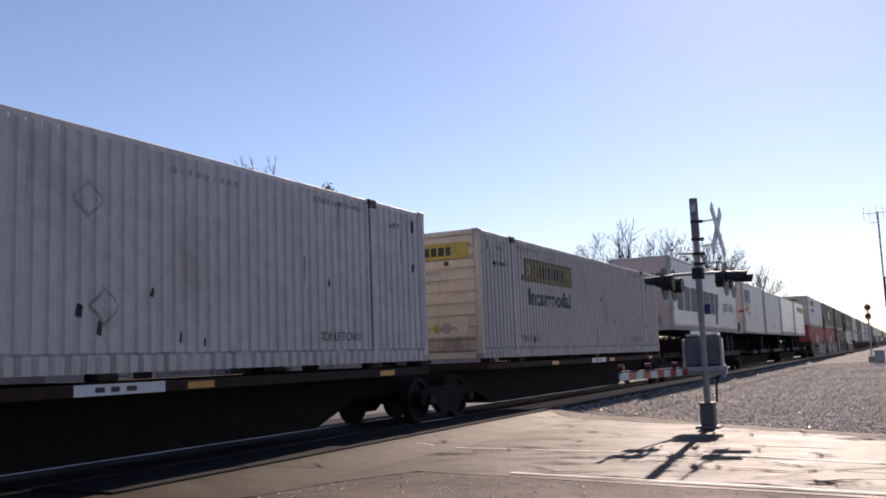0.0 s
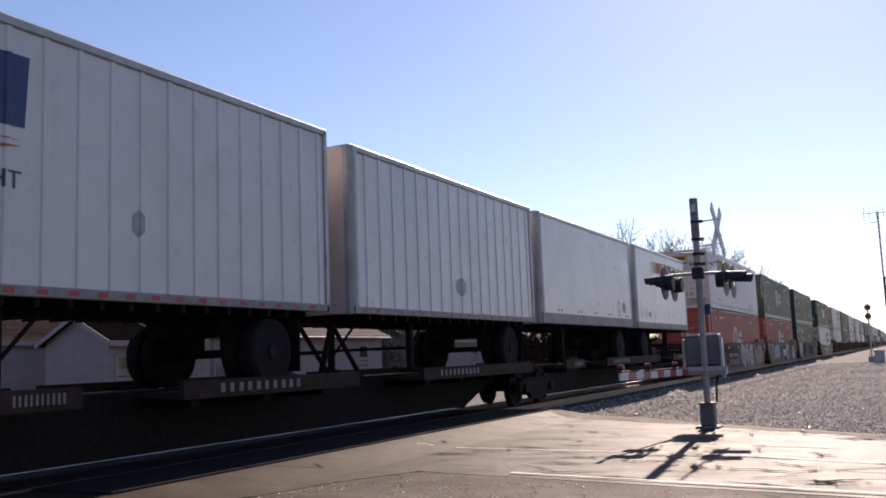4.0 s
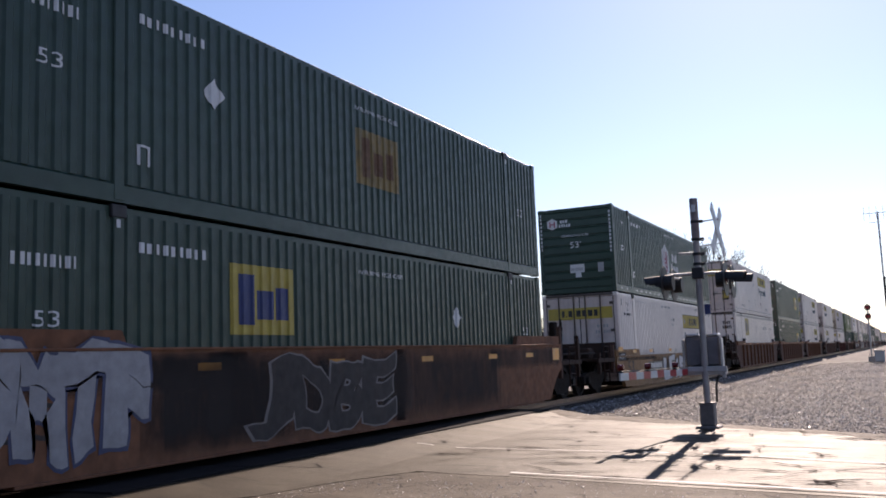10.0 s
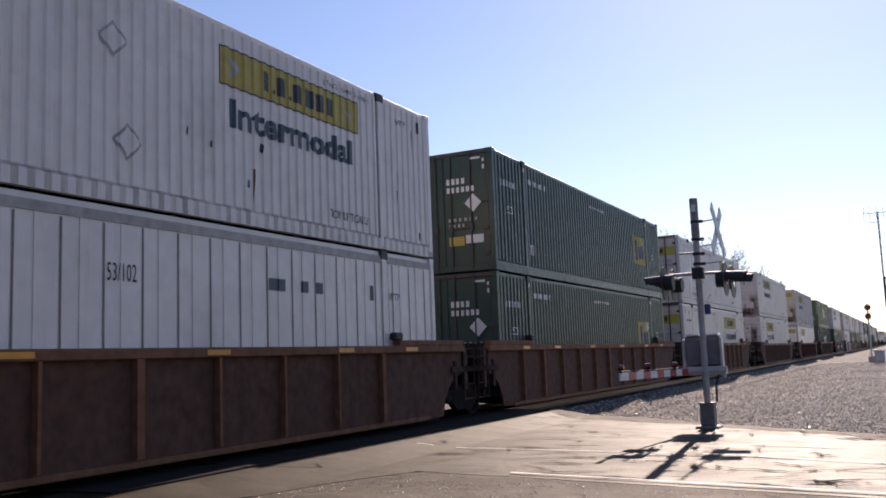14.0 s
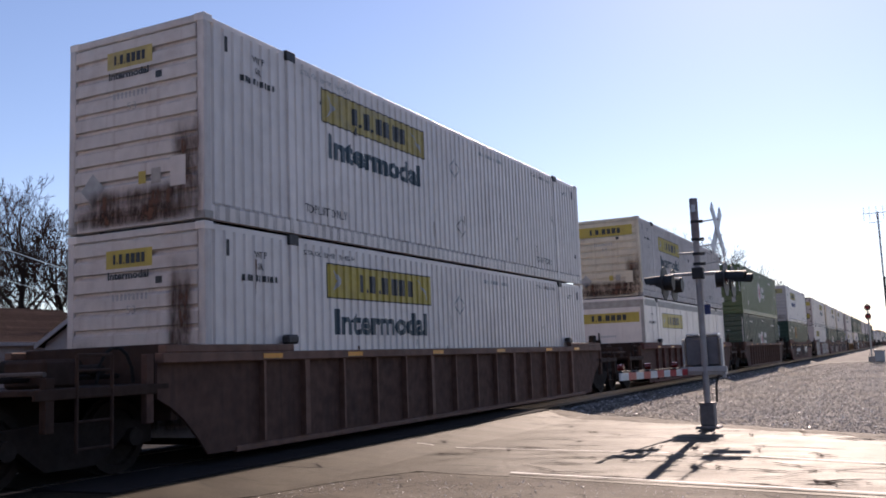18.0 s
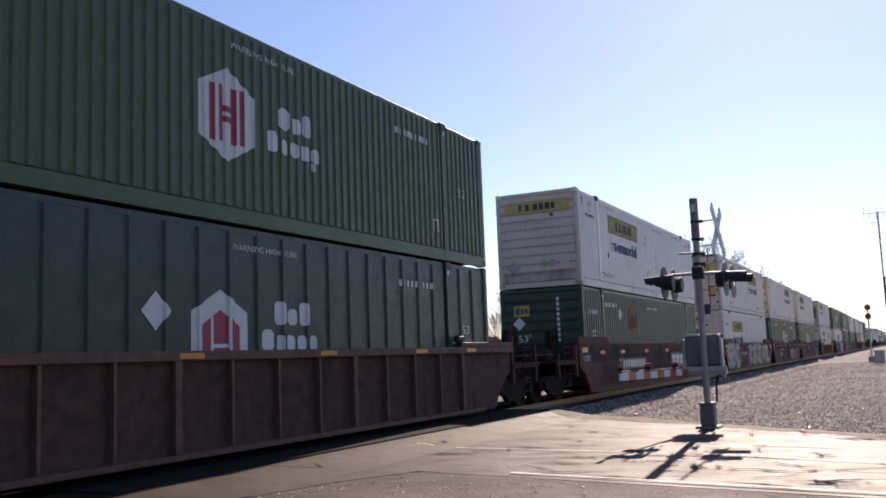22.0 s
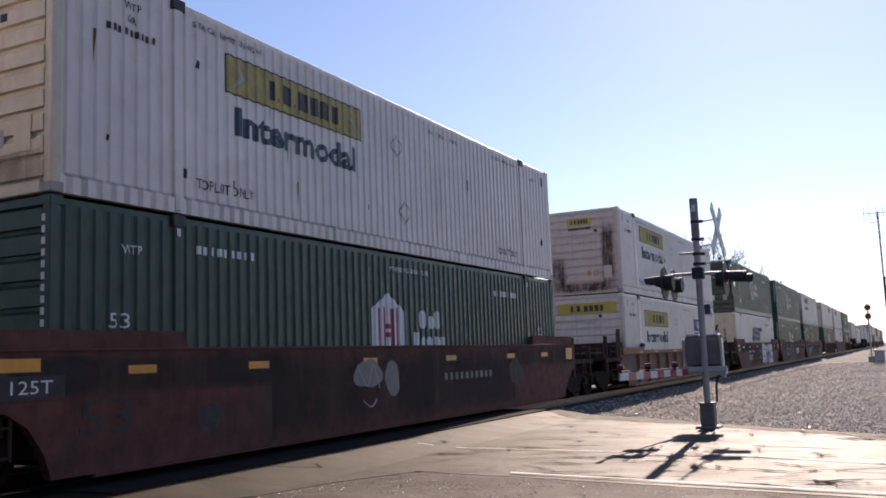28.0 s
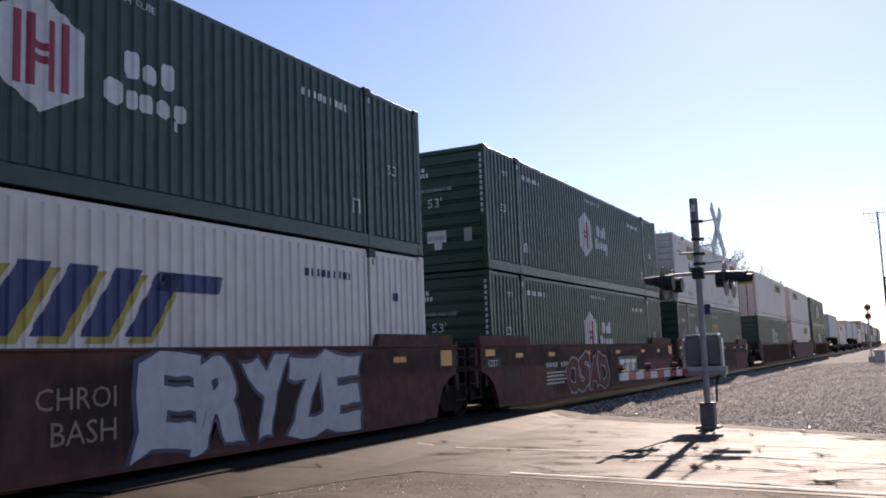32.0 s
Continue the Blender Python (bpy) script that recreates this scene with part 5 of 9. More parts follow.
def well_car(s, style, body, front, rear, gap, label, marks=None, side_top=1.49, brakes=(0, 0), posts=(1.45, 1.45), stencils=True):
    """One platform of a double-stack car. front and rear: 'end' (coupled) or 'joint' (shared truck). gap: to the next container."""
    root = thing("well_car", label, "rail car", "well cars of the train")
    fe, re = -0.95, CL + 0.95

    def arch(end, mode):
        """The cut-out over a truck, from the lower edge up to the end of the side; end is -1 or 1."""
        pts = [(0.06, 0.14), (0.16, 0.42), (0.36, 0.70), (0.62, 0.86), (0.95, 0.95)] if mode == "joint" else [(0.04, 0.14), (0.22, 0.36), (0.48, 0.62), (0.74, 0.80), (0.95, 0.90)]
        return [((CL + y) if end > 0 else -y, z) for y, z in pts]
    prof = [(fe, side_top), (re, side_top)] + arch(1, rear)[::-1] + arch(-1, front)
    if style == "solid":
        for sx in (-1, 1):
            piece("side_sill", ("well", sx, side_top, front, rear), lambda: slab(bmesh.new(), prof, sx * 1.335, sx * CAR_SIDE), body, root)
            piece("top_chord", ("chord", sx, side_top), lambda: boxes((min(sx * 1.32, sx * 1.475), max(sx * 1.32, sx * 1.475), fe, re, side_top, side_top + 0.035), bevel=0.006), body, root)
            piece("bottom_flange", ("bflange", sx), lambda: boxes((min(sx * 1.30, sx * 1.475), max(sx * 1.30, sx * 1.475), 0.5, CL - 0.5, 0.10, 0.138), bevel=0.006), body, root)
            for y0, y1 in ((fe + 0.04, 2.05), (CL - 2.05, re - 0.04)):
                piece("guide_rail", ("hump", sx, y0, side_top), lambda: slab(bmesh.new(), [(y0, side_top + 0.037), (y1, side_top + 0.037), (y1 - 0.10 * (y0 < 1), side_top + 0.24), (y0 + 0.10 * (y0 > 1), side_top + 0.24)], sx * 1.325, sx * 1.42), body, root)
    else:
        pitch = 1.03 if style == "ribbed" else 1.42
        for sx in (-1, 1):
            plate = [(fe, side_top - 0.1), (re, side_top - 0.1)] + arch(1, rear)[::-1] + arch(-1, front)
            piece("side_sill", ("rwell", sx, side_top, front, rear), lambda: slab(bmesh.new(), plate, sx * 1.335, sx * 1.375), "brown" if body == "tan" else ("side_brown" if style == "ribbed_wide" else "plate"), root, "dull brown side plate")
            piece("top_chord", ("rchord", sx, side_top), lambda: boxes((min(sx * 1.32, sx * 1.475), max(sx * 1.32, sx * 1.475), fe, re, side_top - 0.13, side_top), bevel=0.012), body, root)
            piece("bottom_chord", ("rbot", sx), lambda: boxes((min(sx * 1.32, sx * 1.40), max(sx * 1.32, sx * 1.40), 0.5, CL - 0.5, 0.11, 0.19), bevel=0.012), body, root)
            for y0, y1 in ((fe + 0.05, 1.75), (CL - 1.75, re - 0.05)):
                piece("guide_rail", ("guide", sx, y0, side_top), lambda: boxes((min(sx * 1.33, sx * 1.47), max(sx * 1.33, sx * 1.47), y0, y1, side_top, side_top + 0.10), bevel=0.012), body, root)
                piece("guide_block", ("gblock", sx, y0, side_top), lambda: boxes((min(sx * 1.33, sx * 1.47), max(sx * 1.33, sx * 1.47), (y1 if y0 < 1 else y0) - 0.14, (y1 if y0 < 1 else y0) + 0.14, side_top + 0.1, side_top + 0.24), bevel=0.03), "black", root)
            for y in np.arange(1.05, CL - 0.9, pitch):
                wide = 0.12 if int(round((y - 1.05) / pitch)) % 4 == 1 else 0.05
                piece("rib", ("rib", sx, side_top, wide), lambda: slab(bmesh.new(), [(-wide / 2, 0.22), (wide / 2, 0.22), (wide / 2, side_top - 0.13), (-wide / 2, side_top - 0.13)], sx * 1.375, sx * 1.468), body, root, "", pose(0, y, 0))
    for y in (1.0, 4.5, 8.07, 11.6, 15.1):
        piece("cross_beam", "xbeam", lambda: boxes((-1.335, 1.335, -0.15, 0.15, 0.16, 0.345), bevel=0.01), "steel", root, "", pose(0, y, 0))
    for d, y, mode in ((-1, -0.55, front), (1, CL + 0.55, rear)):
        end_gear(root, y, d, brakes[d > 0], posts[d > 0])
    if front == "end":
        truck(root, -1.95, s)
        coupler(root, -2.6, -1)
    if rear == "end":
        truck(root, CL + 1.95, s)
        coupler(root, CL + 2.6, 1)
    else:
        truck(root, CL + gap / 2, s)
    side = Side(root, Relief("flat"), CAR_SIDE if style == "solid" else 1.475, "")
    zr = 1.22 if style == "solid" else side_top - 0.10
    h = 0.10 if style == "solid" else 0.07
    side.shape("reflector", [rect(q, zr, q + 0.45, zr + h) for q in (1.0, 3.2, 6.2, 9.3, 12.4, 14.6)], "reflect_orange", 0.005, "amber reflectors")
    if style == "solid":
        side.shape("end_plate", [rect(-0.72, 1.28, -0.22, 1.42), rect(CL + 0.30, 1.12, CL + 0.78, 1.42)], "reflect_orange", 0.006)
        side.shape("load_field", [rect(-0.72, 0.99, 0.10, 1.24)], "spray_dark", 0.004)
        side.text("125T", -0.58, 1.05, -0.06, 1.19, "letter_white", 0.007)
        if side_top > 1.2 and stencils:
            side.shape("stencil", bars(3.0, 0.94, 3.9, 1.06, 4, 0.65, 2) + bars(4.1, 0.94, 5.4, 1.06, 6, 0.65, 3), "faint", 0.006)
        if stencils:
            side.shape("data_lines", [rect(3.0, 0.78 - 0.09 * i, 4.6 - 0.3 * (i % 2), 0.82 - 0.09 * i) for i in range(4)], "faint", 0.005)
        side.text("53", 0.30, 0.56, 1.06, 0.96, "spray_dark", 0.006)
    if style == "solid" and DETAIL[0]:
        wash = {"tan": "dust_ochre"}.get(body, "dust_brown")
        for k, (a, b) in enumerate(((-0.9, 4.2), (3.4, 8.9), (8.0, 13.0), (12.2, CL + 0.9))):
            side.shape("dust_film", [rect(a, 0.16 if 0 < k < 3 else 0.96, b, side_top - 0.01)], wash, 0.0012 + 0.0003 * k, "thin film of dust and old paint")
            side.shape("soot_film", [rect(a + 0.3, 0.16 if 0 < k < 3 else 0.96, b - 0.2, side_top - 0.01)], "car_soot", 0.0026 + 0.0003 * k, "dark sooty patches")
    if marks:
        marks(side)
    return riding(root, s)


def railroad_logo(s, a, z0, b, z1):
    s.shape("logo_field", [rect(a - 0.12, z0 - 0.1, b + 0.12, z1 + 0.1)], "spray_black", 0.008)
    w = (b - a) / 3
    for i in range(3):
        s.shape("logo_mark", [[(a + i * w + 0.12, z0), (a + i * w + w * 0.5, z0), (a + i * w + w * 0.58, z1 - 0.13), (a + (i + 0.9) * w, z1 - 0.13), (a + (i + 0.94) * w, z1), (a + i * w + 0.06, z1), (a + i * w + 0.02, z1 - 0.13), (a + i * w + 0.2, z1 - 0.13)]], "letter_white", 0.012, "white leaning logo block")
    for k in range(3):
        s.shape("logo_line", [rect(a + w * 0.5, z0 + 0.06 + 0.07 * k, b - 0.15, z0 + 0.085 + 0.07 * k)], "letter_white", 0.016)


def slab_deck(sx, a, b):
    """A wheel deck with an upright outer edge, as one folded plate."""
    bm = bmesh.new()
    prof = [(0.62, 0.90), (1.36, 0.86), (1.36, 1.10), (1.28, 1.10), (1.28, 0.96), (0.62, 0.96)]
    u = [bm.verts.new((sx * x, a, z)) for x, z in prof]
    w = [bm.verts.new((sx * x, b, z)) for x, z in prof]
    for i in range(6):
        bm.faces.new((u[i], u[(i + 1) % 6], w[(i + 1) % 6], w[i]))
    bm.faces.new(u)
    bm.faces.new(w[::-1])
    bmesh.ops.recalc_face_normals(bm, faces=bm.faces[:])
    return bm


def spine_car(s, length, rear_gap, load, label, first=False, last=False):
    """One platform of a spine car: a deep centre sill with side arms, wheel decks and hitches."""
    root = thing("spine_car", label, "rail car", "spine cars of the train")
    y0, y1 = -0.9, length + 0.9
    part("centre_sill", slab(bmesh.new(), [(y0, 0.62), (y0, 0.98), (y1, 0.98), (y1, 0.62), (y1 - 2.0, 0.60), (y1 - 3.4, 0.14), (y0 + 3.4, 0.14), (y0 + 2.0, 0.60)], -0.36, 0.36), "steel", root)
    if load == "box":
        for y in (0.3, LIFT + 0.1, length / 2, length - LIFT - 0.1, length - 0.3):
            part("cross_arm", boxes((-1.34, 1.34, y - 0.22, y + 0.22, 0.98, 1.14), (-1.38, -1.16, y - 0.16, y + 0.16, 1.14, 1.235), (1.16, 1.38, y - 0.16, y + 0.16, 1.14, 1.235), bevel=0.012), "spine", root)
        part("side_beam", boxes((1.28, 1.36, 0.1, length - 0.1, 0.98, 1.12), (-1.36, -1.28, 0.1, length - 0.1, 0.98, 1.12), bevel=0.01), "spine", root)
        sd = Side(root, Relief("flat"), 1.36, "")
        sd.shape("reflector", [rect(q, 1.00, q + 0.5, 1.09) for q in (4.2, 9.4, 14.2)], "reflect_orange", 0.005)
        sd.shape("data_box", [rect(7.6, 0.985, 9.0, 1.115)], "letter_white", 0.004)
        sd.shape("stencil", bars(7.9, 1.02, 8.6, 1.08, 3, 0.6, 1), "ink_black", 0.007)
    else:
        spans = load
        for a, b in spans:
            for sx in (-1, 1):
                part("wheel_deck", slab_deck(sx, a, b), "spine", root)
            for q in np.arange(a + 0.3, b, 1.5):
                part("deck_arm", boxes((-1.28, 1.28, q - 0.08, q + 0.08, 0.76, 0.90), bevel=0.01), "steel", root)
            sd = Side(root, Relief("flat"), 1.36, "")
            sd.shape("stencil", bars(a + 0.7, 0.925, min(a + 2.6, b - 0.2), 1.045, 10, 0.46, int(a)), "spray_grey", 0.006)
    truck(root, length + rear_gap / 2, s)
    if first:
        truck(root, -1.3, s)
    if last:
        coupler(root, length + rear_gap / 2 + 1.4, 1)
    brake_wheel(root, 0.85, length + rear_gap / 2 - 1.0, 1.28)
    return riding(root, s)


def hitch(y, s):
    root = thing("trailer_hitch", "dark steel folding trailer hitch stand on the spine car", "trailer hitch", "trailer hitches on the spine cars")
    bm = boxes((-0.55, 0.55, y - 0.3, y + 0.3, 1.98, 2.08), bevel=0.02)
    part("head_plate", bm, "steel", root)
    for sx in (-1, 1):
        part("strut", rods(((sx * 0.42, y + 0.05, 2.0), (sx * 0.40, y - 0.35, 0.98), 0.055), sides=8), "steel", root)
        part("brace", rods(((sx * 0.36, y + 0.1, 1.98), (sx * 0.34, y + 1.1, 0.98), 0.045), sides=8), "steel", root)
    part("lock_bar", rods(((-0.42, y - 0.15, 1.45), (0.42, y - 0.15, 1.45), 0.035)), "steel", root)
    return riding(root, s)


def tyre_wheel(parent, x, y, z, r=0.50):
    def tyre():
        return lathe(bmesh.new(), [(-0.13, 0.28), (-0.14, r * 0.86), (-0.11, r * 0.97), (-0.05, r), (0.05, r), (0.11, r * 0.97), (0.14, r * 0.86), (0.13, 0.28)], 'x', 28)
    def rim():
        bm = lathe(bmesh.new(), [(-0.10, 0.26), (0.115, 0.285), (0.10, 0.25), (0.05, 0.22), (0.07, 0.12), (0.16, 0.10), (0.16, 0.04)], 'x', 20)
        for i in range(8):
            a = i * math.pi / 4
            rod(bm, (0.04, math.cos(a) * 0.165, math.sin(a) * 0.165), (0.085, math.cos(a) * 0.165, math.sin(a) * 0.165), 0.016, 6)
        return bm
    w = piece("wheel", ("tyre", r), tyre, "rubber", parent, "black truck tyre", pose(x, y, z), smooth=False)
    piece("rim", "rim", rim, "wheel", w, "dull dark steel rim")
    return w


def trailer(s, length, style, body, wheels, legs, label, front_legs=True, top=5.04, bottom=2.08, skirt=None, rail_h=0.20):
    """A dry-van road trailer lashed on a spine car. wheels, legs: places along its length."""
    root = thing("road_trailer", label, "semi trailer", "road trailers on the train")
    rel = Relief(style)
    zr = bottom + rail_h
    W = 1.295
    part("side_wall", sheet(rel, 0.14, length - 0.08, zr, top - 0.13, W), body, root)
    part("side_wall", boxes((-W, -W + 0.05, 0.14, length - 0.08, zr, top - 0.13)), body, root)
    for sx in (-1, 1):
        a, b = sorted((sx * (W - 0.08), sx * (W + 0.012)))
        part("lower_rail", boxes((a, b, 0.05, length - 0.02, bottom, zr), bevel=0.01), "alu_grimy", root)
        part("upper_rail", boxes((a, b, 0.05, length - 0.02, top - 0.135, top - 0.01), bevel=0.02), "alu", root)
        part("nose_corner", rods(((sx * (W - 0.14), 0.15, bottom), (sx * (W - 0.14), 0.15, top - 0.02), 0.153), sides=16), "alu", root)
        part("rear_post", boxes((a, b, length - 0.10, length, bottom, top - 0.02), bevel=0.01), "alu", root)
    part("nose", boxes((-W + 0.14, W - 0.14, 0.0, 0.06, bottom, top - 0.06), bevel=0.01), "white_end", root)
    part("roof", boxes((-W + 0.02, W - 0.02, 0.04, length - 0.02, top - 0.05, top), bevel=0.015), body, root)
    part("floor", boxes((-W + 0.06, W - 0.06, 0.08, length - 0.05, bottom + 0.02, bottom + 0.1), *[(-W + 0.06, W - 0.06, q, q + 0.07, bottom - 0.10, bottom + 0.02) for q in np.arange(0.6, length - 0.3, 0.45)]), "steel", root)
    part("rear_door", boxes((-1.2, -0.01, length - 0.06, length - 0.005, bottom + 0.1, top - 0.12), (0.01, 1.2, length - 0.06, length - 0.005, bottom + 0.1, top - 0.12)), body, root)
    for y in wheels:
        part("axle", rods(((-1.0, y, 0.96 + 0.5), (1.0, y, 0.96 + 0.5), 0.065)), "steel", root)
        part("suspension", boxes((-0.75, 0.75, y - 0.55, y + 0.55, 1.72, 1.98), (-0.62, -0.48, y - 0.3, y + 0.5, 1.40, 1.75), (0.48, 0.62, y - 0.3, y + 0.5, 1.40, 1.75), bevel=0.02), "steel", root)
        for sx in (-1, 1):
            tyre_wheel(root, sx * 1.10, y, 0.96 + 0.5)
            tyre_wheel(root, sx * 0.78, y, 0.96 + 0.5)
        part("mud_flap", boxes((0.72, 1.26, y + 0.64, y + 0.655, 1.15, 1.95)), "rubber", root)
    if legs is not None:
        for sx in (-1, 1):
            part("landing_leg", boxes((sx * 0.92 - 0.06, sx * 0.92 + 0.06, legs - 0.06, legs + 0.06, 1.12, bottom), (sx * 0.92 - 0.14, sx * 0.92 + 0.14, legs - 0.12, legs + 0.12, 1.06, 1.12), bevel=0.01), "steel", root)
        part("leg_brace", rods(((-0.92, legs, 1.5), (0.92, legs, 1.5), 0.03), ((0.92, legs, 1.35), (0.80, legs + 0.8, bottom), 0.028), ((-0.92, legs, 1.35), (-0.80, legs + 0.8, bottom), 0.028)), "steel", root)
    if skirt:
        part("side_skirt", slab(bmesh.new(), [(skirt[0] + 0.35, 1.27), (skirt[1] - 0.15, 1.27), (skirt[1], bottom - 0.01), (skirt[0], bottom - 0.01)], 1.22, 1.25), body, root, "white aerodynamic side skirt")
        part("skirt_edge", boxes((1.218, 1.256, skirt[0] + 0.36, skirt[1] - 0.16, 1.15, 1.30)), "rubber", root)
    side = Side(root, rel, W, "")
    low = Side(root, Relief("flat"), W + 0.012, "")
    return root, side, low, End(root, 0.0)


def build_trailers():
    # the long ribbed trailer with big slate-blue blocks
    r, s, low, e = trailer(37.9, 16.05, "post", "trailer", (12.75, 14.05), 3.3, "long white ribbed road trailer with slate blue name blocks", skirt=(3.3, 10.4), top=5.13)
    for a, b, top_z in ((1.02, 2.2, 4.42), (2.3, 3.6, 3.98), (3.75, 5.02, 3.98), (5.15, 6.42, 4.42), (6.55, 8.08, 3.96), (8.2, 9.36, 3.98)):
        s.shape("name_mark", [[(a, 2.92), (b - 0.08, 2.92), (b, 3.05), (b, top_z - 0.1), (b - 0.12, top_z), (a + 0.1, top_z), (a, top_z - 0.12)]], "slate", 0.006, "large slate blue block")
    s.shape("name_mark", [[(9.42, 2.45), (9.92, 2.45), (10.55, 3.96), (9.45, 3.96)]], "slate", 0.009, "leaning slate blue block")
    s.text("your way.", 11.62, 2.90, 15.0, 3.60, "slate")
    s.shape("worn_placard", [diamond(15.3, 2.75, 0.2)], "faint", 0.007)
    s.shape("red_tape", [rect(q + k * 0.42, 2.30, q + k * 0.42 + 0.17, 2.36) for q in np.arange(0.5, 15.4, 1.6) for k in range(3)], "reflect_red", 0.006, "red reflective tape")
    s.shape("vent", [oval(9.88, 4.62, 0.06, 0.06, 10), oval(10.13, 4.62, 0.06, 0.06, 10)], "black", 0.006)
    e.shape("name_mark", bars(-0.95, 4.12, 0.95, 4.42, 7, 0.74, 6), "slate", 0.006)
    e.shape("slogan", bars(0.15, 3.95, 0.85, 4.06, 7, 0.6, 2), "faint", 0.006)
    e.shape("dark_box", [rect(0.35, 2.28, 0.82, 2.66)], "patch", 0.02)
    e.shape("box_socket", [rect(0.46, 2.38, 0.62, 2.56)], "black", 0.03)
    s.shape("number_stencil", [rect(0.20, z, 0.32, z + 0.17) for z in np.arange(2.9, 4.4, 0.24)], "ink_black", 0.03)
    riding(r, 37.9)
    # the first short trailer: blue blocks over an orange wedge
    r, s, low, e = trailer(56.95, 8.45, "pup", "trailer", (7.0,), 2.6, "short white ribbed road trailer with blue blocks and orange wedge", rail_h=0.12, top=5.12)
    for q, (a, b) in enumerate(((0.62, 1.2), (1.3, 1.9), (2.0, 2.7))):
        s.shape("name_mark", [[(a + 0.02, 3.90), (b - 0.05, 3.90), (b, 4.70), (a - 0.06, 4.70)]], "navy", 0.006)
    s.shape("wedge", [[(0.48, 3.28), (2.62, 3.70), (0.56, 3.62)], [(0.56, 3.70), (2.6, 3.76), (0.60, 3.84)]], "orange", 0.006, "orange wedge")
    s.text("FREIGHT", 1.42, 3.22, 2.62, 3.42, "slate")
    s.shape("placard_holder", [hexagon(4.3, 3.05, 0.2, 0.34)], "faint", 0.006)
    low.shape("red_tape", [rect(q, 2.11, q + 0.14, 2.17) for q in np.arange(0.3, 8.2, 0.42)], "reflect_red", 0.004)
    e.shape("name_mark", bars(-0.72, 4.22, 0.55, 4.66, 3, 0.82, 4), "navy", 0.006)
    e.shape("wedge", [[(-0.78, 3.86), (0.5, 4.16), (-0.74, 4.08)]], "orange", 0.006)
    e.text("FREIGHT", -0.1, 3.86, 0.5, 4.0, "slate")
    e.shape("warning_label", [rect(1.0, 3.3, 1.28, 3.46)], "reflect_red", 0.02)
    e.shape("dark_socket", [rect(0.75, 2.3, 1.0, 2.72), rect(0.82, 2.12, 0.95, 2.3)], "black", 0.02)
    riding(r, 56.95)
    # the plain ribbed one
    r, s, low, e = trailer(66.25, 8.5, "pup", "trailer", (7.0,), 2.6, "short plain white ribbed road trailer", rail_h=0.12)
    low.shape("red_tape", [rect(q, 2.11, q + 0.14, 2.17) for q in np.arange(0.3, 8.2, 0.42)], "reflect_red", 0.004)
    s.shape("placard_holder", [hexagon(4.3, 2.75, 0.5, 0.4)], "faint", 0.006)
    riding(r, 66.25)
    # the smooth ones
    r, s, low, e = trailer(75.45, 8.75, "flat", "trailer", (7.35,), 2.4, "short smooth white road trailer with a deep grey lower rail", rail_h=0.28)
    s.shape("red_tape", [rect(q + k * 0.24, 2.42, q + k * 0.24 + 0.13, 2.48) for q in (1.2, 2.9, 4.4, 5.9, 7.0, 7.9) for k in range(2)], "reflect_red", 0.006)
    s.shape("vent", [oval(5.6, 4.62, 0.05, 0.05, 10), oval(5.85, 4.62, 0.05, 0.05, 10)], "patch", 0.006)
    s.shape("worn_placard", [oval(7.15, 2.72, 0.2, 0.22, 8), oval(7.75, 2.72, 0.22, 0.2, 7)], "patch", 0.006)
    s.shape("placard_face", [oval(7.15, 2.72, 0.14, 0.15, 8)], "trailer", 0.009)
    s.shape("slot_mark", [rect(6.4, 2.5, 6.43, 2.75)], "black", 0.006)
    riding(r, 75.45)
    r, s, low, e = trailer(85.0, 8.2, "flat", "trailer", (1.05,), 5.6, "short smooth white trailer with orange, red and gold stripe", rail_h=0.22, top=5.06)
    s.shape("stripe", [[(3.75, 4.215), (4.92, 4.20), (4.92, 4.66), (3.75, 4.635)]], "orange", 0.006, "faded orange stripe")
    s.shape("stripe", [[(2.1, 4.19), (5.3, 4.21), (5.3, 4.655), (2.1, 4.60)]], "orange_mist", 0.004, "orange stripe fading out")
    s.shape("stripe", [rect(5.0, 4.18, 6.32, 4.65)], "redbrown", 0.006, "dark red stripe with worn lettering")
    s.shape("stripe_mark", bars(5.1, 4.26, 6.25, 4.58, 6, 0.5, 2), "orange", 0.009)
    s.shape("stripe", [rect(6.42, 4.14, 8.16, 4.62)], "yellow", 0.006, "gold stripe")
    s.shape("worn_placard", [diamond(0.64, 2.66, 0.26), diamond(1.24, 2.65, 0.24), rect(1.62, 2.50, 2.02, 2.67)], "patch", 0.006)
    s.shape("placard_face", [diamond(0.64, 2.66, 0.19), diamond(1.24, 2.65, 0.17)], "trailer", 0.009)
    s.shape("slot_mark", [rect(2.5, 2.34, 2.54, 2.62)], "redbrown", 0.006)
    s.shape("patch_hole", [oval(4.2, 4.42, 0.09, 0.11, 9)], "faint", 0.009)
    s.shape("scratch", [rect(5.6, 2.42, 5.63, 2.8), rect(6.0, 2.5, 6.02, 2.9), rect(6.4, 2.44, 6.42, 2.8), rect(6.4, 2.78, 7.0, 2.80)], "faint", 0.006)
    low.shape("red_tape", [rect(q + k, 2.21, q + k + 0.2, 2.255) for q in (1.0, 3.1, 5.0, 6.7) for k in (0.0, 0.5)], "reflect_red", 0.004)
    low.shape("white_tape", [rect(q + k, 2.21, q + k + 0.2, 2.255) for q in (1.23, 3.33, 5.23, 6.93) for k in (0.0, 0.5)], "patch", 0.004)
    riding(r, 85.0)


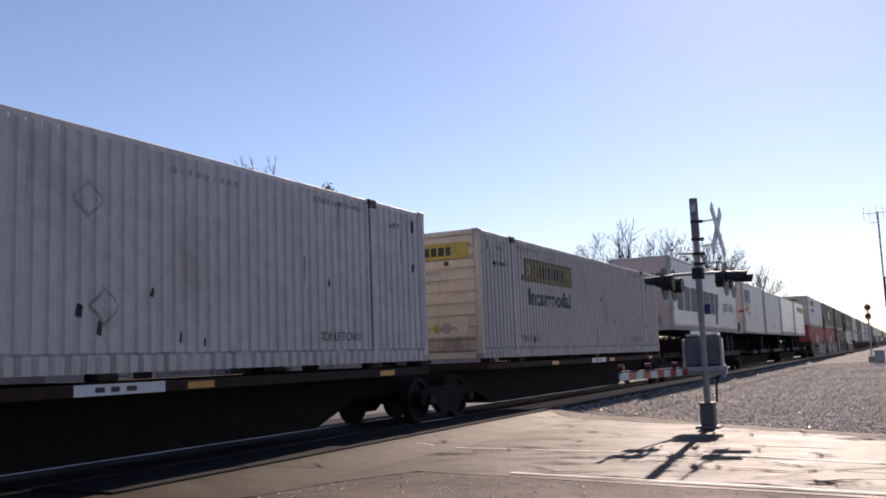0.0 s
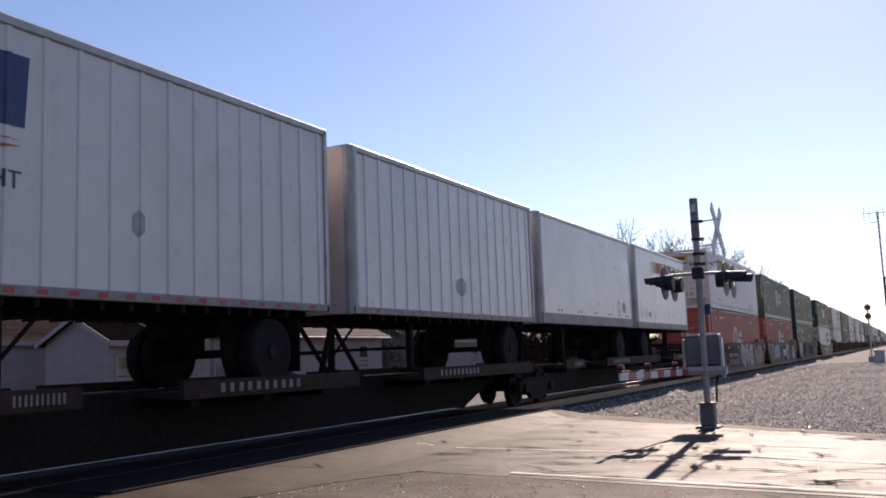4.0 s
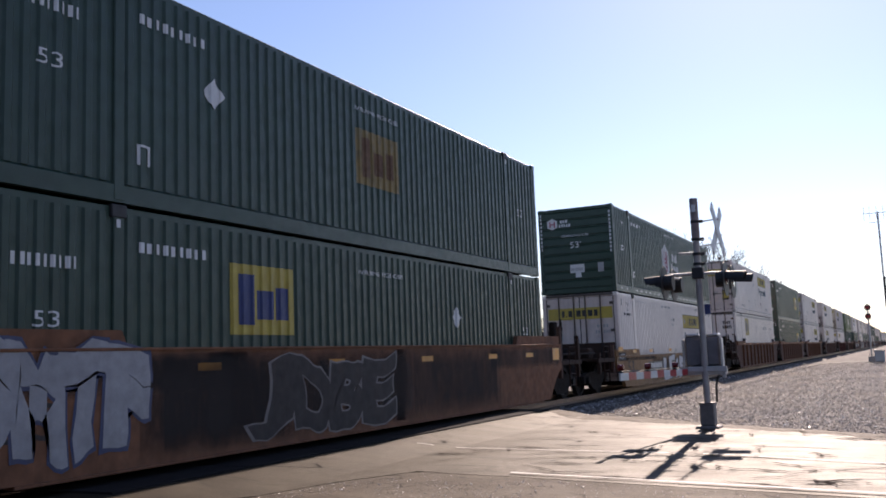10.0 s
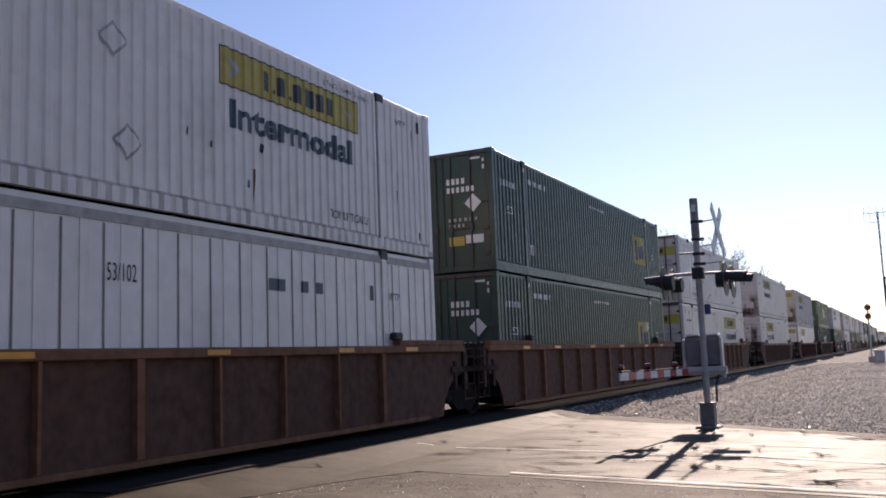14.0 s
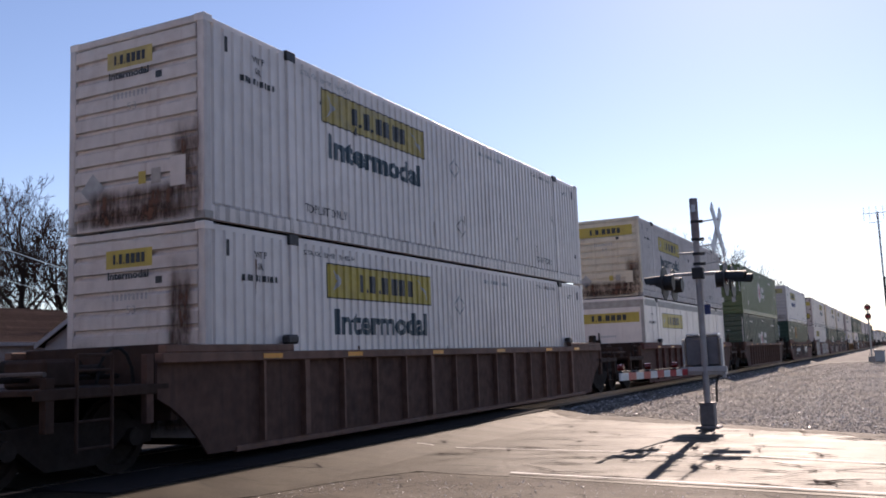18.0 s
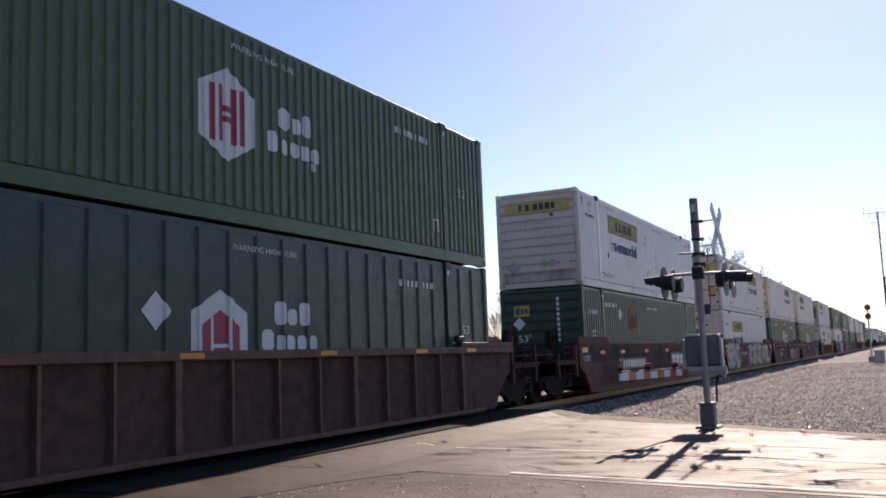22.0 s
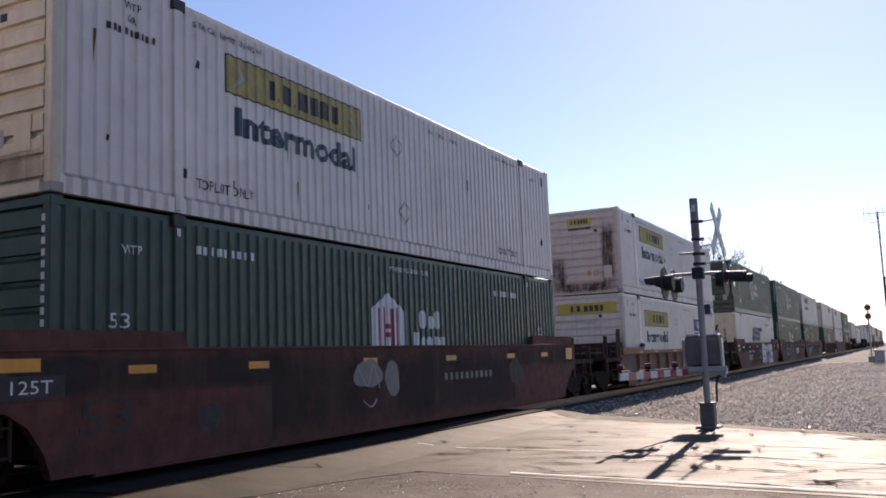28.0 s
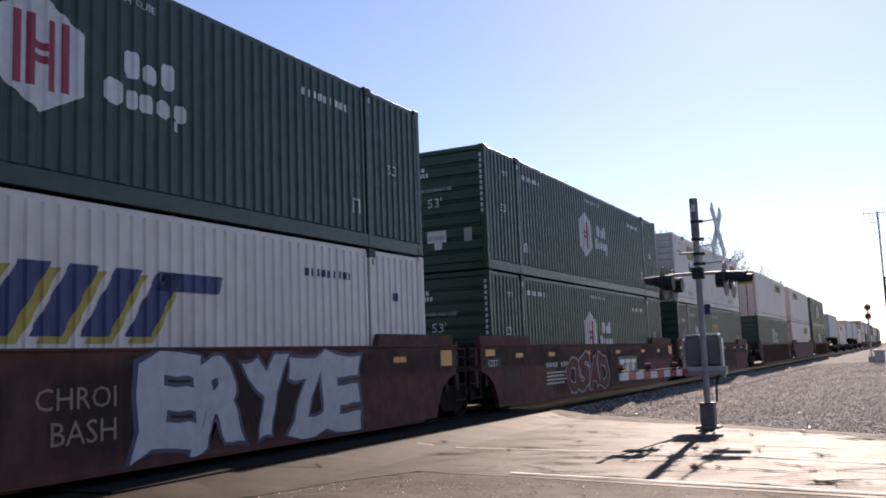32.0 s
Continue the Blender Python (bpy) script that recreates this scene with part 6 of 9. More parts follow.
def stack(s, top=None, bottom=None, low=0.34):
    if bottom:
        riding(bottom, s, 0, low)
    if top:
        riding(top, s, 0, low + CH + 0.03 if bottom else low)


def far_trailer(s, length, label):
    r, sd, low, e = trailer(s, length, "pup", "trailer", (length - 2.0,), 2.6, label, rail_h=0.14)
    riding(r, s)


def build_train():
    # spine cars with boxes and trailers
    spine_car(-0.4, CL, 2.65, "box", "dark brown spine car carrying a white container", first=True)
    riding(jbh(label="white ribbed container with worn placards on a spine car", panel="yellow", side_mat="white_dirty", seed=21, damage=6), -0.4, 0, 1.235)
    spine_car(18.65, CL, 3.35, "box", "dark brown spine car carrying a dirty white container")
    riding(jbh(label="dirty white ribbed container with a yellow name panel", side_mat="white_sooty", end_mat="cream", panel="yellow_old", lower=True, seed=22, damage=10, at=2.73, drop=0.1), 18.65, 0, 1.235)
    spine_car(37.75, 16.05, 3.0, [(8.0, 15.8), (2.6, 4.1)], "dark brown spine car carrying a long road trailer")
    spine_car(56.95, 17.8, 0.9, [(1.8, 3.4), (5.0, 9.2), (11.5, 17.2)], "dark brown spine car carrying two short trailers")
    spine_car(75.35, 17.85, 3.9, [(1.6, 3.2), (5.4, 12.2), (14.4, 16.2)], "dark brown spine car carrying two smooth trailers", last=True)
    for y, s in ((0.75, 37.75), (0.6, 56.95), (0.6, 66.25), (0.6, 75.35)):
        hitch(y, s)
    hitch(7.4, 85.0)
    build_trailers()

    W, G, R3 = "white ribbed container with a yellow name panel, stacked on top", "dark green ribbed container with a white six-sided badge", "faded red ribbed container with a white badge"
    # first articulated car, three platforms, sprayed over
    well_car(98.96, "solid", "dusty", "end", "joint", 3.5, "brown well car platform with silver sprayed shapes along its side",
             lambda s: (s.shape("spray_patch", [rect(6.4, 0.16, 12.0, 1.47)], "mist", 0.005, "thin grey paint mist"), lettered_spray(s, "SMNS", 7.4, 0.18, 11.7, 1.46, "spray_lead", "spray_black", 31),
                        lettered_spray(s, "NGR", 12.4, 0.20, 15.7, 1.46, "spray_tan", "spray_dark", 32, rim=0.03), tag_line(s, "YABUT.", 0.02, 1.02, 1.0, 1.24, "spray_silver"),
                        s.shape("spray_patch", [rect(1.2, 0.30, 3.4, 1.30)], "car_soot", 0.005), s.shape("number_stencil", bars(3.45, 0.78, 4.55, 0.96, 4, 0.55, 2) + bars(4.85, 0.78, 6.2, 0.96, 6, 0.55, 3), "spray_silver", 0.007), graffiti(s, 3.4, 0.40, 6.5, 0.66, 9, "side_brown", "spray_grey", 35)), posts=(1.95, 1.5), stencils=False)
    stack(98.96, jbh(label=W, side_mat="white_new", seed=1, at=2.78), hub("red", True, label=R3, cx=6.80))
    well_car(118.58, "solid", "dusty", "joint", "joint", 3.8, "brown well car platform covered in blue and white sprayed shapes",
             lambda s: (s.shape("spray_patch", [rect(0.08, 0.50, 2.30, 1.40)], "spray_black", 0.004, "black sprayed field"), box_lines(s),
                        lettered_spray(s, "ASERK", 2.30, 0.42, 5.50, 1.42, "spray_sky", "spray_black", 34, drop=0.10), railroad_logo(s, 7.45, 0.56, 9.35, 0.98), sprayed_figures(s)), posts=(1.95, 1.95), stencils=False)
    stack(118.58, hub("green", label=G + ", on top", seed=5), hub("red", True, label=R3 + " below a green one", seed=6))
    well_car(138.45, "solid", "rusty", "joint", "end", 0, "oxide red well car platform with white and black sprayed shapes",
             lambda s: (lettered_spray(s, "SMTF", -0.15, 0.30, 2.3, 1.60, "spray_silver", "spray_navy", 37, swell=0.09), s.shape("spray_patch", [rect(2.2, 0.16, 5.0, 1.46)], "car_soot", 0.005), s.shape("spray_patch", [rect(2.6, 0.2, 8.6, 1.46)], "car_soot", 0.0056), lettered_spray(s, "JDBE", 4.3, 0.24, 8.2, 1.38, "spray_dark", "spray_grey", 38, rim=0.022)), brakes=(0, 1.95), posts=(1.95, 2.0), stencils=False)
    stack(138.45, emp(label="dark green ribbed container with faded yellow badge, on top", faded=True), emp(square_at=4.05, square_z=1.36, label="dark green ribbed container with a bright yellow badge", seed=7, diamond_at=11.2))
    # ochre single car
    well_car(161.85, "solid", "tan", "end", "end", 0, "ochre yellow well car with large white sprayed shapes",
             lambda s: (lettered_spray(s, "LEAF", 5.25, 0.18, 8.85, 1.06, "spray_white", "spray_black", 39), lettered_spray(s, "DHS", 10.3, 0.26, 12.3, 1.05, "spray_silver", "spray_dark", 40), spray(s, "spray_fill", ribbon([(9.75, 0.5), (10.05, 0.68)], 0.08), "spray_white", 0.008), s.shape("number_field", [rect(3.0, 0.62, 5.1, 0.88)], "spray_black", 0.008), s.shape("number_stencil", bars(3.2, 0.66, 4.95, 0.83, 7, 0.6, 3), "letter_white", 0.012)), side_top=1.10, posts=(1.5, 1.5))
    stack(161.85, hub("green", label="dark green ribbed container with white badge and dashes", dashes=True, seed=8), jbh(True, label="white ribbed container, doors leading, under a green one", seed=9, drop=0.15))
    # ribbed articulated car
    well_car(185.5, "ribbed_wide", "rusty", "end", "joint", 3.4, "brown well car platform with upright side ribs", side_top=1.52, brakes=(1.7, 0), posts=(1.9, 1.45))
    stack(185.5, jbh(True, label="white ribbed container with doors leading, on top", seed=10), emp_white("white plate container with brown door fittings"))
    well_car(204.9, "ribbed_wide", "rusty", "joint", "joint", 3.3, "brown well car platform with upright side ribs", side_top=1.52)
    stack(204.9, emp(True, 12.4, 1.1, "dark green container with doors leading, on top", 11, 13.6), emp(True, 12.4, 0.95, "dark green container with doors leading, below", 12, 13.6))
    well_car(224.75, "ribbed_wide", "rusty", "joint", "end", 0, "brown well car platform with upright side ribs", side_top=1.52, brakes=(0, 1.55))
    stack(224.75, jbh(True, label="scarred white ribbed container, doors leading, on top", seed=13, damage=14, at=9.74, drop=0.1), jbh(True, label="white ribbed container with doors leading, below", seed=14, at=9.77, drop=0.03))
    # single ribbed cars
    well_car(248.0, "ribbed", "brown", "end", "end", 0, "dark brown single well car with upright side ribs", side_top=1.46, brakes=(0, 1.6))
    stack(248.0, jbh(label="rust-streaked white ribbed container, on top", end_mat="white_dirty", seed=15, rusty=True, panel="yellow_faded", at=2.84), jbh(label="rust-streaked white ribbed container, below", end_mat="white_dirty", seed=16, rusty=True, at=2.93))
    well_car(271.15, "ribbed", "maroon", "end", "end", 0, "oxide brown single well car with upright side ribs", side_top=1.46, brakes=(0, 1.72))
    stack(271.15, jbh(label="white ribbed container with a rust-streaked yellowed end", side_mat="white_dirty", end_mat="cream", seed=17, rusty=True, lower=True, at=2.95, drop=0.1), plate_jbh("smooth white plate container with grey corner posts"))
    well_car(294.14, "ribbed", "brown", "end", "end", 0, "brown single well car with upright side ribs", side_top=1.48, brakes=(0, 1.7), posts=(1.45, 1.75))
    stack(294.14, hub("green_new", label="fresh green ribbed container with a white badge", seed=18, cx=7.37), hub("green", True, label="dark green container with wide ribs and red badge", style="wide", seed=19, cx=7.21))
    well_car(317.12, "solid", "maroon", "end", "end", 0, "oxide red single well car with a white logo",
             lambda s: (railroad_logo(s, 10.24, 0.70, 12.33, 1.08), s.shape("number_field", [rect(3.2, 0.70, 6.35, 1.06)], "brown", 0.008), s.shape("number_stencil", bars(3.4, 0.76, 6.2, 1.0, 10, 0.6, 3), "letter_white", 0.012), s.shape("spray_patch", [rect(0.8, 0.16, 3.4, 1.1)], "car_soot", 0.005)), brakes=(1.72, 2.0), posts=(1.5, 1.6))
    stack(317.12, jbh(label="bright white ribbed container with blue lettering, on top", side_mat="white_new", seed=20, text_mat="navy", panel="yellow_faded", lower=True, at=3.08, drop=0.1), emp(label="dark green ribbed container with faded yellow badge, below", faded=True, square_at=4.67, square_z=1.51, diamond_at=3.93, diamond_z=2.15, seed=23))
    # second articulated solid car
    well_car(340.22, "solid", "maroon", "end", "joint", 3.1, "red well car platform covered in silver sprayed shapes",
             lambda s: (s.shape("spray_patch", [rect(3.6, 0.2, 7.6, 1.47)], "rose_mist", 0.005), s.shape("spray_patch", [rect(10.5, 0.2, 16.2, 1.47)], "rose_mist", 0.0052), lettered_spray(s, "SENZ", -0.30, 0.22, 3.55, 1.62, "spray_lead", "spray_black", 41), s.shape("stencil", bars(4.3, 0.82, 6.3, 1.02, 9, 0.6, 3), "spray_grey", 0.008),
                        lettered_spray(s, "ROSKOE", 7.0, 0.20, 11.8, 1.46, "spray_lead", "spray_black", 42), lettered_spray(s, "MTL", 12.2, 0.28, 15.6, 1.40, "spray_lead", "spray_red", 43)), posts=(1.95, 1.8), stencils=False)
    stack(340.22, jbh(True, label="white ribbed container with doors leading, on top", seed=24, at=9.6, drop=0.1), jbh(label="white ribbed container below a door-end container", seed=25, at=2.74, drop=0.18))
    well_car(359.15, "solid", "maroon", "joint", "joint", 2.85, "oxide red well car platform with faint sprayed shapes",
             lambda s: (outline_figures(s), lettered_spray(s, "SMKS", 9.2, 0.20, 13.3, 1.05, "spray_tan", "spray_dark", 45)))
    stack(359.15, jbh(True, label="white ribbed container with rust-streaked doors leading", end_mat="cream", seed=26), hub("green", True, label=G + ", below", seed=27))
    well_car(378.05, "solid", "maroon", "joint", "end", 0, "oxide red well car platform with small sprayed figures",
             lambda s: (spray(s, "spray_fill", [blob(6.35, 1.05, 0.42, 0.26, 3, 24, 0.12), blob(7.15, 0.95, 0.26, 0.30, 5, 24, 0.08)], "spray_grey", 0.006), spray(s, "spray_line", ribbon([(6.0, 1.2), (6.3, 0.85), (6.5, 1.2), (6.7, 0.8)], 0.02) + ribbon([(6.15, 0.62), (6.4, 0.5), (6.6, 0.62)], 0.02), "spray_silver", 0.009),
                        s.shape("number_stencil", bars(9.2, 0.84, 11.6, 0.98, 10, 0.5, 6), "spray_grey", 0.008), spray(s, "spray_patch", [blob(2.4, 0.62, 0.22, 0.20, 8, 20, 0.1), blob(12.9, 0.9, 0.4, 0.3, 9, 20, 0.1)], "spray_dark", 0.004)), posts=(1.5, 1.7), stencils=False)
    stack(378.05, jbh(label="white ribbed container with a yellowed end wall", end_mat="cream", panel="yellow_faded", seed=28, at=2.97, drop=0.1), hub("green", True, label=G + ", below", seed=29))
    well_car(401.03, "ribbed_wide", "tan", "end", "end", 0, "ochre brown single well car with upright ribs", side_top=1.30, brakes=(0, 1.9), posts=(2.0, 1.9))
    stack(401.03, jbh(label="white ribbed container with a rust-streaked end, on top", seed=30, rusty=True, at=2.77), jbh(label="white ribbed container with a blue sign, below", lower=True, ulines=True, seed=31, at=2.72, drop=0.15, end_mat="white_dirty", rusty=True))
    well_car(423.68, "solid", "maroon", "end", "joint", 3.0, "oxide red well car platform with big white sprayed shapes",
             lambda s: (lettered_spray(s, "ERYZE", 8.55, 0.20, 13.4, 1.42, "spray_white", "spray_navy", 48), tag_line(s, "CHROI", 7.1, 0.86, 8.2, 1.10, "spray_tan"), tag_line(s, "BASH", 7.3, 0.48, 8.2, 0.74, "spray_tan")), posts=(1.8, 1.6))
    stack(423.68, hub("green", label=G + ", on top", seed=32, cx=7.25), swift("white ribbed container with leaning dark blue blocks"))
    well_car(443.0, "solid", "maroon", "joint", "joint", 3.0, "oxide red well car platform with grey sprayed shapes",
             lambda s: (lettered_spray(s, "OSAD", 4.6, 0.25, 8.4, 1.25, "maroon", "spray_silver", 49, rim=0.03), railroad_logo(s, 9.6, 0.62, 11.6, 1.02)))
    stack(443.0, hub("green", label=G + ", on top", seed=33), hub("green", True, label=G + ", below", seed=34))
    well_car(462.2, "solid", "maroon", "joint", "end", 0, "oxide red well car platform, last of three")
    stack(462.2, jbh(label="rust-streaked white ribbed container with yellow panel, on top", end_mat="white_dirty", rusty=True, seed=35), emp(label="dark green ribbed container with yellow badge, below", seed=36))
    # the rest of the train, down the line
    s = 485.6
    DETAIL[0] = False
    plan = [("W", "G"), ("W", "W"), ("G", "G"), ("t",), ("w",), ("t",), ("t",), ("w",), ("W", "W"), ("W", "G"), ("W", "W"), ("G", "W"), ("W", "W"), ("W", "G"), ("G", "G"), ("W", "W"), ("W", "W"), ("G", "W"), ("W", "R"), ("W", "W")]
    for i, load in enumerate(plan):
        if load[0] in "tw":
            spine_car(s, CL, 3.2, "box" if load[0] == "w" else [(3.0, 15.5)], "dark brown spine car far down the train")
            if load[0] == "t":
                far_trailer(s, 16.05, "long white ribbed road trailer far down the train")
            else:
                riding(jbh(label="white ribbed container on a far spine car", seed=60 + i), s, 0, 1.235)
            s += 19.4
            continue
        joint = i % 3 != 2
        well_car(s, "solid" if i % 2 else "ribbed", "maroon" if i % 4 else "brown", "end" if i % 3 == 0 else "joint", "joint" if joint else "end", 3.2, "oxide red well car platform far down the train")
        pick = {"W": lambda q: jbh(q % 2 == 0, label="white ribbed container far down the train", seed=70 + q), "G": lambda q: hub("green", label="dark green ribbed container far down the train", seed=70 + q), "R": lambda q: hub("red", True, label="faded red container far down the train", seed=70 + q)}
        stack(s, pick[load[0]](i), pick[load[1]](i + 1))
        s += 19.4 if joint else 23.3
    DETAIL[0] = True


# ---- ground, road and track ----
GZ = -0.12


def ground_material():
    m, nt, b = nodes_of("gravel_and_dry_grass_ground")
    co = nt.nodes.new("ShaderNodeTexCoord").outputs["Object"]
    fine = ramp(nt, noise_node(nt, co, 22.0, 6, 0.7), 0.3, 0.72, (0.022, 0.019, 0.019, 1), (0.085, 0.074, 0.070, 1))
    grass = ramp(nt, noise_node(nt, co, 9.0, 6, 0.7), 0.3, 0.7, (0.060, 0.049, 0.036, 1), (0.165, 0.135, 0.098, 1))
    where = ramp(nt, noise_node(nt, co, 0.22, 5, 0.6), 0.50, 0.66)
    col = mix(nt, where, fine, grass)
    nt.links.new(col, b.inputs["Base Color"])
    b.inputs["Roughness"].default_value = 0.9
    bp = nt.nodes.new("ShaderNodeBump")
    bp.inputs["Strength"].default_value, bp.inputs["Distance"].default_value = 0.35, 0.03
    vor = nt.nodes.new("ShaderNodeTexVoronoi")
    vor.inputs["Scale"].default_value = 55.0
    nt.links.new(co, vor.inputs["Vector"])
    nt.links.new(vor.outputs["Distance"], bp.inputs["Height"])
    nt.links.new(bp.outputs[0], b.inputs["Normal"])
    return m


def road_material(name, a, c, crack, rough, gloss):
    m, nt, b = nodes_of(name)
    b.inputs["Specular Tint"].default_value = (1.0, 0.945, 0.72, 1)
    co = nt.nodes.new("ShaderNodeTexCoord").outputs["Object"]
    col = ramp(nt, noise_node(nt, co, 40.0, 5, 0.75), 0.3, 0.7, (*a, 1), (*c, 1))
    wear = ramp(nt, noise_node(nt, co, 1.1, 9, 0.72, (0.8, 1.0, 1)), 0.34, 0.62, (0.70, 0.65, 0.61, 1), (1.10, 1.07, 1.02, 1))
    turn = nt.nodes.new("ShaderNodeMapping")
    turn.inputs["Rotation"].default_value = (0, 0, 0.22)
    nt.links.new(co, turn.inputs[0])
    tracks = ramp(nt, noise_node(nt, turn.outputs[0], 1.0, 7, 0.62, (0.10, 1.9, 1)), 0.36, 0.60, (0.66, 0.62, 0.58, 1), (1.12, 1.11, 1.08, 1))
    wear = mix(nt, 1.0, wear, tracks, 'MULTIPLY')
    col = mix(nt, 1.0, col, wear, 'MULTIPLY')
    warp = nt.nodes.new("ShaderNodeMix")
    warp.data_type = 'RGBA'
    warp.inputs[0].default_value = 0.12
    nz = nt.nodes.new("ShaderNodeTexNoise")
    nz.inputs["Scale"].default_value, nz.inputs["Detail"].default_value = 2.2, 6
    nt.links.new(co, nz.inputs[0])
    nt.links.new(co, warp.inputs[6])
    nt.links.new(nz.outputs["Color"], warp.inputs[7])
    vor = nt.nodes.new("ShaderNodeTexVoronoi")
    vor.feature = 'DISTANCE_TO_EDGE'
    vor.inputs["Scale"].default_value = crack
    squash = nt.nodes.new("ShaderNodeMapping")
    squash.inputs["Scale"].default_value = (0.55, 1.5, 1.0)
    nt.links.new(warp.outputs[2], squash.inputs[0])
    nt.links.new(squash.outputs[0], vor.inputs["Vector"])
    line = ramp(nt, vor.outputs["Distance"], 0.006, 0.026, (1, 1, 1, 1), (0, 0, 0, 1))
    gate_noise = ramp(nt, noise_node(nt, co, 1.3, 4), 0.44, 0.58)
    gate_mul = nt.nodes.new("ShaderNodeMath")
    gate_mul.operation = 'MULTIPLY'
    nt.links.new(line, gate_mul.inputs[0])
    nt.links.new(gate_noise, gate_mul.inputs[1])
    col = mix(nt, gate_mul.outputs[0], col, (0.035, 0.032, 0.03, 1))
    nt.links.new(col, b.inputs["Base Color"])
    sheen = ramp(nt, noise_node(nt, co, 2.2, 9, 0.74, (0.8, 1.0, 1)), 0.30, 0.66, (gloss * 0.80,) * 3 + (1,), (gloss * 1.06,) * 3 + (1,))
    nt.links.new(mix(nt, gate_mul.outputs[0], sheen, (0.0, 0.0, 0.0, 1)), b.inputs["Specular IOR Level"])
    rv = ramp(nt, noise_node(nt, co, 1.3, 8, 0.7, (0.6, 1.0, 1)), 0.35, 0.7, (rough - 0.03,) * 3 + (1,), (rough + 0.09,) * 3 + (1,))
    nt.links.new(rv, b.inputs["Roughness"])
    bp = nt.nodes.new("ShaderNodeBump")
    bp.inputs["Strength"].default_value, bp.inputs["Distance"].default_value = 0.5, 0.012
    nt.links.new(noise_node(nt, co, 70.0, 4, 0.7), bp.inputs["Height"])
    nt.links.new(bp.outputs[0], b.inputs["Normal"])
    return m


def stone_material():
    """Crushed stone: each piece has its own grey, a few are pale and glint."""
    m, nt, b = nodes_of("crushed_grey_stone")
    geo = nt.nodes.new("ShaderNodeNewGeometry")
    shade = nt.nodes.new("ShaderNodeValToRGB")
    for pos, rgb in ((0.0, (0.022, 0.019, 0.019)), (0.55, (0.055, 0.049, 0.048)), (0.88, (0.11, 0.098, 0.092)), (1.0, (0.40, 0.38, 0.36))):
        e = shade.color_ramp.elements.new(pos) if pos not in (0.0, 1.0) else shade.color_ramp.elements[int(pos)]
        e.color = (*rgb, 1)
    nt.links.new(geo.outputs["Random Per Island"], shade.inputs[0])
    co = nt.nodes.new("ShaderNodeTexCoord").outputs["Object"]
    grain = ramp(nt, noise_node(nt, co, 60.0, 5), 0.3, 0.7, (0.75, 0.74, 0.73, 1), (1.1, 1.08, 1.05, 1))
    nt.links.new(mix(nt, 1.0, shade.outputs[0], grain, 'MULTIPLY'), b.inputs["Base Color"])
    nt.links.new(ramp(nt, geo.outputs["Random Per Island"], 0.6, 1.0, (0.75, 0.75, 0.75, 1), (0.35, 0.35, 0.35, 1)), b.inputs["Roughness"])
    return m


MAT["ground"] = ground_material()
MAT["road"] = road_material("sun_bleached_asphalt", (0.022, 0.018, 0.0135), (0.060, 0.049, 0.035), 0.75, 0.57, 0.165)
MAT["apron"] = road_material("broken_old_asphalt", (0.020, 0.016, 0.014), (0.100, 0.081, 0.064), 2.4, 0.75, 0.2)
MAT["panel_rubber"] = surf("dark_crossing_panel", (0.020, 0.018, 0.019), 0.95, spec=0.1, grain=0.3, grain_scale=12, stain=(0.05, 0.04, 0.035), stain_amount=0.4, bump=0.4)
MAT["line"] = surf("worn_white_road_paint", (0.66, 0.64, 0.60), 0.7, grain=0.3, grain_scale=14, stain=(0.26, 0.24, 0.21), stain_amount=0.8, stain_scale=5)
MAT["tar"] = surf("crack_sealing_tar", (0.030, 0.024, 0.021), 1.0, spec=0.0, grain=0.2)
MAT["stone"] = stone_material()
MAT["tie"] = surf("weathered_wooden_tie", (0.055, 0.040, 0.030), 0.9, grain=0.35, grain_scale=12, stain=(0.16, 0.13, 0.11), stain_amount=0.5, bump=0.5)
MAT["concrete"] = surf("pale_concrete", (0.42, 0.40, 0.37), 0.8, grain=0.15, grain_scale=12, stain=(0.24, 0.21, 0.18), stain_amount=0.5, bump=0.3)
MAT["dry_grass"] = surf("dry_winter_grass", (0.28, 0.22, 0.12), 0.9, grain=0.3, grain_scale=9)


def axis_marks(lo, fine_lo, fine_hi, hi, step):
    a = [lo, lo * 0.3, lo * 0.1, lo * 0.03]
    b = [hi * 0.03, hi * 0.1, hi * 0.3, hi]
    return sorted({round(q, 3) for q in [*[v for v in a if v < fine_lo], *np.arange(fine_lo, fine_hi + 0.01, step), *[v for v in b if v > fine_hi]]})


def ground_z(x, y):
    """The lots lie level; beyond the road the gravel falls below the asphalt."""
    z = -0.22
    if abs(x) < 70 and -40 < y < 140:
        z += 0.05 * noise.noise((x * 0.22, y * 0.22, 0))
    if x > 0:
        k = min(1.0, max(0.0, (y - lerp_line(FAR_EDGE, x) + 0.2) / 1.6)) if y < 400 else 1.0
        z -= 0.46 * k * min(1.0, x / 1.5) * min(1.0, max(0.25, (115 - y) / 40))
    if x < -6:
        z += 0.10
    return z


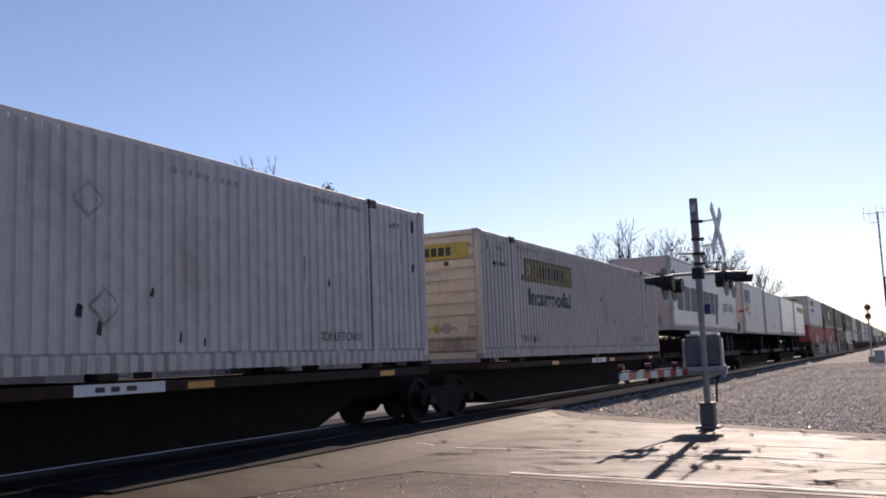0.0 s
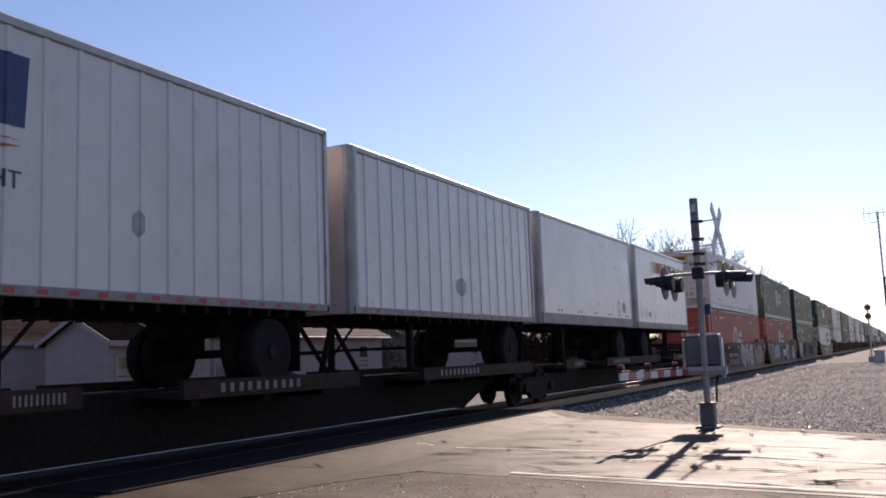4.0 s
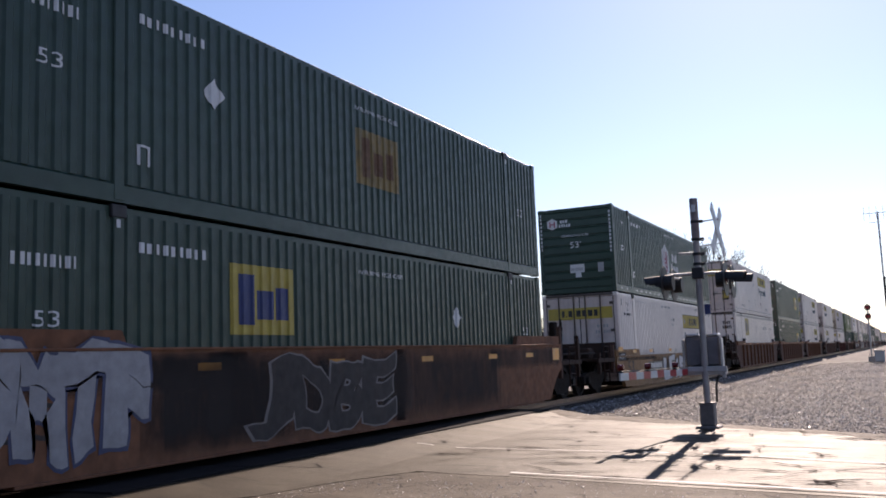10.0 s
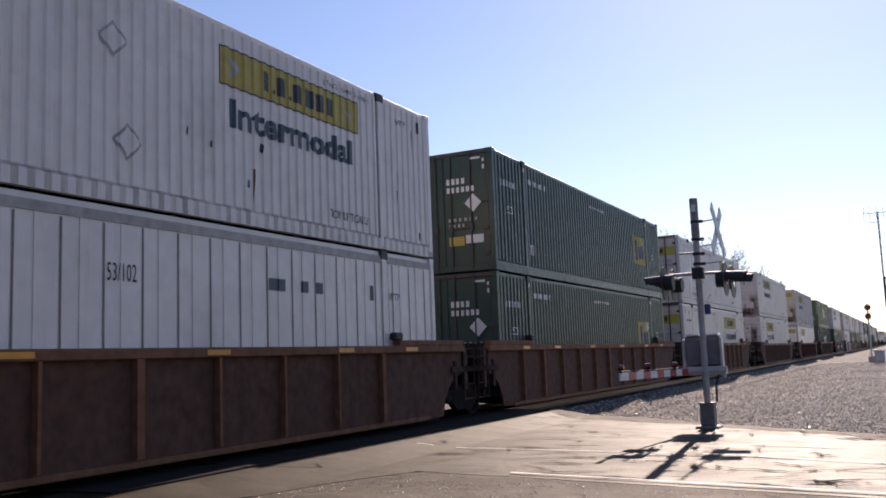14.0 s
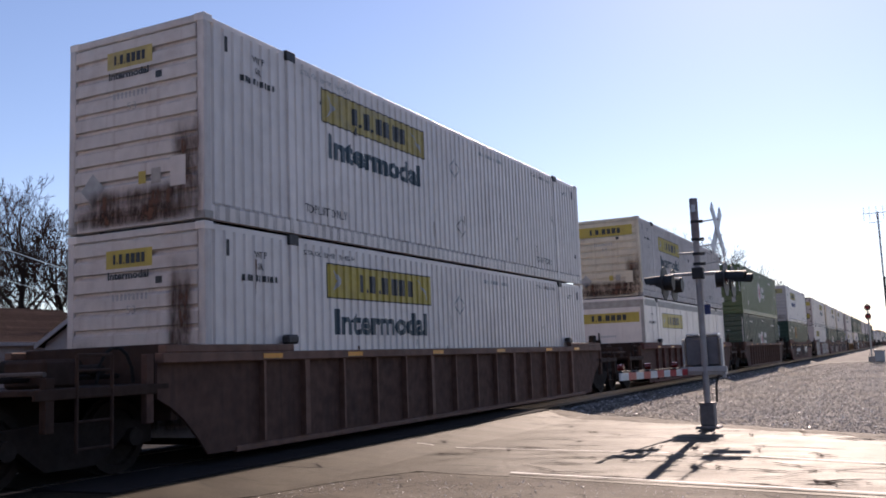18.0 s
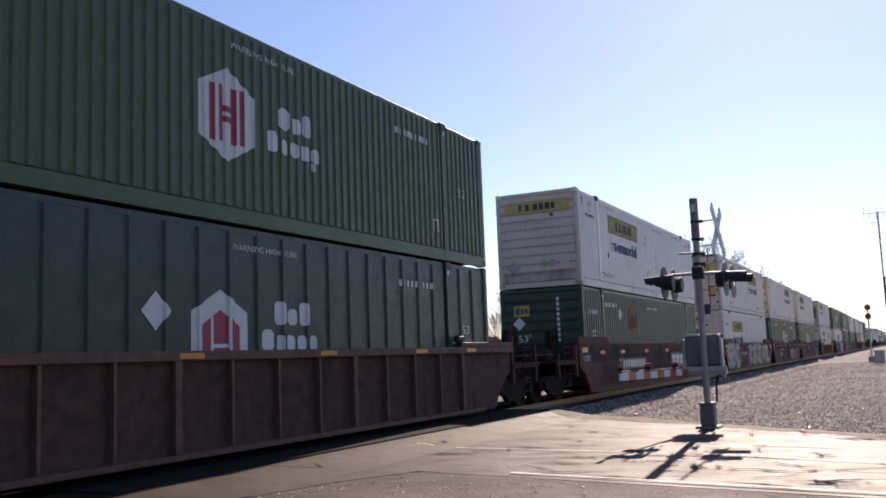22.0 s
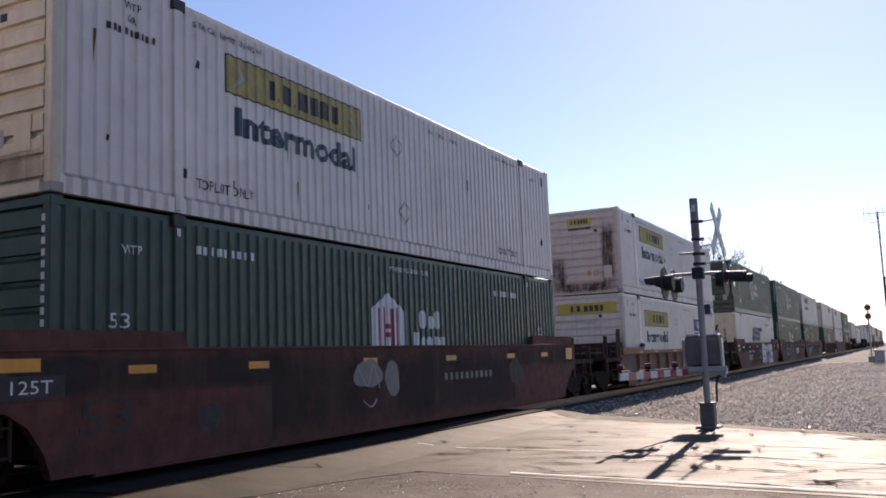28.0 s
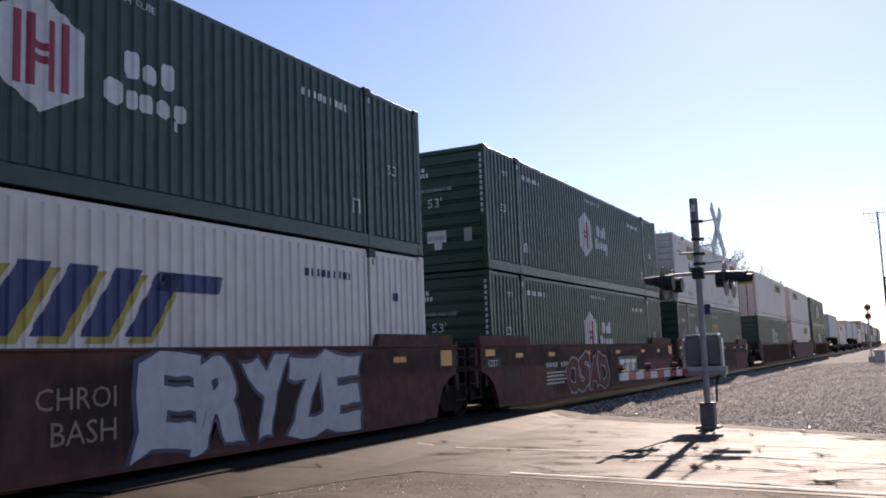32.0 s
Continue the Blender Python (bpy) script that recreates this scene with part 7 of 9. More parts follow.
def build_ground():
    xs = axis_marks(-3500, -60, 60, 3500, 1.5)
    ys = axis_marks(-3500, -30, 130, 3500, 1.0)
    v = []
    for y in ys:
        for x in xs:
            v.append((x, y, ground_z(x, y)))
    w = len(xs)
    f = [(j * w + i, j * w + i + 1, (j + 1) * w + i + 1, (j + 1) * w + i) for j in range(len(ys) - 1) for i in range(w - 1)]
    me = bpy.data.meshes.new("ground")
    me.from_pydata(v, [], f)
    me.materials.append(MAT["ground"])
    for q in me.polygons:
        q.use_smooth = True
    tagged(new("ground", me), "gravel and dry winter grass ground", "ground", kind="structure")


def lerp_line(pts, x):
    for (a, ya), (b, yb) in zip(pts, pts[1:]):
        if a <= x <= b:
            return ya + (yb - ya) * (x - a) / (b - a)
    return pts[0][1] if x < pts[0][0] else pts[-1][1]


FAR_EDGE = [(-30, 21.5), (-2.0, 20.9), (2.4, 20.35), (4.7, 18.9), (6.4, 17.25), (9.2, 15.25), (14, 13.2), (60, 2.0)]
NEAR_EDGE = [(-30, 7.0), (2.6, 6.6), (3.25, 8.0), (3.45, 9.0), (4.0, 10.2), (9.3, 9.15), (14, 8.2), (60, -1.5)]


def road_z(x):
    a = abs(x)
    return -0.02 if a < 2.1 else (GZ if a > 3.2 else -0.02 + (GZ + 0.02) * (a - 2.1) / 1.1)


def build_road():
    xs = sorted({*np.arange(-30, -4, 2.0), *np.arange(-4, 12.01, 0.25), *np.arange(14, 61, 4.0)})
    n = 16
    for name, label, near, far, mat_name, drop in (("road", "sun-bleached cracked asphalt road over the crossing", NEAR_EDGE, FAR_EDGE, "road", 0.0),):
        bm = bmesh.new()
        rows = []
        for x in xs:
            a, b = lerp_line(near, x), lerp_line(far, x)
            jag = 0.06 * noise.noise((x * 2.3, 3.1, 0))
            col = []
            for k in range(n + 1):
                y = a + (b - a) * k / n + (jag if k in (0, n) else 0)
                z = road_z(x) + drop + (0.002 * noise.noise((x * 0.8, y * 0.8, 5)) if 0 < k < n else -0.006)
                col.append(bm.verts.new((x, y, z)))
            col.insert(0, bm.verts.new((x, a + jag - 0.05, -0.30)))
            col.append(bm.verts.new((x, b + jag + 0.05, -0.80)))
            rows.append(col)
        for p, q in zip(rows, rows[1:]):
            if abs((p[0].co.x + q[0].co.x) / 2) < 0.86:
                pass
            for k in range(len(p) - 1):
                bm.faces.new((p[k], q[k], q[k + 1], p[k + 1]))
        ob = part(name, bm, mat_name, None)
        tagged(ob, label, "road", kind="structure")
    # broken shoulder in front
    bm = bmesh.new()
    rows = []
    for x in np.arange(2.7, 24, 0.3):
        b = lerp_line(NEAR_EDGE, x) + 0.06
        a = b - 7.0
        rows.append([bm.verts.new((x, a - 0.03, -0.32))] + [bm.verts.new((x, a + (b - a) * k / 14, GZ - 0.010 + (0.03 * noise.noise((x * 1.3, (a + (b - a) * k / 14) * 1.3, 2)) - 0.008) * min(1, (14 - k) / 3))) for k in range(15)])
    for p, q in zip(rows, rows[1:]):
        for k in range(15):
            bm.faces.new((p[k], q[k], q[k + 1], p[k + 1]))
    tagged(part("pavement", bm, "apron", None), "broken dark asphalt shoulder with loose gravel", "pavement", kind="structure")
    # dirt washed over the far edge of the asphalt, round the gate's foot
    bm = bmesh.new()
    rows = []
    for x in np.arange(2.2, 13.0, 0.12):
        b = lerp_line(FAR_EDGE, x) + 0.02
        a = b - 0.62 - 0.35 * noise.noise((x * 0.9, 7.7, 0)) - 0.22 * noise.noise((x * 4.1, 2.2, 0)) - 0.6 * max(0.0, 1 - abs(x - 3.6) / 1.6)
        rows.append([bm.verts.new((x, a + (b - a) * k / 6, road_z(x) + (0.002 if k == 0 else 0.010 + 0.012 * noise.noise((x * 3, k * 1.7, 4))))) for k in range(7)])
    for p, q in zip(rows, rows[1:]):
        for k in range(6):
            bm.faces.new((p[k], q[k], q[k + 1], p[k + 1]))
    tagged(part("dirt_verge", bm, "apron", None), "brown dirt and grit along the edge of the asphalt", "verge", kind="structure")
    # worn white lines, in broken lengths
    lines = thing("road_marking", "worn white painted road lines", "road marking", kind="structure")
    rng = random.Random(4)
    for (x0, y0), (x1, y1), wdt, gaps in (((4.15, 10.37), (20.0, 7.2), 0.06, 0.16), ((7.2, 12.35), (20.0, 7.9), 0.05, 0.35), ((2.2, 12.9), (7.2, 12.35), 0.04, 0.6)):
        t = 0.0
        while t < 1:
            dt = rng.uniform(0.02, 0.07)
            if rng.random() > gaps:
                bm = bmesh.new()
                pts = []
                for q in (t, min(1, t + dt)):
                    x, y = x0 + (x1 - x0) * q, y0 + (y1 - y0) * q
                    pts.append((x, y, road_z(x) + 0.017))
                (xa, ya, za), (xb, yb, zb) = pts
                h = wdt * rng.uniform(0.35, 0.55)
                bm.faces.new([bm.verts.new(c) for c in ((xa, ya - h, za), (xb, yb - h, zb), (xb, yb + h, zb), (xa, ya + h, za))])
                part("line_piece", bm, "line", lines)
            t += dt
    # tarred cracks and small litter of the surface
    cracks = thing("crack_seal", "dark ragged cracks in the asphalt", "road crack", kind="structure")
    for cx, cy, ln, an in ((5.6, 11.1, 0.9, 0.05), (6.6, 10.0, 0.8, -0.2), (4.4, 13.0, 1.6, -0.1), (5.2, 14.6, 1.3, -0.35), (7.9, 10.9, 0.8, -0.25), (8.6, 12.2, 1.0, -0.2), (3.6, 12.0, 0.9, 0.1), (7.0, 14.1, 1.0, -0.5), (4.9, 16.2, 1.5, -0.4), (8.8, 10.1, 0.7, 0.6), (6.2, 12.6, 0.6, 1.1), (5.0, 11.6, 1.4, 0.5), (5.5, 10.6, 1.1, -0.7), (7.4, 11.6, 1.2, 0.35), (6.9, 13.2, 1.3, -0.3), (4.2, 14.4, 1.1, 0.25), (9.4, 11.2, 1.1, -0.15), (8.2, 9.7, 0.9, -0.35), (3.9, 11.2, 0.8, 1.0)):
        bm = bmesh.new()
        prev = None
        for k in range(9):
            t = k / 8 - 0.5
            x = cx + math.cos(an) * t * ln
            y = cy + math.sin(an) * t * ln + 0.10 * noise.noise((cx * 3 + k * 0.9, cy, 1))
            h = (0.034 if ln < 1.0 else 0.013) * (1 - abs(2 * t)) * (0.4 + rng.random()) + 0.005
            cur = (bm.verts.new((x, y - h, road_z(x) + 0.0155)), bm.verts.new((x, y + h, road_z(x) + 0.0155)))
            if prev:
                bm.faces.new((prev[0], cur[0], cur[1], prev[1]))
            prev = cur
        part("crack", bm, "tar", cracks)
    for k in range(46):
        x, y = rng.uniform(3.6, 10.5), rng.uniform(10.0, 16.2)
        y = min(y, lerp_line(FAR_EDGE, x) - 1.0)
        an = -0.21 + rng.gauss(0, 0.16) if rng.random() < 0.72 else rng.uniform(0.8, 2.0)
        steps, reach = rng.randint(7, 16), rng.uniform(0.05, 0.11)
        bm, prev = bmesh.new(), None
        for q in range(steps):
            h = rng.uniform(0.008, 0.034) * (1 - abs(2 * q / steps - 1) ** 3)
            cur = (bm.verts.new((x, y - h, road_z(x) + 0.0150 + 0.00004 * k)), bm.verts.new((x + h * 0.3, y + h, road_z(x) + 0.0150 + 0.00004 * k)))
            if prev:
                bm.faces.new((prev[0], cur[0], cur[1], prev[1]))
            prev = cur
            bend = an + rng.gauss(0, 0.55)
            x, y = x + math.cos(bend) * reach, y + math.sin(bend) * reach
        part("crack", bm, "tar", cracks)


def build_track():
    tr = thing("railway_track", "single railway track with rusty rails on wooden ties", "railway track", kind="structure")
    prof = [(-0.075, -0.17), (0.075, -0.17), (0.07, -0.155), (0.012, -0.13), (0.010, -0.045), (0.036, -0.035), (0.036, -0.004), (0.028, 0.0), (-0.028, 0.0), (-0.036, -0.004), (-0.036, -0.035), (-0.010, -0.045), (-0.012, -0.13), (-0.07, -0.155)]
    for sx in (-0.755, 0.755):
        bm = bmesh.new()
        a = [bm.verts.new((sx + x, -60, z)) for x, z in prof]
        b = [bm.verts.new((sx + x, 1500, z)) for x, z in prof]
        for i in range(len(prof)):
            j = (i + 1) % len(prof)
            f = bm.faces.new((a[i], a[j], b[j], b[i]))
            if i == 7:
                f.material_index = 1
        bmesh.ops.recalc_face_normals(bm, faces=bm.faces[:])
        part("rail", bm, ["rail", "rail_top"], tr)
    for y in np.arange(-14, 105, 0.54):
        if 7.2 < y < 20.4:
            continue
        piece("tie", "tie", lambda: boxes((-1.3, 1.3, -0.11, 0.11, -0.34, -0.172), bevel=0.01), "tie", tr, "", pose(0, y, 0))
    # ballast shoulder
    bm = bmesh.new()
    secs = [(-2.9, -0.34), (-2.1, -0.26), (-1.6, -0.20), (1.6, -0.20), (2.0, -0.28), (2.5, -0.45), (3.1, -0.58), (3.8, -0.64), (4.4, -0.70), (5.0, -0.86)]
    for y0, y1 in ((-60, 7.0), (20.6, 1500)):
        ys = [y0] + [q for q in np.arange(22, 120, 1.0) if y0 < q < y1] + [y1]
        rows = [[bm.verts.new((x, y, z + (0.03 * noise.noise((x, y, 7)) if abs(y) < 200 else 0))) for x, z in secs] for y in ys]
        for p, q in zip(rows, rows[1:]):
            for k in range(len(secs) - 1):
                bm.faces.new((p[k], p[k + 1], q[k + 1], q[k]))
    tagged(part("ballast", bm, "ground", None, smooth=True), "grey stone ballast beside the track", "ballast", kind="structure")
    # crossing panels; outer ones widened so their dark colour deepens the train's shadow
    cp = thing("crossing_surface", "dark rubber and asphalt crossing panels, widened outside the rails to deepen the train shadow", "crossing surface", kind="structure")
    for y in np.arange(7.1, 20.2, 2.2):
        for x0, x1 in ((-0.66, 0.66), (0.83, 2.05), (-2.05, -0.83)):
            part("panel", boxes((x0, x1, y + 0.01, y + 2.19, -0.16, 0.004), bevel=0.008), "panel_rubber", cp)


def stones(name, label, count, region, size, seed, mat_name="stone"):
    """Loose angular stones strewn over a region."""
    rng = np.random.default_rng(seed)
    base = np.array([(1, 0, 0), (-1, 0, 0), (0, 1, 0), (0, -1, 0), (0, 0, 1), (0, 0, -0.6)], float)
    tri = np.array([(0, 2, 4), (2, 1, 4), (1, 3, 4), (3, 0, 4), (2, 0, 5), (1, 2, 5), (3, 1, 5), (0, 3, 5)])
    p = region(rng, count)
    n = len(p)
    s = rng.uniform(size[0], size[1], n) * rng.uniform(0.6, 1.3, n)
    ang = rng.uniform(0, 6.28, n)
    jit = base[None] * rng.uniform(0.6, 1.4, (n, 6, 1)) * np.array([1, 1, 0.45])
    c, q = np.cos(ang)[:, None], np.sin(ang)[:, None]
    v = np.stack([jit[..., 0] * c - jit[..., 1] * q, jit[..., 0] * q + jit[..., 1] * c, jit[..., 2]], -1) * s[:, None, None] + p[:, None, :]
    f = (tri[None] + (np.arange(n) * 6)[:, None, None]).reshape(-1, 3)
    me = bpy.data.meshes.new(name)
    me.from_pydata(v.reshape(-1, 3).tolist(), [], f.tolist())
    me.materials.append(MAT[mat_name])
    return tagged(new(name, me), label, "gravel", kind="stuff")


def build_stones():
    def shoulder(rng, n):
        y = 15.6 + 75 * rng.random(n) ** 2.1
        lo = np.array([np.interp(q, [15.2, 17.25, 18.9, 20.4, 21.0, 400], [9.6, 6.7, 5.0, 3.4, 2.6, 2.6]) for q in y])
        x = lo + (14.5 - lo) * rng.random(n)
        z = np.array([max(ground_z(a, b), np.interp(a, [2.5, 3.1, 3.8, 4.4, 5.0], [-0.45, -0.58, -0.64, -0.70, -0.86]) if b > 20.6 else -9) for a, b in zip(x, y)])
        return np.stack([x, y, z + 0.012 + 0.014 * rng.random(n)], 1)
    stones("loose_gravel", "grey crushed stones beside the crossing", 95000, shoulder, (0.013, 0.036), 1)

    def shade(rng, n):
        y = 20.8 + 60 * rng.random(n) ** 1.6
        x = rng.uniform(0.95, 2.8, n)
        z = np.interp(x, [0.95, 1.6, 2.0, 2.5, 3.1], [-0.20, -0.20, -0.28, -0.45, -0.58])
        return np.stack([x, y, z + 0.01], 1)
    stones("track_ballast", "grey ballast stones along the rail", 9000, shade, (0.02, 0.042), 2)

    def front(rng, n):
        x = rng.uniform(3.3, 12, n)
        y = np.array([lerp_line(NEAR_EDGE, q) for q in x]) - 0.1 - 2.6 * rng.random(n) ** 1.5
        return np.stack([x, y, np.full(n, GZ - 0.012)], 1)
    stones("loose_grit", "loose grit on the broken shoulder", 3500, front, (0.004, 0.014), 3)


def build_weeds():
    rng = random.Random(8)
    bm_v, bm_f = [], []
    for i in range(320):
        t = rng.random()
        x = 4.9 + 6.5 * t + rng.gauss(0, 0.12)
        y = lerp_line(FAR_EDGE, x) + abs(rng.gauss(0.15, 0.35)) + 0.05
        for k in range(5):
            a, h, l = rng.uniform(0, 6.28), rng.uniform(0.03, 0.13), rng.uniform(0.01, 0.09)
            bx, by = x + rng.gauss(0, 0.03), y + rng.gauss(0, 0.03)
            n, g = len(bm_v), ground_z(bx, by)
            bm_v += [(bx - 0.004, by, g), (bx + 0.004, by, g), (bx + math.cos(a) * l, by + math.sin(a) * l, g + h)]
            bm_f.append((n, n + 1, n + 2))
    me = bpy.data.meshes.new("dry_weeds")
    me.from_pydata(bm_v, [], bm_f)
    me.materials.append(MAT["dry_grass"])
    tagged(new("dry_weeds", me), "dry weeds along the edge of the road", "weeds", kind="stuff")


# ---- crossing signal ----
def build_gate():
    MAT["base_steel"] = surf("weathered_base_steel", (0.22, 0.19, 0.175), 0.65, metal=0.1, grain=0.25, grain_scale=8, stain=(0.13, 0.09, 0.07), stain_amount=0.6, streak=0.4)
    MAT["sleeve"] = surf("dull_brown_grey_sleeve", (0.30, 0.24, 0.23), 0.6, grain=0.25, grain_scale=8, stain=(0.08, 0.06, 0.05), stain_amount=0.5)
    MAT["mech"] = surf("dull_dark_grey_steel", (0.20, 0.19, 0.20), 0.55, metal=0.2, grain=0.2, grain_scale=7, stain=(0.07, 0.06, 0.055), stain_amount=0.5, streak=0.3)
    MAT["cap"] = surf("bare_bright_aluminium", (0.80, 0.79, 0.77), 0.35, metal=0.9, grain=0.08)
    MAT["lens"] = surf("dark_red_lens", (0.16, 0.01, 0.01), 0.2, grain=0.1, bump=0.0)
    g = thing("crossing_signal", "grey level crossing signal mast with lowered gate arm", "crossing signal", m=pose(6.40, 16.5, GZ))
    P = lambda n, bm, mt, label="": part(n, bm, mt, g, label)
    P("foundation", boxes((-0.20, 0.20, -0.20, 0.20, -0.12, 0.045), bevel=0.02), "base_steel")
    P("base_box", boxes((-0.125, 0.125, -0.125, 0.125, 0.045, 0.42), bevel=0.02), "base_steel")
    P("base_lid", boxes((-0.135, 0.135, -0.135, 0.135, 0.415, 0.445), bevel=0.008), "base_steel")
    P("mast", rods(((0, 0, 0.42), (0, 0, 4.02), 0.057), sides=16), "mast_paint")
    P("mast_sleeve", rods(((0, 0, 3.35), (0, 0, 4.07), 0.074), sides=16), "sleeve", "dull brown sleeve at the mast top")
    P("sleeve_label", boxes((-0.03, 0.04, -0.080, -0.070, 3.82, 3.95)), "letter_white")
    for z in (3.62, 3.30, 3.04, 2.86):
        P("mast_clamp", rods(((0, 0, z), (0, 0, z + 0.05), 0.078), ((0.07, 0, z + 0.025), (0.14, 0, z + 0.025), 0.03), sides=12), "black")
    for z in (3.64, 3.20, 2.88):
        P("sign_bracket", rods(((0.06, 0, z), (0.42, 0, z + 0.02), 0.012), sides=6), "grey")
    # crossed boards facing along the road
    for an, off in ((45, 0.0), (-45, 0.022)):
        m = Matrix.Translation((0.37 + off, 0, 3.45)) @ Euler((0, 0, radians(-3))).to_matrix().to_4x4() @ Euler((radians(an), 0, 0)).to_matrix().to_4x4()
        bm = boxes((-0.008, 0.008, -0.57, 0.57, -0.10, 0.10), bevel=0.004)
        bm.transform(m)
        board = P("crossbuck_board", bm, "letter_white", "white crossbuck board")
    P("upper_arm", rods(((-0.33, 0.05, 3.10), (0.02, 0, 3.08), 0.022), sides=8), "grey")
    # light units: two face each way along the road
    P("light_arm", rods(((-0.52, 0, 2.72), (0.52, 0, 2.70), 0.03), ((-0.42, -0.38, 2.66), (-0.42, 0.38, 2.66), 0.025), ((0.42, -0.38, 2.66), (0.42, 0.38, 2.66), 0.025), sides=8), "grey")
    P("terminal_box", boxes((-0.10, 0.10, -0.09, 0.09, 2.62, 2.82), bevel=0.012), "black")
    for sx in (-1, 1):
        for q in (-0.37, 0.37):
            hx = sx * 0.47
            lamp = P("lamp_unit", rods(((hx - sx * 0.10, q, 2.56), (hx + sx * 0.06, q, 2.56), 0.14), sides=16), "black")
            part("target_disc", lathe(bmesh.new(), [(hx + sx * 0.05, 0.05), (hx + sx * 0.05, 0.30), (hx + sx * 0.062, 0.30), (hx + sx * 0.062, 0.05)], 'x', 24, (0, q, 2.56)), "black", lamp, "black round target disc")
            part("lens", rods(((hx + sx * 0.064, q, 2.56), (hx + sx * 0.075, q, 2.56), 0.10), sides=16), "lens", lamp, "dark red lens")
            bm = bmesh.new()
            k = 12
            inner, outer = [], []
            for i in range(k + 1):
                a = math.pi * i / k
                c, sn = math.cos(a) * 0.13, math.sin(a) * 0.13
                ln = 0.30 + 0.05 * math.sin(a)
                inner.append((bm.verts.new((hx + sx * 0.06, q + c, 2.56 + sn)), bm.verts.new((hx + sx * (0.06 + ln), q + c, 2.54 + sn))))
                outer.append((bm.verts.new((hx + sx * 0.06, q + c * 1.07, 2.56 + sn * 1.07)), bm.verts.new((hx + sx * (0.06 + ln), q + c * 1.07, 2.54 + sn * 1.07))))
            for i in range(k):
                bm.faces.new((inner[i][0], inner[i][1], inner[i + 1][1], inner[i + 1][0]))
                bm.faces.new((outer[i][0], outer[i + 1][0], outer[i + 1][1], outer[i][1]))
                bm.faces.new((inner[i][1], outer[i][1], outer[i + 1][1], inner[i + 1][1]))
            part("hood", bm, "black", lamp)
    P("mast_tag", boxes((0.07, 0.17, -0.04, 0.0, 1.98, 2.16)), "navy")
    # gate mechanism with counterweights
    P("mechanism_box", boxes((-0.34, 0.25, 0.10, 0.30, 1.08, 1.60), bevel=0.02), "mech", "dark grey gate mechanism box")
    for xa, xb in ((-0.32, -0.08), (0.02, 0.25)):
        P("mechanism_cap", boxes((xa, xb, 0.08, 0.32, 1.60, 1.65), bevel=0.018), "cap", "bright rounded aluminium cap")
    for xa, xb in ((-0.32, -0.07), (0.0, 0.22)):
        P("mechanism_door", boxes((xa, xb, 0.085, 0.10, 1.10, 1.55), bevel=0.006), "mech")
    for sx in (-1, 1):
        P("side_arm", boxes((sx * 0.33 - 0.055, sx * 0.33 - 0.022, 0.02, 0.20, 0.94, 1.56), bevel=0.01), "grey")
    P("weight_frame", boxes((-0.42, 0.38, -0.05, 0.02, 0.97, 1.07), (-0.36, 0.34, -0.02, 0.30, 0.92, 0.98), bevel=0.012), "grey")
    P("counterweight", boxes((-0.24, 0.24, 0.08, 0.28, 0.98, 1.08), bevel=0.02), "steel")
    P("support_bar", boxes((0.29, 0.35, -0.02, 0.04, 0.86, 1.0), bevel=0.01), "grey")
    P("conduit", rods(((0.16, 0.02, 0.45), (0.17, 0.02, 0.75), 0.02), ((0.17, 0.02, 0.75), (0.24, 0.1, 1.0), 0.02), sides=7), "black")
    # gate arm: red and white lengths, parallel to the track
    a, b = Vector((-0.30, -0.10, 0.985)), Vector((-0.565, -3.42, 1.015))
    n = 10
    for i in range(n):
        p, q = a + (b - a) * i / n, a + (b - a) * (i + 1) / n
        bm = boxes((-0.016, 0.016, p.y, q.y, -0.055 - 0.004 * i * 0.2, 0.055), bevel=0.003) if p.y < q.y else boxes((-0.016, 0.016, q.y, p.y, -0.055, 0.055), bevel=0.003)
        for v in bm.verts:
            t = (v.co.y - a.y) / (b.y - a.y)
            v.co.x += a.x + (b.x - a.x) * t
            v.co.z += a.z + (b.z - a.z) * t
        P("gate_arm_stripe", bm, "reflect_red" if i % 2 == 0 else "letter_white", "red reflective stripe" if i % 2 == 0 else "white reflective stripe")
    for t in (0.2, 0.62, 0.98):
        c = a + (b - a) * t
        lm = P("arm_lamp", boxes((c.x - 0.03, c.x + 0.03, c.y - 0.05, c.y + 0.05, c.z + 0.055, c.z + 0.085), bevel=0.006), "black")
        part("lamp_lens", rods(((c.x - 0.045, c.y, c.z + 0.135), (c.x + 0.045, c.y, c.z + 0.135), 0.045), sides=10), "lens", lm)
    P("arm_cable", rods((a + Vector((0, 0, 0.09)), a + (b - a) * 0.6 + Vector((0, 0, 0.07)), 0.009), (a + (b - a) * 0.6 + Vector((0, 0, 0.07)), b + Vector((0, 0.1, 0.08)), 0.009), sides=5), "black")


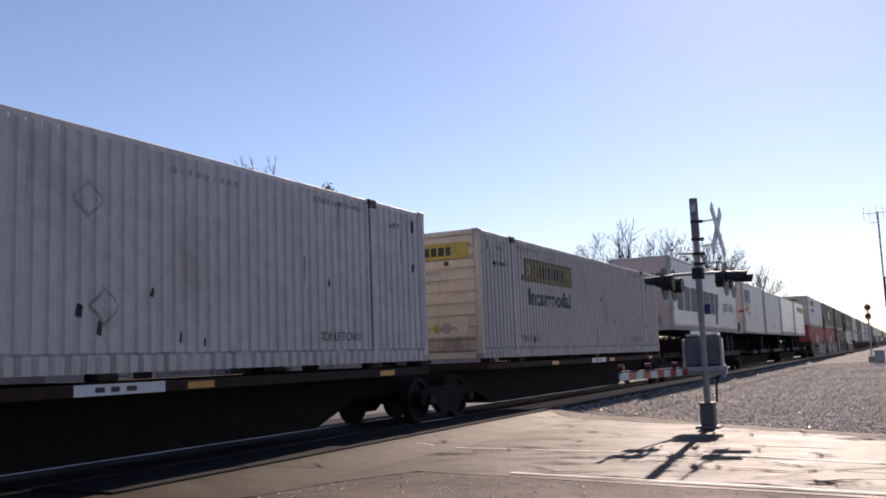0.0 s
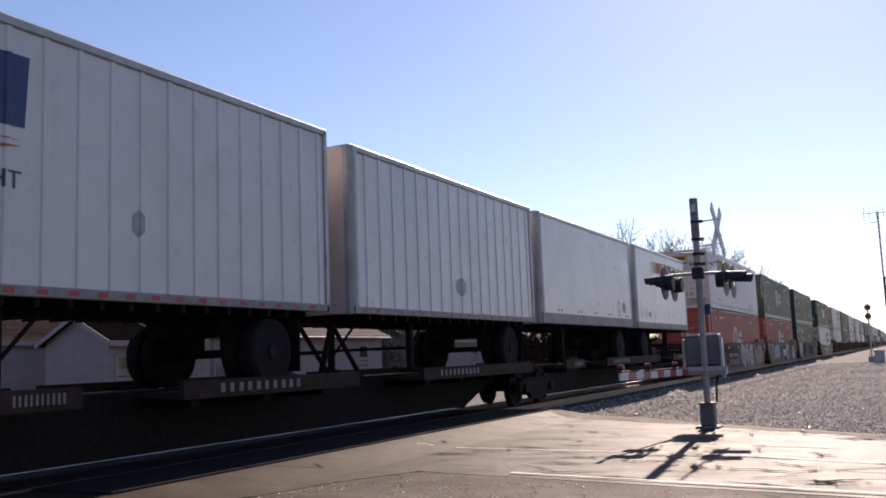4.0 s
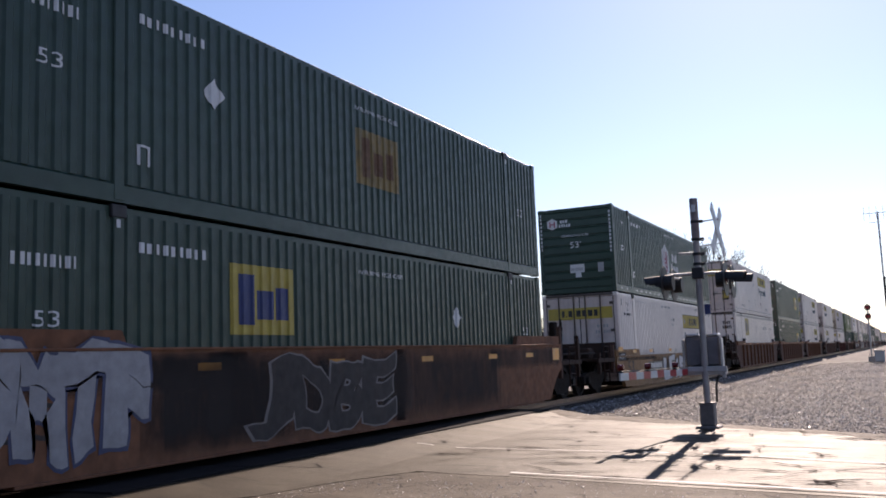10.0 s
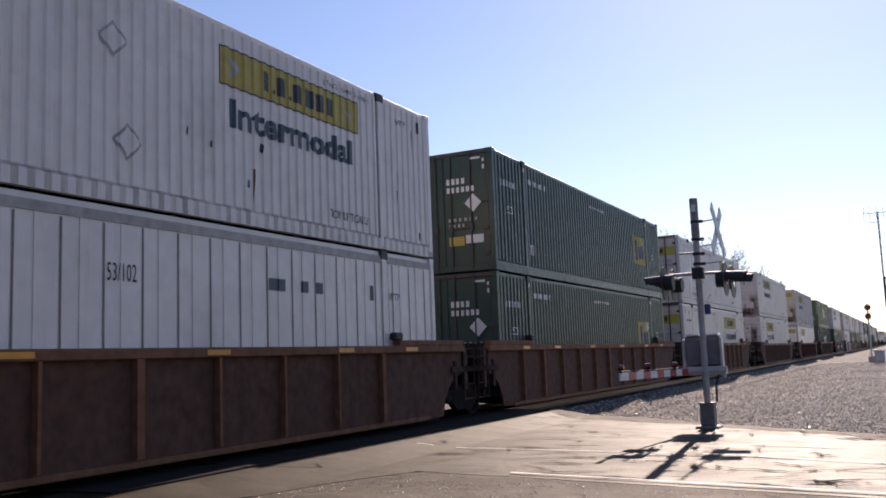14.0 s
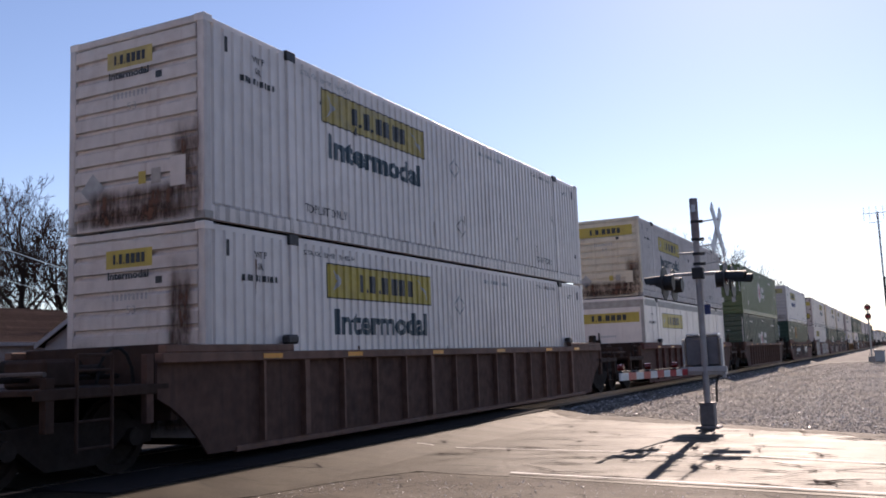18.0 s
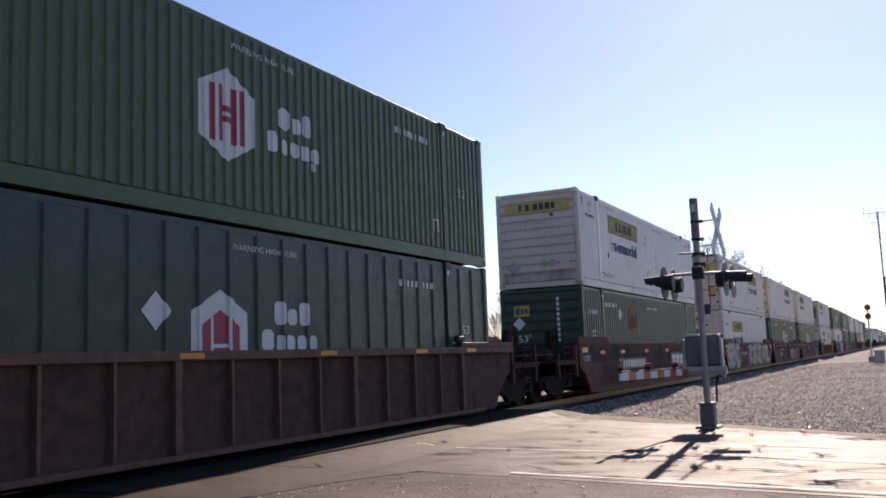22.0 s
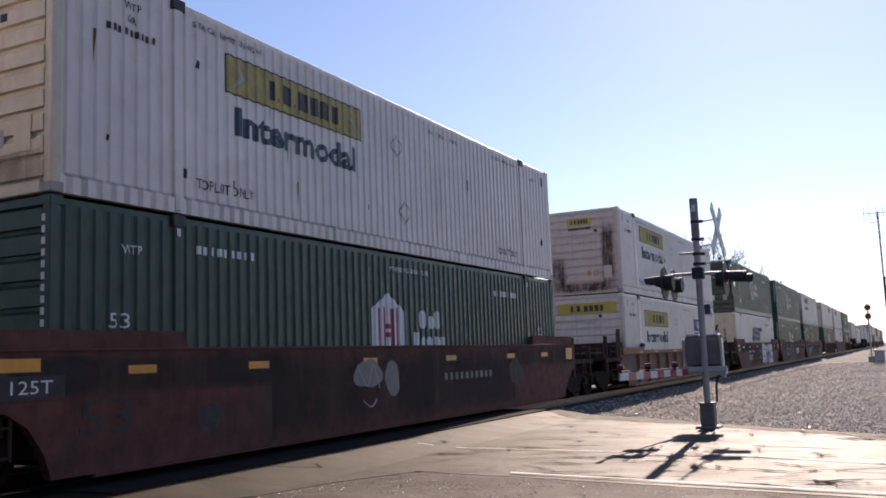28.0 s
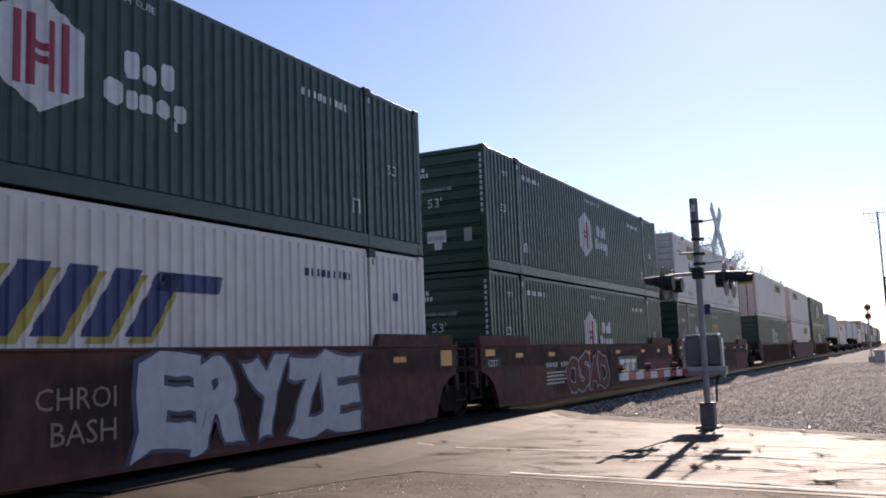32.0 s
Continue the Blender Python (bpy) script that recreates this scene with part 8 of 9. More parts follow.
def build_signal():
    MAT["red_glow"] = lamp_glow("lit_red_signal", (0.28, 0.03, 0.02), 0.06)
    g = thing("block_signal", "two-headed railway block signal showing red", "railway signal", m=pose(6.85, 90.0, -0.45))
    part("pole", rods(((0, 0, 0.5), (0, 0, 5.2), 0.07), sides=10), "grey", g)
    for z in (4.05, 4.85):
        h = part("signal_head", lathe(bmesh.new(), [(-0.10, 0.05), (-0.10, 0.25), (-0.07, 0.27), (-0.06, 0.05)], 'y', 20, (0, 0, z)), "black", g)
        part("lamp_lens", lathe(bmesh.new(), [(-0.16, 0.02), (-0.15, 0.13), (-0.11, 0.15), (-0.10, 0.02)], 'y', 14, (0, 0, z)), "red_glow" if z > 4 else "lens", h)
        part("hood", rods(((0, -0.10, z + 0.16), (0, -0.38, z + 0.14), 0.09), sides=8), "black", h)
    part("ladder", rods(*[((-0.18, 0.3, z), (0.18, 0.3, z), 0.012) for z in np.arange(0.6, 4.6, 0.35)], ((-0.18, 0.3, 0), (-0.18, 0.3, 4.7), 0.015), ((0.18, 0.3, 0), (0.18, 0.3, 4.7), 0.015), sides=5), "black", g)
    part("base", boxes((-0.28, 0.28, -0.28, 0.28, 0, 0.5), bevel=0.02), "concrete", g)
    c = thing("relay_case", "small silver relay case beside the signal", "relay case", m=pose(7.55, 88.0, -0.45))
    part("cabinet", boxes((-0.4, 0.4, -0.35, 0.35, 0.1, 0.95), bevel=0.03), "grey", c)
    part("lid", boxes((-0.44, 0.44, -0.39, 0.39, 0.95, 1.03), bevel=0.02), "alu", c)
    part("foot", boxes((-0.35, 0.35, -0.3, 0.3, 0.0, 0.1)), "concrete", c)
    for x, y, h, r, nm, lb in ((8.32, 96.0, 13.9, 0.085, "antenna_mast", "tall thin grey antenna mast beside the line"), (8.42, 93.0, 7.4, 0.10, "utility_pole", "plain weathered pole beside the line")):
        a = thing(nm, lb, nm.replace("_", " "), m=pose(x, y, -0.2))
        part("pole", rods(((0, 0, 0), (0, 0, h), r), sides=8), "grey" if nm == "antenna_mast" else "tie", a)
        if nm == "antenna_mast":
            part("cross_bar", rods(((-1.3, 0, h - 0.1), (0.9, 0, h - 0.1), 0.03), ((-0.8, 0, h - 1.0), (0.3, 0, h - 1.0), 0.025), sides=6), "grey", a)
            for xx in (-1.2, -0.7, -0.1, 0.5, 0.85):
                part("aerial", rods(((xx, 0, h - 0.75), (xx, 0, h + 0.55), 0.018), sides=5), "grey", a)
        else:
            part("cap", rods(((0, 0, h), (0, 0, h + 0.08), r * 1.15), sides=8), "grey", a)


# ---- houses beyond the track ----
MAT["siding"] = surf("white_clapboard", (0.33, 0.27, 0.255), 0.7, grain=0.1, grain_scale=3, stain=(0.45, 0.43, 0.4), stain_amount=0.3, streak=0.2)
MAT["shingle"] = surf("tan_roof_shingles", (0.150, 0.126, 0.114), 1.0, spec=0.1, grain=0.3, grain_scale=14, stain=(0.17, 0.125, 0.105), stain_amount=0.5, bump=0.5, tint=0.25)
MAT["shingle_dark"] = surf("charcoal_roof_shingles", (0.008, 0.007, 0.007), 1.0, spec=0.0, grain=0.25, grain_scale=14, bump=0.5, tint=0.3)
MAT["shingle_brown"] = surf("brown_roof_shingles", (0.052, 0.039, 0.037), 1.0, spec=0.0, grain=0.3, grain_scale=14, stain=(0.085, 0.062, 0.058), stain_amount=0.5, bump=0.5, tint=0.3)
MAT["trim"] = surf("white_house_trim", (0.36, 0.30, 0.28), 0.6, grain=0.1)


def glass_material():
    m, nt, b = nodes_of("dark_window_glass")
    b.inputs["Base Color"].default_value = (0.03, 0.035, 0.04, 1)
    b.inputs["Roughness"].default_value = 0.06
    b.inputs["IOR"].default_value = 1.5
    return m


MAT["glass"] = glass_material()


def window_part(parent, x, y, z, w, h, facing):
    """A sash window set on a wall; facing: 'x' or '-y'."""
    def at(a0, a1, d0, d1, z0, z1):
        return (x + d0, x + d1, y + a0, y + a1, z + z0, z + z1) if facing == 'x' else (x + a0, x + a1, y - d1, y - d0, z + z0, z + z1)
    f = part("window", boxes(at(-w / 2 - 0.08, -w / 2, 0, 0.05, -0.08, h + 0.08), at(w / 2, w / 2 + 0.08, 0, 0.05, -0.08, h + 0.08), at(-w / 2, w / 2, 0, 0.05, h, h + 0.08), at(-w / 2 - 0.1, w / 2 + 0.1, 0, 0.09, -0.1, 0), at(-w / 2, w / 2, 0, 0.035, h * 0.49, h * 0.53)), "trim", parent)
    part("pane", boxes(at(-w / 2, w / 2, 0.004, 0.014, 0, h * 0.49)), "glass", f)
    part("pane", boxes(at(-w / 2, w / 2, 0.012, 0.022, h * 0.53, h)), "glass", f)
    return f


def house(x0, x1, y0, y1, eave, ridge, ridge_along, roof_mat, label, windows=(), doors=(), over=0.35, gable_mat=None, ground=-0.12):
    """A one-storey gabled house with boarded walls. ridge_along: 'x' or 'y'."""
    h = thing("house", label, "house", "houses beyond the track")
    t = 0.18
    for nm, d in (("wall", (x1 - t, x1, y0, y1)), ("wall", (x0, x0 + t, y0, y1)), ("wall", (x0 + t, x1 - t, y0, y0 + t)), ("wall", (x0 + t, x1 - t, y1 - t, y1))):
        w = part(nm, boxes((*d, ground - 0.1, eave)), "siding", h)
    for z in np.arange(ground + 0.25, eave - 0.15, 0.24):
        part("clapboard", boxes((x1, x1 + 0.018, y0, y1, z, min(z + 0.205, eave - 0.10)), (x0, x1, y0 - 0.018, y0, z, min(z + 0.205, eave - 0.10))), "siding", h)
    cx, cy = (x0 + x1) / 2, (y0 + y1) / 2
    if ridge_along == 'y':
        for y in (y0, y1 - t):
            bm = bmesh.new()
            a = [bm.verts.new((q, y, z)) for q, z in ((x0, eave), (x1, eave), (cx, ridge))]
            b = [bm.verts.new((q, y + t, z)) for q, z in ((x0, eave), (x1, eave), (cx, ridge))]
            bm.faces.new(a[::-1]); bm.faces.new(b)
            for i in range(3):
                bm.faces.new((a[i], a[(i + 1) % 3], b[(i + 1) % 3], b[i]))
            bmesh.ops.recalc_face_normals(bm, faces=bm.faces[:])
            part("gable", bm, gable_mat or "siding", h)
        slopes = [((x1 + over, eave - over * (ridge - eave) / (x1 - cx)), (cx, ridge)), ((x0 - over, eave - over * (ridge - eave) / (cx - x0)), (cx, ridge))]
        ax = 'x'
    else:
        for x in (x0, x1 - t):
            bm = bmesh.new()
            a = [bm.verts.new((x, q, z)) for q, z in ((y0, eave), (y1, eave), (cy, ridge))]
            b = [bm.verts.new((x + t, q, z)) for q, z in ((y0, eave), (y1, eave), (cy, ridge))]
            bm.faces.new(a[::-1]); bm.faces.new(b)
            for i in range(3):
                bm.faces.new((a[i], a[(i + 1) % 3], b[(i + 1) % 3], b[i]))
            bmesh.ops.recalc_face_normals(bm, faces=bm.faces[:])
            part("gable", bm, gable_mat or "siding", h)
        slopes = [((y0 - over, eave - over * (ridge - eave) / (cy - y0)), (cy, ridge)), ((y1 + over, eave - over * (ridge - eave) / (y1 - cy)), (cy, ridge))]
        ax = 'y'
    for (p0, z0), (p1, z1) in slopes:
        courses = 16
        rf = None
        for k in range(courses):
            a, b = k / courses, (k + 1) / courses + 0.02
            pa, za, pb, zb = p0 + (p1 - p0) * a, z0 + (z1 - z0) * a + 0.040, p0 + (p1 - p0) * min(b, 1), z0 + (z1 - z0) * min(b, 1) + 0.03
            bm = bmesh.new()
            if ax == 'x':
                q = [(pa, y0 - over, za), (pa, y1 + over, za), (pb, y1 + over, zb), (pb, y0 - over, zb)]
            else:
                q = [(x0 - over, pa, za), (x1 + over, pa, za), (x1 + over, pb, zb), (x0 - over, pb, zb)]
            top = [bm.verts.new(c) for c in q]
            bot = [bm.verts.new((c[0], c[1], c[2] - 0.10)) for c in q]
            bm.faces.new(top); bm.faces.new(bot[::-1])
            for i in range(4):
                bm.faces.new((top[i], top[(i + 1) % 4], bot[(i + 1) % 4], bot[i]))
            bmesh.ops.recalc_face_normals(bm, faces=bm.faces[:])
            if rf is None:
                rf = part("roof", bm, roof_mat, h)
            else:
                part("shingle_course", bm, roof_mat, rf)
    if ax == 'x':
        part("fascia", boxes((x1 + over, x1 + over + 0.03, y0 - over, y1 + over, slopes[0][0][1] - 0.14, slopes[0][0][1] + 0.04)), "trim", h)
        for sgn, (p0, z0) in ((1, slopes[0][0]), (-1, slopes[1][0])):
            bm = slab(bmesh.new(), [(p0, z0 - 0.12), (p0, z0 + 0.05), (cx, ridge + 0.05), (cx, ridge - 0.12)], 0, 0.03)
            bm.transform(Matrix.Translation((0, y0 - over - 0.03, 0)) @ Matrix(((0, 1, 0, 0), (1, 0, 0, 0), (0, 0, 1, 0), (0, 0, 0, 1))))
            part("bargeboard", bm, "trim", h)
    else:
        for (p0, z0) in (slopes[0][0], slopes[1][0]):
            part("bargeboard", slab(bmesh.new(), [(p0, z0 - 0.12), (p0, z0 + 0.05), (cy, ridge + 0.05), (cy, ridge - 0.12)], x1 + over, x1 + over + 0.03), "trim", h)
        part("fascia", boxes((x0 - over, x1 + over, y0 - over - 0.03, y0 - over, slopes[0][0][1] - 0.14, slopes[0][0][1] + 0.04)), "trim", h)
    for (a, z, w, hh, facing) in windows:
        window_part(h, x1 if facing == 'x' else a, a if facing == 'x' else y0, z, w, hh, facing)
    for (a, facing) in doors:
        d = part("door", boxes((x1, x1 + 0.05, a - 0.45, a + 0.45, ground, 2.0)) if facing == 'x' else boxes((a - 0.45, a + 0.45, y0 - 0.05, y0, ground, 2.0)), "steel", h, "dark front door")
        part("door_frame", boxes((x1, x1 + 0.07, a - 0.55, a - 0.45, ground, 2.1), (x1, x1 + 0.07, a + 0.45, a + 0.55, ground, 2.1), (x1, x1 + 0.07, a - 0.45, a + 0.45, 2.0, 2.1)) if facing == 'x' else boxes((a - 0.55, a - 0.45, y0 - 0.07, y0, ground, 2.1), (a + 0.45, a + 0.55, y0 - 0.07, y0, ground, 2.1), (a - 0.45, a + 0.45, y0 - 0.07, y0, 2.0, 2.1)), "trim", h)
    return h


def build_houses():
    # long white house, ridge along the track
    h = house(-24.75, -16.85, 30.3, 44.6, 2.80, 4.62, 'y', "shingle", "long white clapboard house with a tan shingle roof",
              windows=[(32.2, 0.85, 0.8, 1.25, 'x'), (35.6, 0.85, 1.0, 1.25, 'x'), (39.2, 0.85, 0.9, 1.25, 'x'), (42.6, 0.85, 0.8, 1.25, 'x'), (-18.6, 0.9, 0.9, 1.2, '-y')], doors=[(33.9, 'x')])
    part("vent_pipe", rods(((-20.0, 35.5, 4.2), (-20.0, 35.5, 4.85), 0.06)), "letter_white", h)
    part("vent_pipe", rods(((-18.2, 41.5, 3.3), (-18.2, 41.5, 4.15), 0.05)), "grey", h)
    part("downpipe", rods(((-16.76, 30.5, -0.1), (-16.76, 30.5, 2.6), 0.045)), "trim", h)
    part("gutter", boxes((-16.50, -16.38, 29.95, 44.95, 2.50, 2.60), bevel=0.02), "trim", h)
    d = thing("satellite_dish", "dark round satellite dish on the white house", "satellite dish")
    part("reflector", lathe(bmesh.new(), [(0.0, 0.04), (-0.03, 0.25), (-0.10, 0.40), (-0.11, 0.40), (-0.045, 0.25), (-0.015, 0.04)], 'y', 20, (-17.0, 29.8, 3.22)), "steel", d)
    part("arm", rods(((-17.0, 29.8, 3.0), (-17.0, 29.4, 3.15), 0.02), ((-17.0, 30.0, 2.65), (-17.0, 29.82, 3.22), 0.03)), "steel", d)
    # small front wing with a charcoal roof on its track side
    g = house(-17.13, -14.08, 22.2, 24.3, 2.36, 3.15, 'y', "shingle_dark", "small white garage wing with a charcoal roof", windows=[(22.75, 0.9, 0.5, 0.8, 'x')], doors=[(23.62, 'x')], over=0.25)
    house(-37.0, -28.0, 19.0, 35.6, 2.9, 4.75, 'y', "shingle_brown", "low house with a brown shingle roof", windows=[(22.0, 0.9, 1.0, 1.2, 'x'), (28.0, 0.9, 1.0, 1.2, 'x')])
    house(-30, -21.5, 58.0, 72.0, 2.7, 4.2, 'y', "shingle_brown", "low white house with a brown roof behind the train", windows=[(62.0, 0.9, 1.0, 1.2, 'x'), (67.0, 0.9, 1.0, 1.2, 'x')])


# ---- trees ----
MAT["bark"] = surf("grey_brown_bark", (0.026, 0.018, 0.015), 0.95, spec=0.05, grain=0.3, grain_scale=12, stain=(0.07, 0.05, 0.04), stain_amount=0.5, bump=0.5, bump_scale=25)
MAT["twig"] = surf("bare_winter_twigs", (0.036, 0.020, 0.016), 0.95, spec=0.0, grain=0.25, grain_scale=9)
MAT["needles"] = surf("dark_evergreen_needles", (0.058, 0.058, 0.030), 0.85, grain=0.4, grain_scale=6, stain=(0.07, 0.06, 0.03), stain_amount=0.4)


class Limbs:
    def __init__(self):
        self.v, self.f = [], []

    def tube(self, a, b, r0, r1, sides):
        d = (b - a).normalized()
        u = d.orthogonal().normalized()
        w = d.cross(u)
        n = len(self.v)
        for q, r in ((a, r0), (b, r1)):
            for i in range(sides):
                t = i * 2 * math.pi / sides
                self.v.append(tuple(q + (u * math.cos(t) + w * math.sin(t)) * r))
        for i in range(sides):
            j = (i + 1) % sides
            self.f.append((n + i, n + j, n + sides + j, n + sides + i))

    def mesh(self, name, mat_name):
        me = bpy.data.meshes.new(name)
        me.from_pydata(self.v, [], self.f)
        me.materials.append(MAT[mat_name])
        return me


def bare_tree_meshes(h, seed, spread=0.5, depth=5, trunks=1, thick=0.018, fork=0.35):
    """Trunk, ascending limbs, branches and twigs; each limb bends upwards again."""
    rng = random.Random(seed)
    wood, twigs = Limbs(), Limbs()

    def grow(p, d, length, r, level, roll):
        steps = (7, 5, 4, 3, 2)[min(level, 4)]
        for k in range(steps):
            up = 0.0 if level == 0 else 0.10
            d = (d + Vector((rng.gauss(0, 0.10), rng.gauss(0, 0.10), up + rng.gauss(0, 0.06)))).normalized()
            q = p + d * length / steps
            r2 = r * (0.93 if level == 0 else 0.86)
            (wood if level < 2 else twigs).tube(p, q, max(r, 0.013), max(r2, 0.010), 7 if level < 1 else (5 if level < 2 else 3))
            p, r = q, r2
            if level < depth and (k + 1) / steps > (fork if level == 0 else 0.2) and k < steps - 1:
                for _ in range(2 if level == 0 and rng.random() < 0.4 else 1):
                    if level > 0 and rng.random() < 0.15:
                        continue
                    roll += 2.4 + rng.uniform(-0.5, 0.5)
                    side = d.orthogonal().normalized()
                    side.rotate(Matrix.Rotation(roll, 3, d))
                    an = rng.uniform(0.55, 1.05) * (0.65 + spread * 0.6)
                    nd = (d * math.cos(an) + side * math.sin(an)).normalized()
                    grow(p, nd, length * rng.uniform(0.42, 0.66) * (1.1 - 0.35 * k / steps), r * rng.uniform(0.5, 0.68), level + 1, roll)
        if level < depth:
            for sgn in (-1, 1):
                side = d.orthogonal().normalized()
                side.rotate(Matrix.Rotation(roll + sgn * 1.57, 3, d))
                an = rng.uniform(0.2, 0.45)
                grow(p, (d * math.cos(an) + side * math.sin(an)).normalized(), length * rng.uniform(0.4, 0.55), r * 0.75, level + 1, roll + 1)

    for t in range(trunks):
        off = t - (trunks - 1) / 2
        lean = Vector((rng.gauss(0, 0.04) + 0.10 * off, rng.gauss(0, 0.05), 1)).normalized()
        grow(Vector((0.5 * off, 0.2 * off, -0.2)), lean, h * rng.uniform(0.56, 0.66), h * thick * (0.8 if trunks > 1 else 1), 0, rng.uniform(0, 6))
    zmax = max(q[2] for q in twigs.v)
    k = h / zmax
    for part_ in (wood, twigs):
        part_.v = [(x * k, y * k, z * k) for x, y, z in part_.v]
    return wood.mesh("trunk", "bark"), twigs.mesh("crown", "twig")


TREES = {}


def bare_tree(key, x, y, h, turn=0, label="bare deciduous tree in winter", **kw):
    if key not in TREES:
        TREES[key] = (*bare_tree_meshes(12.0, **kw),)
    t = thing("tree", label, "tree", "bare trees")
    t.matrix_basis = pose(x, y, -0.15, 0, 0, turn) @ Matrix.Scale(h / 12.0, 4)
    link_part("trunk", TREES[key][0], t)
    link_part("crown", TREES[key][1], t)
    return t


def evergreen(x, y, h, width, seed, droop, label, ragged=0.3, dense=1.0):
    rng = random.Random(seed)
    t = thing("evergreen_tree", label, "tree", "evergreen trees", m=pose(x, y, -0.15))
    wood = Limbs()
    wood.tube(Vector((0, 0, 0)), Vector((0.1, 0, h * 0.97)), h * 0.018, 0.02, 8)
    leaf_v, leaf_f = [], []
    z = h * 0.10
    while z < h * 0.98:
        f = 1 - (z - h * 0.1) / (h * 0.88)
        n = 7 if f > 0.3 else 5
        for i in range(n):
            a = rng.uniform(0, 6.28)
            ln = width * (f ** 0.75) * rng.uniform(1 - ragged, 1.0) + 0.15
            p = Vector((0.05, 0, z + rng.uniform(-0.2, 0.2)))
            d = Vector((math.cos(a), math.sin(a), rng.uniform(-0.1, 0.35) - droop))
            wood.tube(p, p + d * ln, 0.03 * f + 0.012, 0.006, 4)
            for k in range(int((20 + ln * 34) * dense)):
                s = rng.uniform(0.15, 1.05) ** 0.7
                c = p + d * ln * s + Vector((rng.gauss(0, 0.22), rng.gauss(0, 0.22), rng.gauss(0, 0.2) - droop * 0.35 * s))
                for _ in range(2):
                    u = Vector((rng.gauss(0, 1), rng.gauss(0, 1), rng.gauss(0, 0.6))).normalized() * rng.uniform(0.12, 0.26)
                    w = u.orthogonal().normalized() * rng.uniform(0.035, 0.07)
                    m = len(leaf_v)
                    leaf_v.extend([tuple(c - w), tuple(c + w), tuple(c + u + w * 0.3), tuple(c + u * 1.25)])
                    leaf_f.append((m, m + 1, m + 2, m + 3))
        z += h * 0.028
    link_part("trunk", wood.mesh("trunk", "bark"), t)
    me = bpy.data.meshes.new("crown")
    me.from_pydata(leaf_v, [], leaf_f)
    me.materials.append(MAT["needles"])
    link_part("crown", me, t)
    return t


def build_trees():
    for x, y, h, w, sd in ((-15.7, 31.2, 1.25, 0.75, 71), (-15.6, 32.9, 1.05, 0.8, 72)):
        evergreen(x, y, h, w, sd, 0.0, "low clipped evergreen shrub by the white house wall", 0.4, 0.6)
    bare_tree("a", -46.5, 40.5, 17.2, 0, seed=1, spread=0.6)
    bare_tree("b", -41.5, 40.0, 14.0, 40, seed=2, spread=0.7)
    bare_tree("d", -42.8, 44.0, 13.8, 200, seed=4, spread=0.3, trunks=2, thick=0.013)
    bare_tree("c", -37.2, 45.2, 14.2, 10, "many-stemmed bare tree beyond the houses", seed=3, spread=0.4, trunks=3, thick=0.016, fork=0.5)
    bare_tree("a", -44.0, 47.0, 13.0, 120, seed=1, spread=0.6)
    bare_tree("b", -44.5, 43.0, 12.0, 300, seed=2, spread=0.7)
    bare_tree("c", -40.0, 46.0, 11.5, 160, seed=3, spread=0.4, trunks=3, thick=0.016, fork=0.5)
    bare_tree("b", -47.5, 50.0, 13.0, 80, seed=2, spread=0.7)
    bare_tree("d", -34.6, 47.5, 13.8, 60, "slender two-stemmed bare tree", seed=4, spread=0.3, trunks=2, thick=0.013)
    bare_tree("e", -28.2, 50.0, 16.2, 200, "tall bare tree with crooked limbs", seed=5, spread=0.75, depth=4, thick=0.026)
    bare_tree("b", -36.0, 62.0, 12.5, 250, seed=2, spread=0.7)
    bare_tree("d", -50.0, 56.0, 12.0, 150, seed=4, spread=0.3, trunks=2, thick=0.013)
    bare_tree("c", -52.0, 62.0, 13.0, 70, seed=3, spread=0.4, trunks=3, thick=0.016, fork=0.5)
    evergreen(-31.2, 48.0, 12.5, 4.0, 11, 0.0, "broad dark evergreen behind the white house", 0.5, 1.25)
    evergreen(-32.7, 46.6, 9.8, 3.2, 12, 0.0, "bushy dark evergreen behind the white house", 0.5, 1.25)
    evergreen(-24.4, 50.5, 13.4, 6.4, 13, 0.28, "drooping spruce behind the white house", 0.65, 0.5)
    for x, y, h, turn in ((-30.4, 47.6, 7.4, 0), (-29.0, 48.0, 8.0, 70), (-27.6, 47.8, 7.6, 140), (-26.4, 48.4, 8.4, 200), (-25.2, 48.0, 7.6, 260), (-24.0, 48.6, 8.0, 310), (-27.0, 51.0, 9.0, 30), (-23.0, 49.6, 7.6, 110)):
        bare_tree("brush", x, y, h, turn, "tangled leafless brush behind the white house", seed=9, spread=0.9, trunks=9, thick=0.010, fork=0.05, depth=4)
    rng = random.Random(77)
    # bare trees behind the train, down the line
    for i, (px, y, h) in enumerate(((-24, 92, 10), (-21, 104, 9), (-26, 84, 9), (-20, 112, 19.5), (-23, 118, 19), (-17, 117, 19), (-15, 122, 18.5), (-13, 128, 18.5), (-11, 124, 16.5), (-9, 130, 16.5), (-8, 126, 13), (-7.2, 134, 14.5), (-30, 100, 11), (-34, 90, 10.5), (-19, 130, 13))):
        bare_tree("abde"[i % 4], px, y, h * 0.92, rng.uniform(0, 360), "bare tree behind the train", seed=[1, 2, 4, 5][i % 4], spread=0.6)
    for i in range(26):
        y = rng.uniform(170, 420)
        bare_tree("fg"[i % 2], rng.choice((-1, -1, -1, 1)) * rng.uniform(12, 45) * (y / 170) ** 0.5 + 4, y, rng.uniform(8, 13), rng.uniform(0, 360), "bare tree in the far distance", seed=[1, 2][i % 2], spread=0.6, depth=4)
